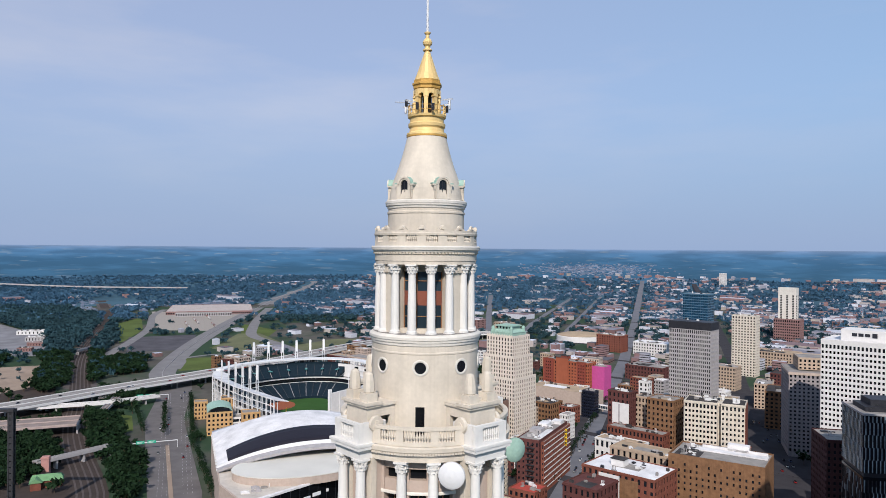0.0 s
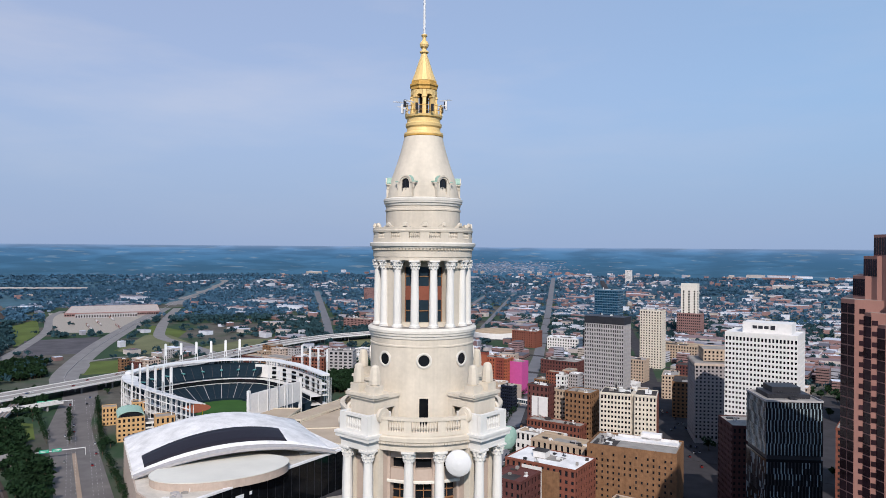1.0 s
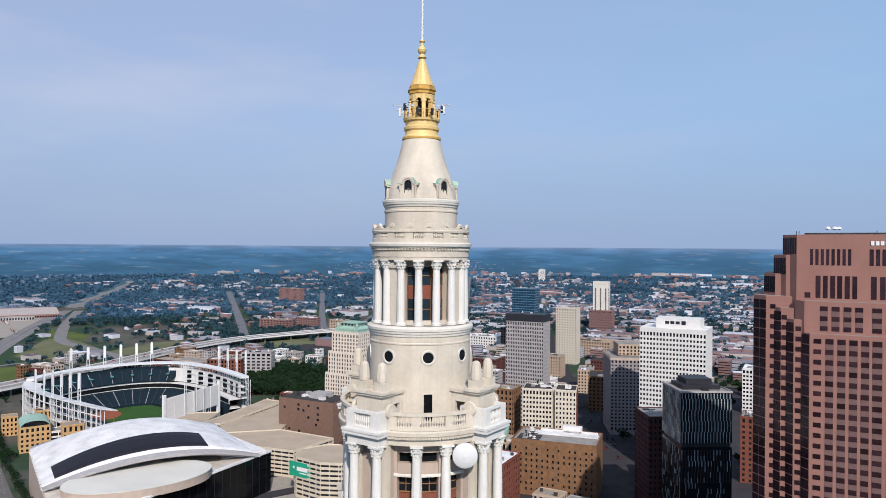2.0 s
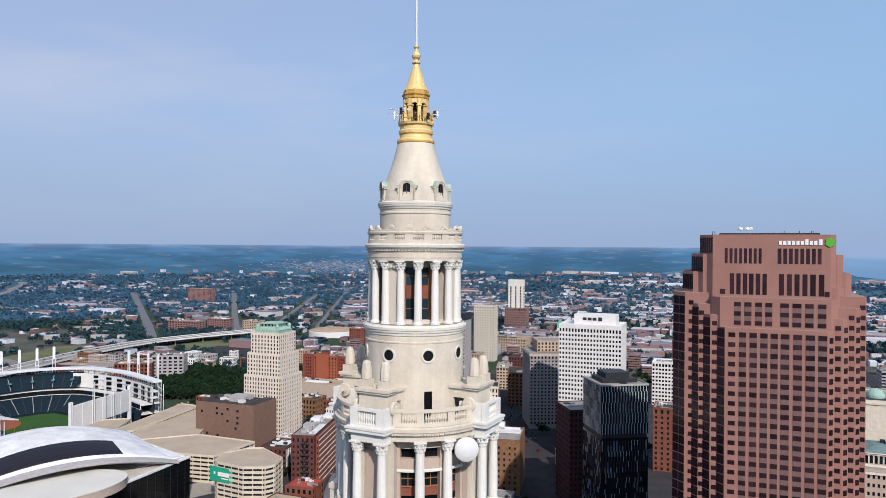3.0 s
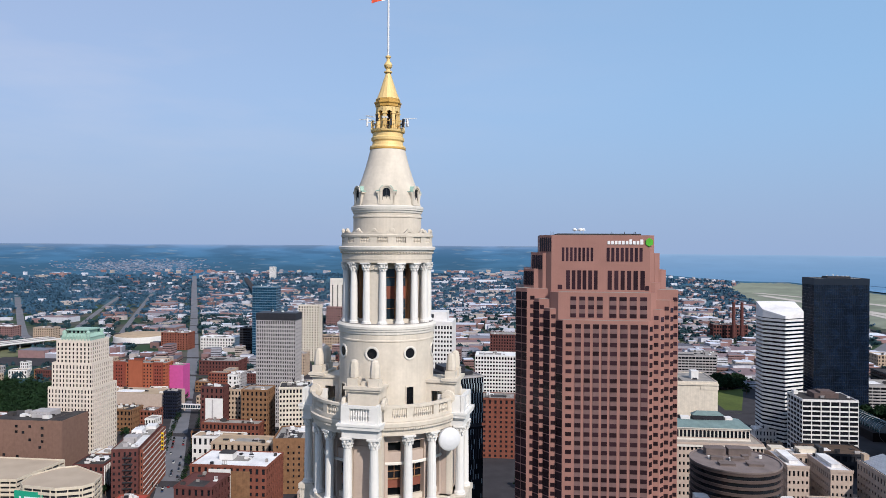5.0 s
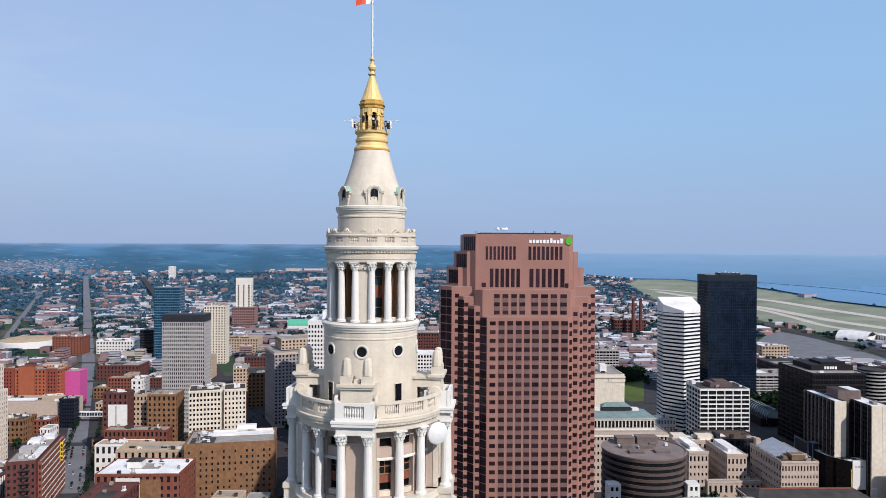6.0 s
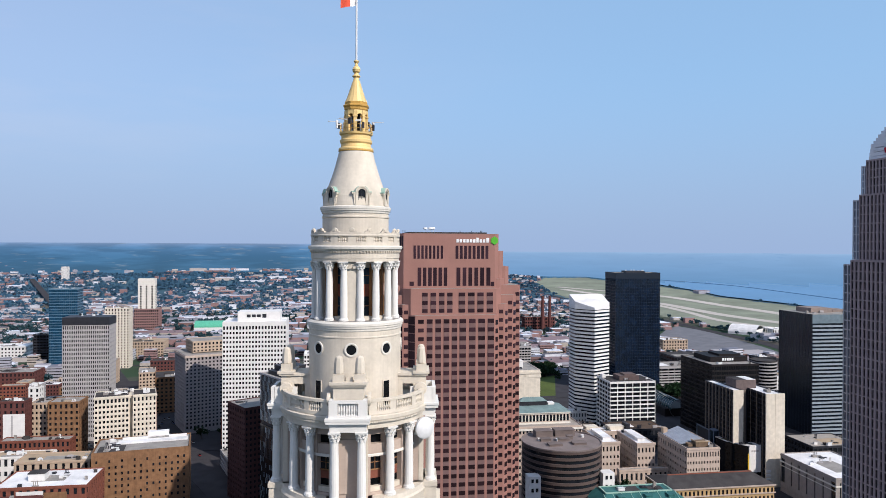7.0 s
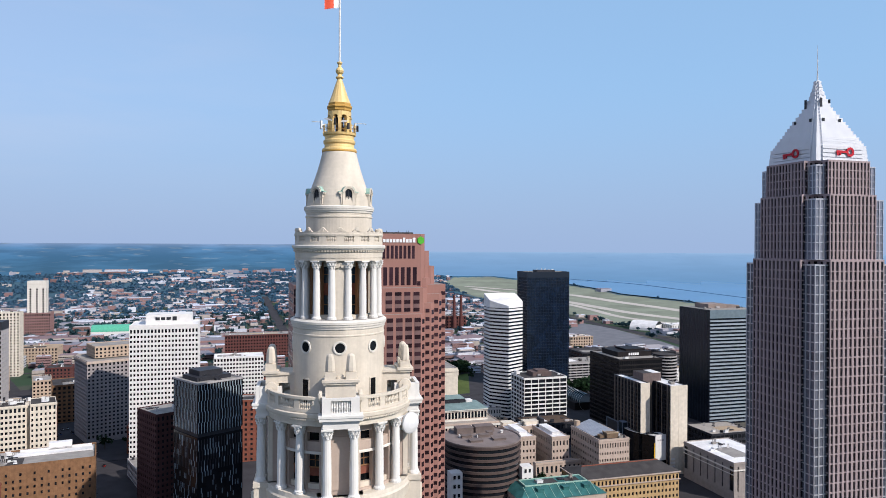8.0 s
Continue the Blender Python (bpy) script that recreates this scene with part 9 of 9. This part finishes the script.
def tree_mesh(name, spots, count, leaf, material, label, trunks):
    """spots: x, y, z, radius, height."""
    V, F = [], []
    base = 0
    for k, (x, y, z, r, h) in enumerate(spots):
        pos, t = CROWNS[count][k % 10]
        a = nrng.uniform(0, 2 * math.pi)
        R = np.array([[math.cos(a), -math.sin(a), 0], [math.sin(a), math.cos(a), 0], [0, 0, 1]])
        p = (pos @ R.T) * (r, r, h * 0.42) + (x, y, z + h * 0.6)
        tri = p[:, None, :] + (t @ R.T) * leaf * r * nrng.uniform(0.7, 1.3, (len(p), 1, 1))
        V.append(tri.reshape(-1, 3))
    V = np.concatenate(V)
    n = len(V)
    me = bpy.data.meshes.new(name)
    me.vertices.add(n)
    me.vertices.foreach_set("co", V.ravel())
    me.loops.add(n)
    me.loops.foreach_set("vertex_index", np.arange(n))
    me.polygons.add(n // 3)
    me.polygons.foreach_set("loop_start", np.arange(0, n, 3))
    me.polygons.foreach_set("loop_total", np.full(n // 3, 3))
    me.update()
    me.materials.append(material)
    tagged(new(name, me), label, "trees", kind="stuff")
    if trunks:
        bm = bmesh.new()
        for x, y, z, r, h in spots:
            lo = [bm.verts.new((x + 0.35 * dx, y + 0.35 * dy, z)) for dx, dy in ((-1, -1), (1, -1), (1, 1), (-1, 1))]
            hi = [bm.verts.new((x + 0.15 * dx, y + 0.15 * dy, z + h * 0.6)) for dx, dy in ((-1, -1), (1, -1), (1, 1), (-1, 1))]
            for i in range(4):
                bm.faces.new((lo[i], lo[(i + 1) % 4], hi[(i + 1) % 4], hi[i]))
            for ang in (0.4, 2.5, 4.6):
                tip = bm.verts.new((x + r * 0.5 * math.cos(ang), y + r * 0.5 * math.sin(ang), z + h * 0.72))
                bm.faces.new((hi[0], hi[2], tip))
        tagged(part("tree_trunks", bm, BARK), "brown trunks and limbs of the trees", "trees", kind="stuff")


near, middle, far = [], [], []
for i in range(60000):
    a, r = rng.uniform(-64, 66), math.sqrt(rng.uniform(300 ** 2, 3500 ** 2))
    x, y = EYE0.x + r * math.sin(radians(a)), EYE0.y + r * math.cos(radians(a))
    kind = place_kind(x, y)
    if kind in ("water",) or not clear_of_roads(x, y, 3) or not clear_of_things(x, y, 2):
        continue
    n = noise.noise((x * 0.0025, y * 0.0025, 9.0))
    p = 0.95 if kind == "wood" else (0.0 if x > 0 else 0.015) if kind == "lawn" else (0.12 if r < 1000 else 0.36 if r < 1500 else 0.75 if r < 2200 else 0.85)
    if kind == "town" and a < -46:
        p = max(p, 0.5)
    elif kind == "town" and a < -28 and r < 1900:
        p = 0.2
    if kind == "town":
        p *= 0.4 + 1.2 * smooth(-0.15, 0.25, n)
        if a > -14:
            p *= 0.75
        if a > 20 and r < 1000:
            p *= 0.35
    if rng.random() > p:
        continue
    s = rng.uniform(0.7, 1.25)
    spot = (x, y, rise(x, y), 4.6 * s * (1 if r < 1400 else 1.55 if a < -10 else 1.3), 11 * s)
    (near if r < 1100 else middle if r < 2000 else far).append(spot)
for poly in WOODS:
    xs, ys = [p[0] for p in poly], [p[1] for p in poly]
    area = abs(sum(x0 * y1 - x1 * y0 for (x0, y0), (x1, y1) in zip(poly, poly[1:] + poly[:1]))) / 2
    n = int(area / 38 * (max(xs) - min(xs)) * (max(ys) - min(ys)) / area)
    for i in range(n):
        x, y = rng.uniform(min(xs), max(xs)), rng.uniform(min(ys), max(ys))
        if in_poly(x, y, poly) and place_kind(x, y) == "wood" and clear_of_roads(x, y, 1) and clear_of_things(x, y, 0.5):
            s = rng.uniform(0.7, 1.3)
            r = math.hypot(x, y)
            if r < 1350:
                near.append((x, y, 0, 5.0 * s, 11 * s))
            elif i % 2 == 0:
                middle.append((x, y, 0, 6.6 * s, 13 * s))
tree_mesh("near_trees", near, 90, 0.34, LEAF, "dense dark green broadleaf trees in the valley and parks", True)
tree_mesh("middle_trees", middle, 42, 0.46, LEAFM, "trees between the houses, their foliage tinted blue as haze", False)
tree_mesh("far_woods", far, 26, 0.55, LEAFB, "far woods and street trees with haze blue painted into the leaves", False)


# street trees, each a thing
def street_tree():
    e = thing("street_tree", 0, 0, -500, 0, "young green street tree by the kerb", "tree", "street trees")
    pos, t = crown_cloud(150, 8)
    V = (pos * (3.4, 3.4, 3.6) + (0, 0, 6.4))[:, None, :] + t * 0.55
    me = bpy.data.meshes.new("crown")
    me.from_pydata([tuple(p) for p in V.reshape(-1, 3)], [], [(3 * i, 3 * i + 1, 3 * i + 2) for i in range(150)])
    me.materials.append(LEAF)
    part("crown", me, None, e)
    bm = bmesh.new()
    lathe(bm, [(0.22, 0), (0.16, 2.5), (0.08, 6)], 7)
    for ang in (20, 140, 260):
        lathe(bm, [(0.07, 0), (0.03, 3)], 5, m=pose(0, 0, 3.2, 0, 35, ang))
    part("trunk", bm, BARK, e)
    return e


spots = []
for i in range(34):
    t = i / 34
    spots.append((-447 - 169 * t, 452 + 179 * t))
for i in range(18):
    t = i / 18
    spots.append((-345 - 92 * t, 361 + 84 * t))
for i in range(16):
    t = i / 16
    spots.append((-512 - 101 * t, 481 + 104 * t))
for i in range(9):
    t = i / 9
    spots.append((-533 - 80 * t, 474 + 67 * t))
for i in range(22):
    spots.append((-113 - i * 0.9, 500 + i * 17))
    spots.append((-90 - i * 0.9, 505 + i * 17))
for i in range(18):
    spots.append((rng.uniform(300, 440), rng.uniform(290, 345)))
for i in range(14):
    spots.append((rng.uniform(346, 372), rng.uniform(338, 346)))
for i in range(12):
    spots.append((rng.uniform(318, 350), rng.uniform(312, 346)))
first = street_tree()
ok = spots
for x, y in ok[1:]:
    k = rng.uniform(0.8, 1.35)
    c = copy_thing(first, pose(x, y, 0, 0, 0, rng.uniform(0, 360)))
    c.scale = (k, k, k)
first.matrix_basis = pose(ok[0][0], ok[0][1], 0)
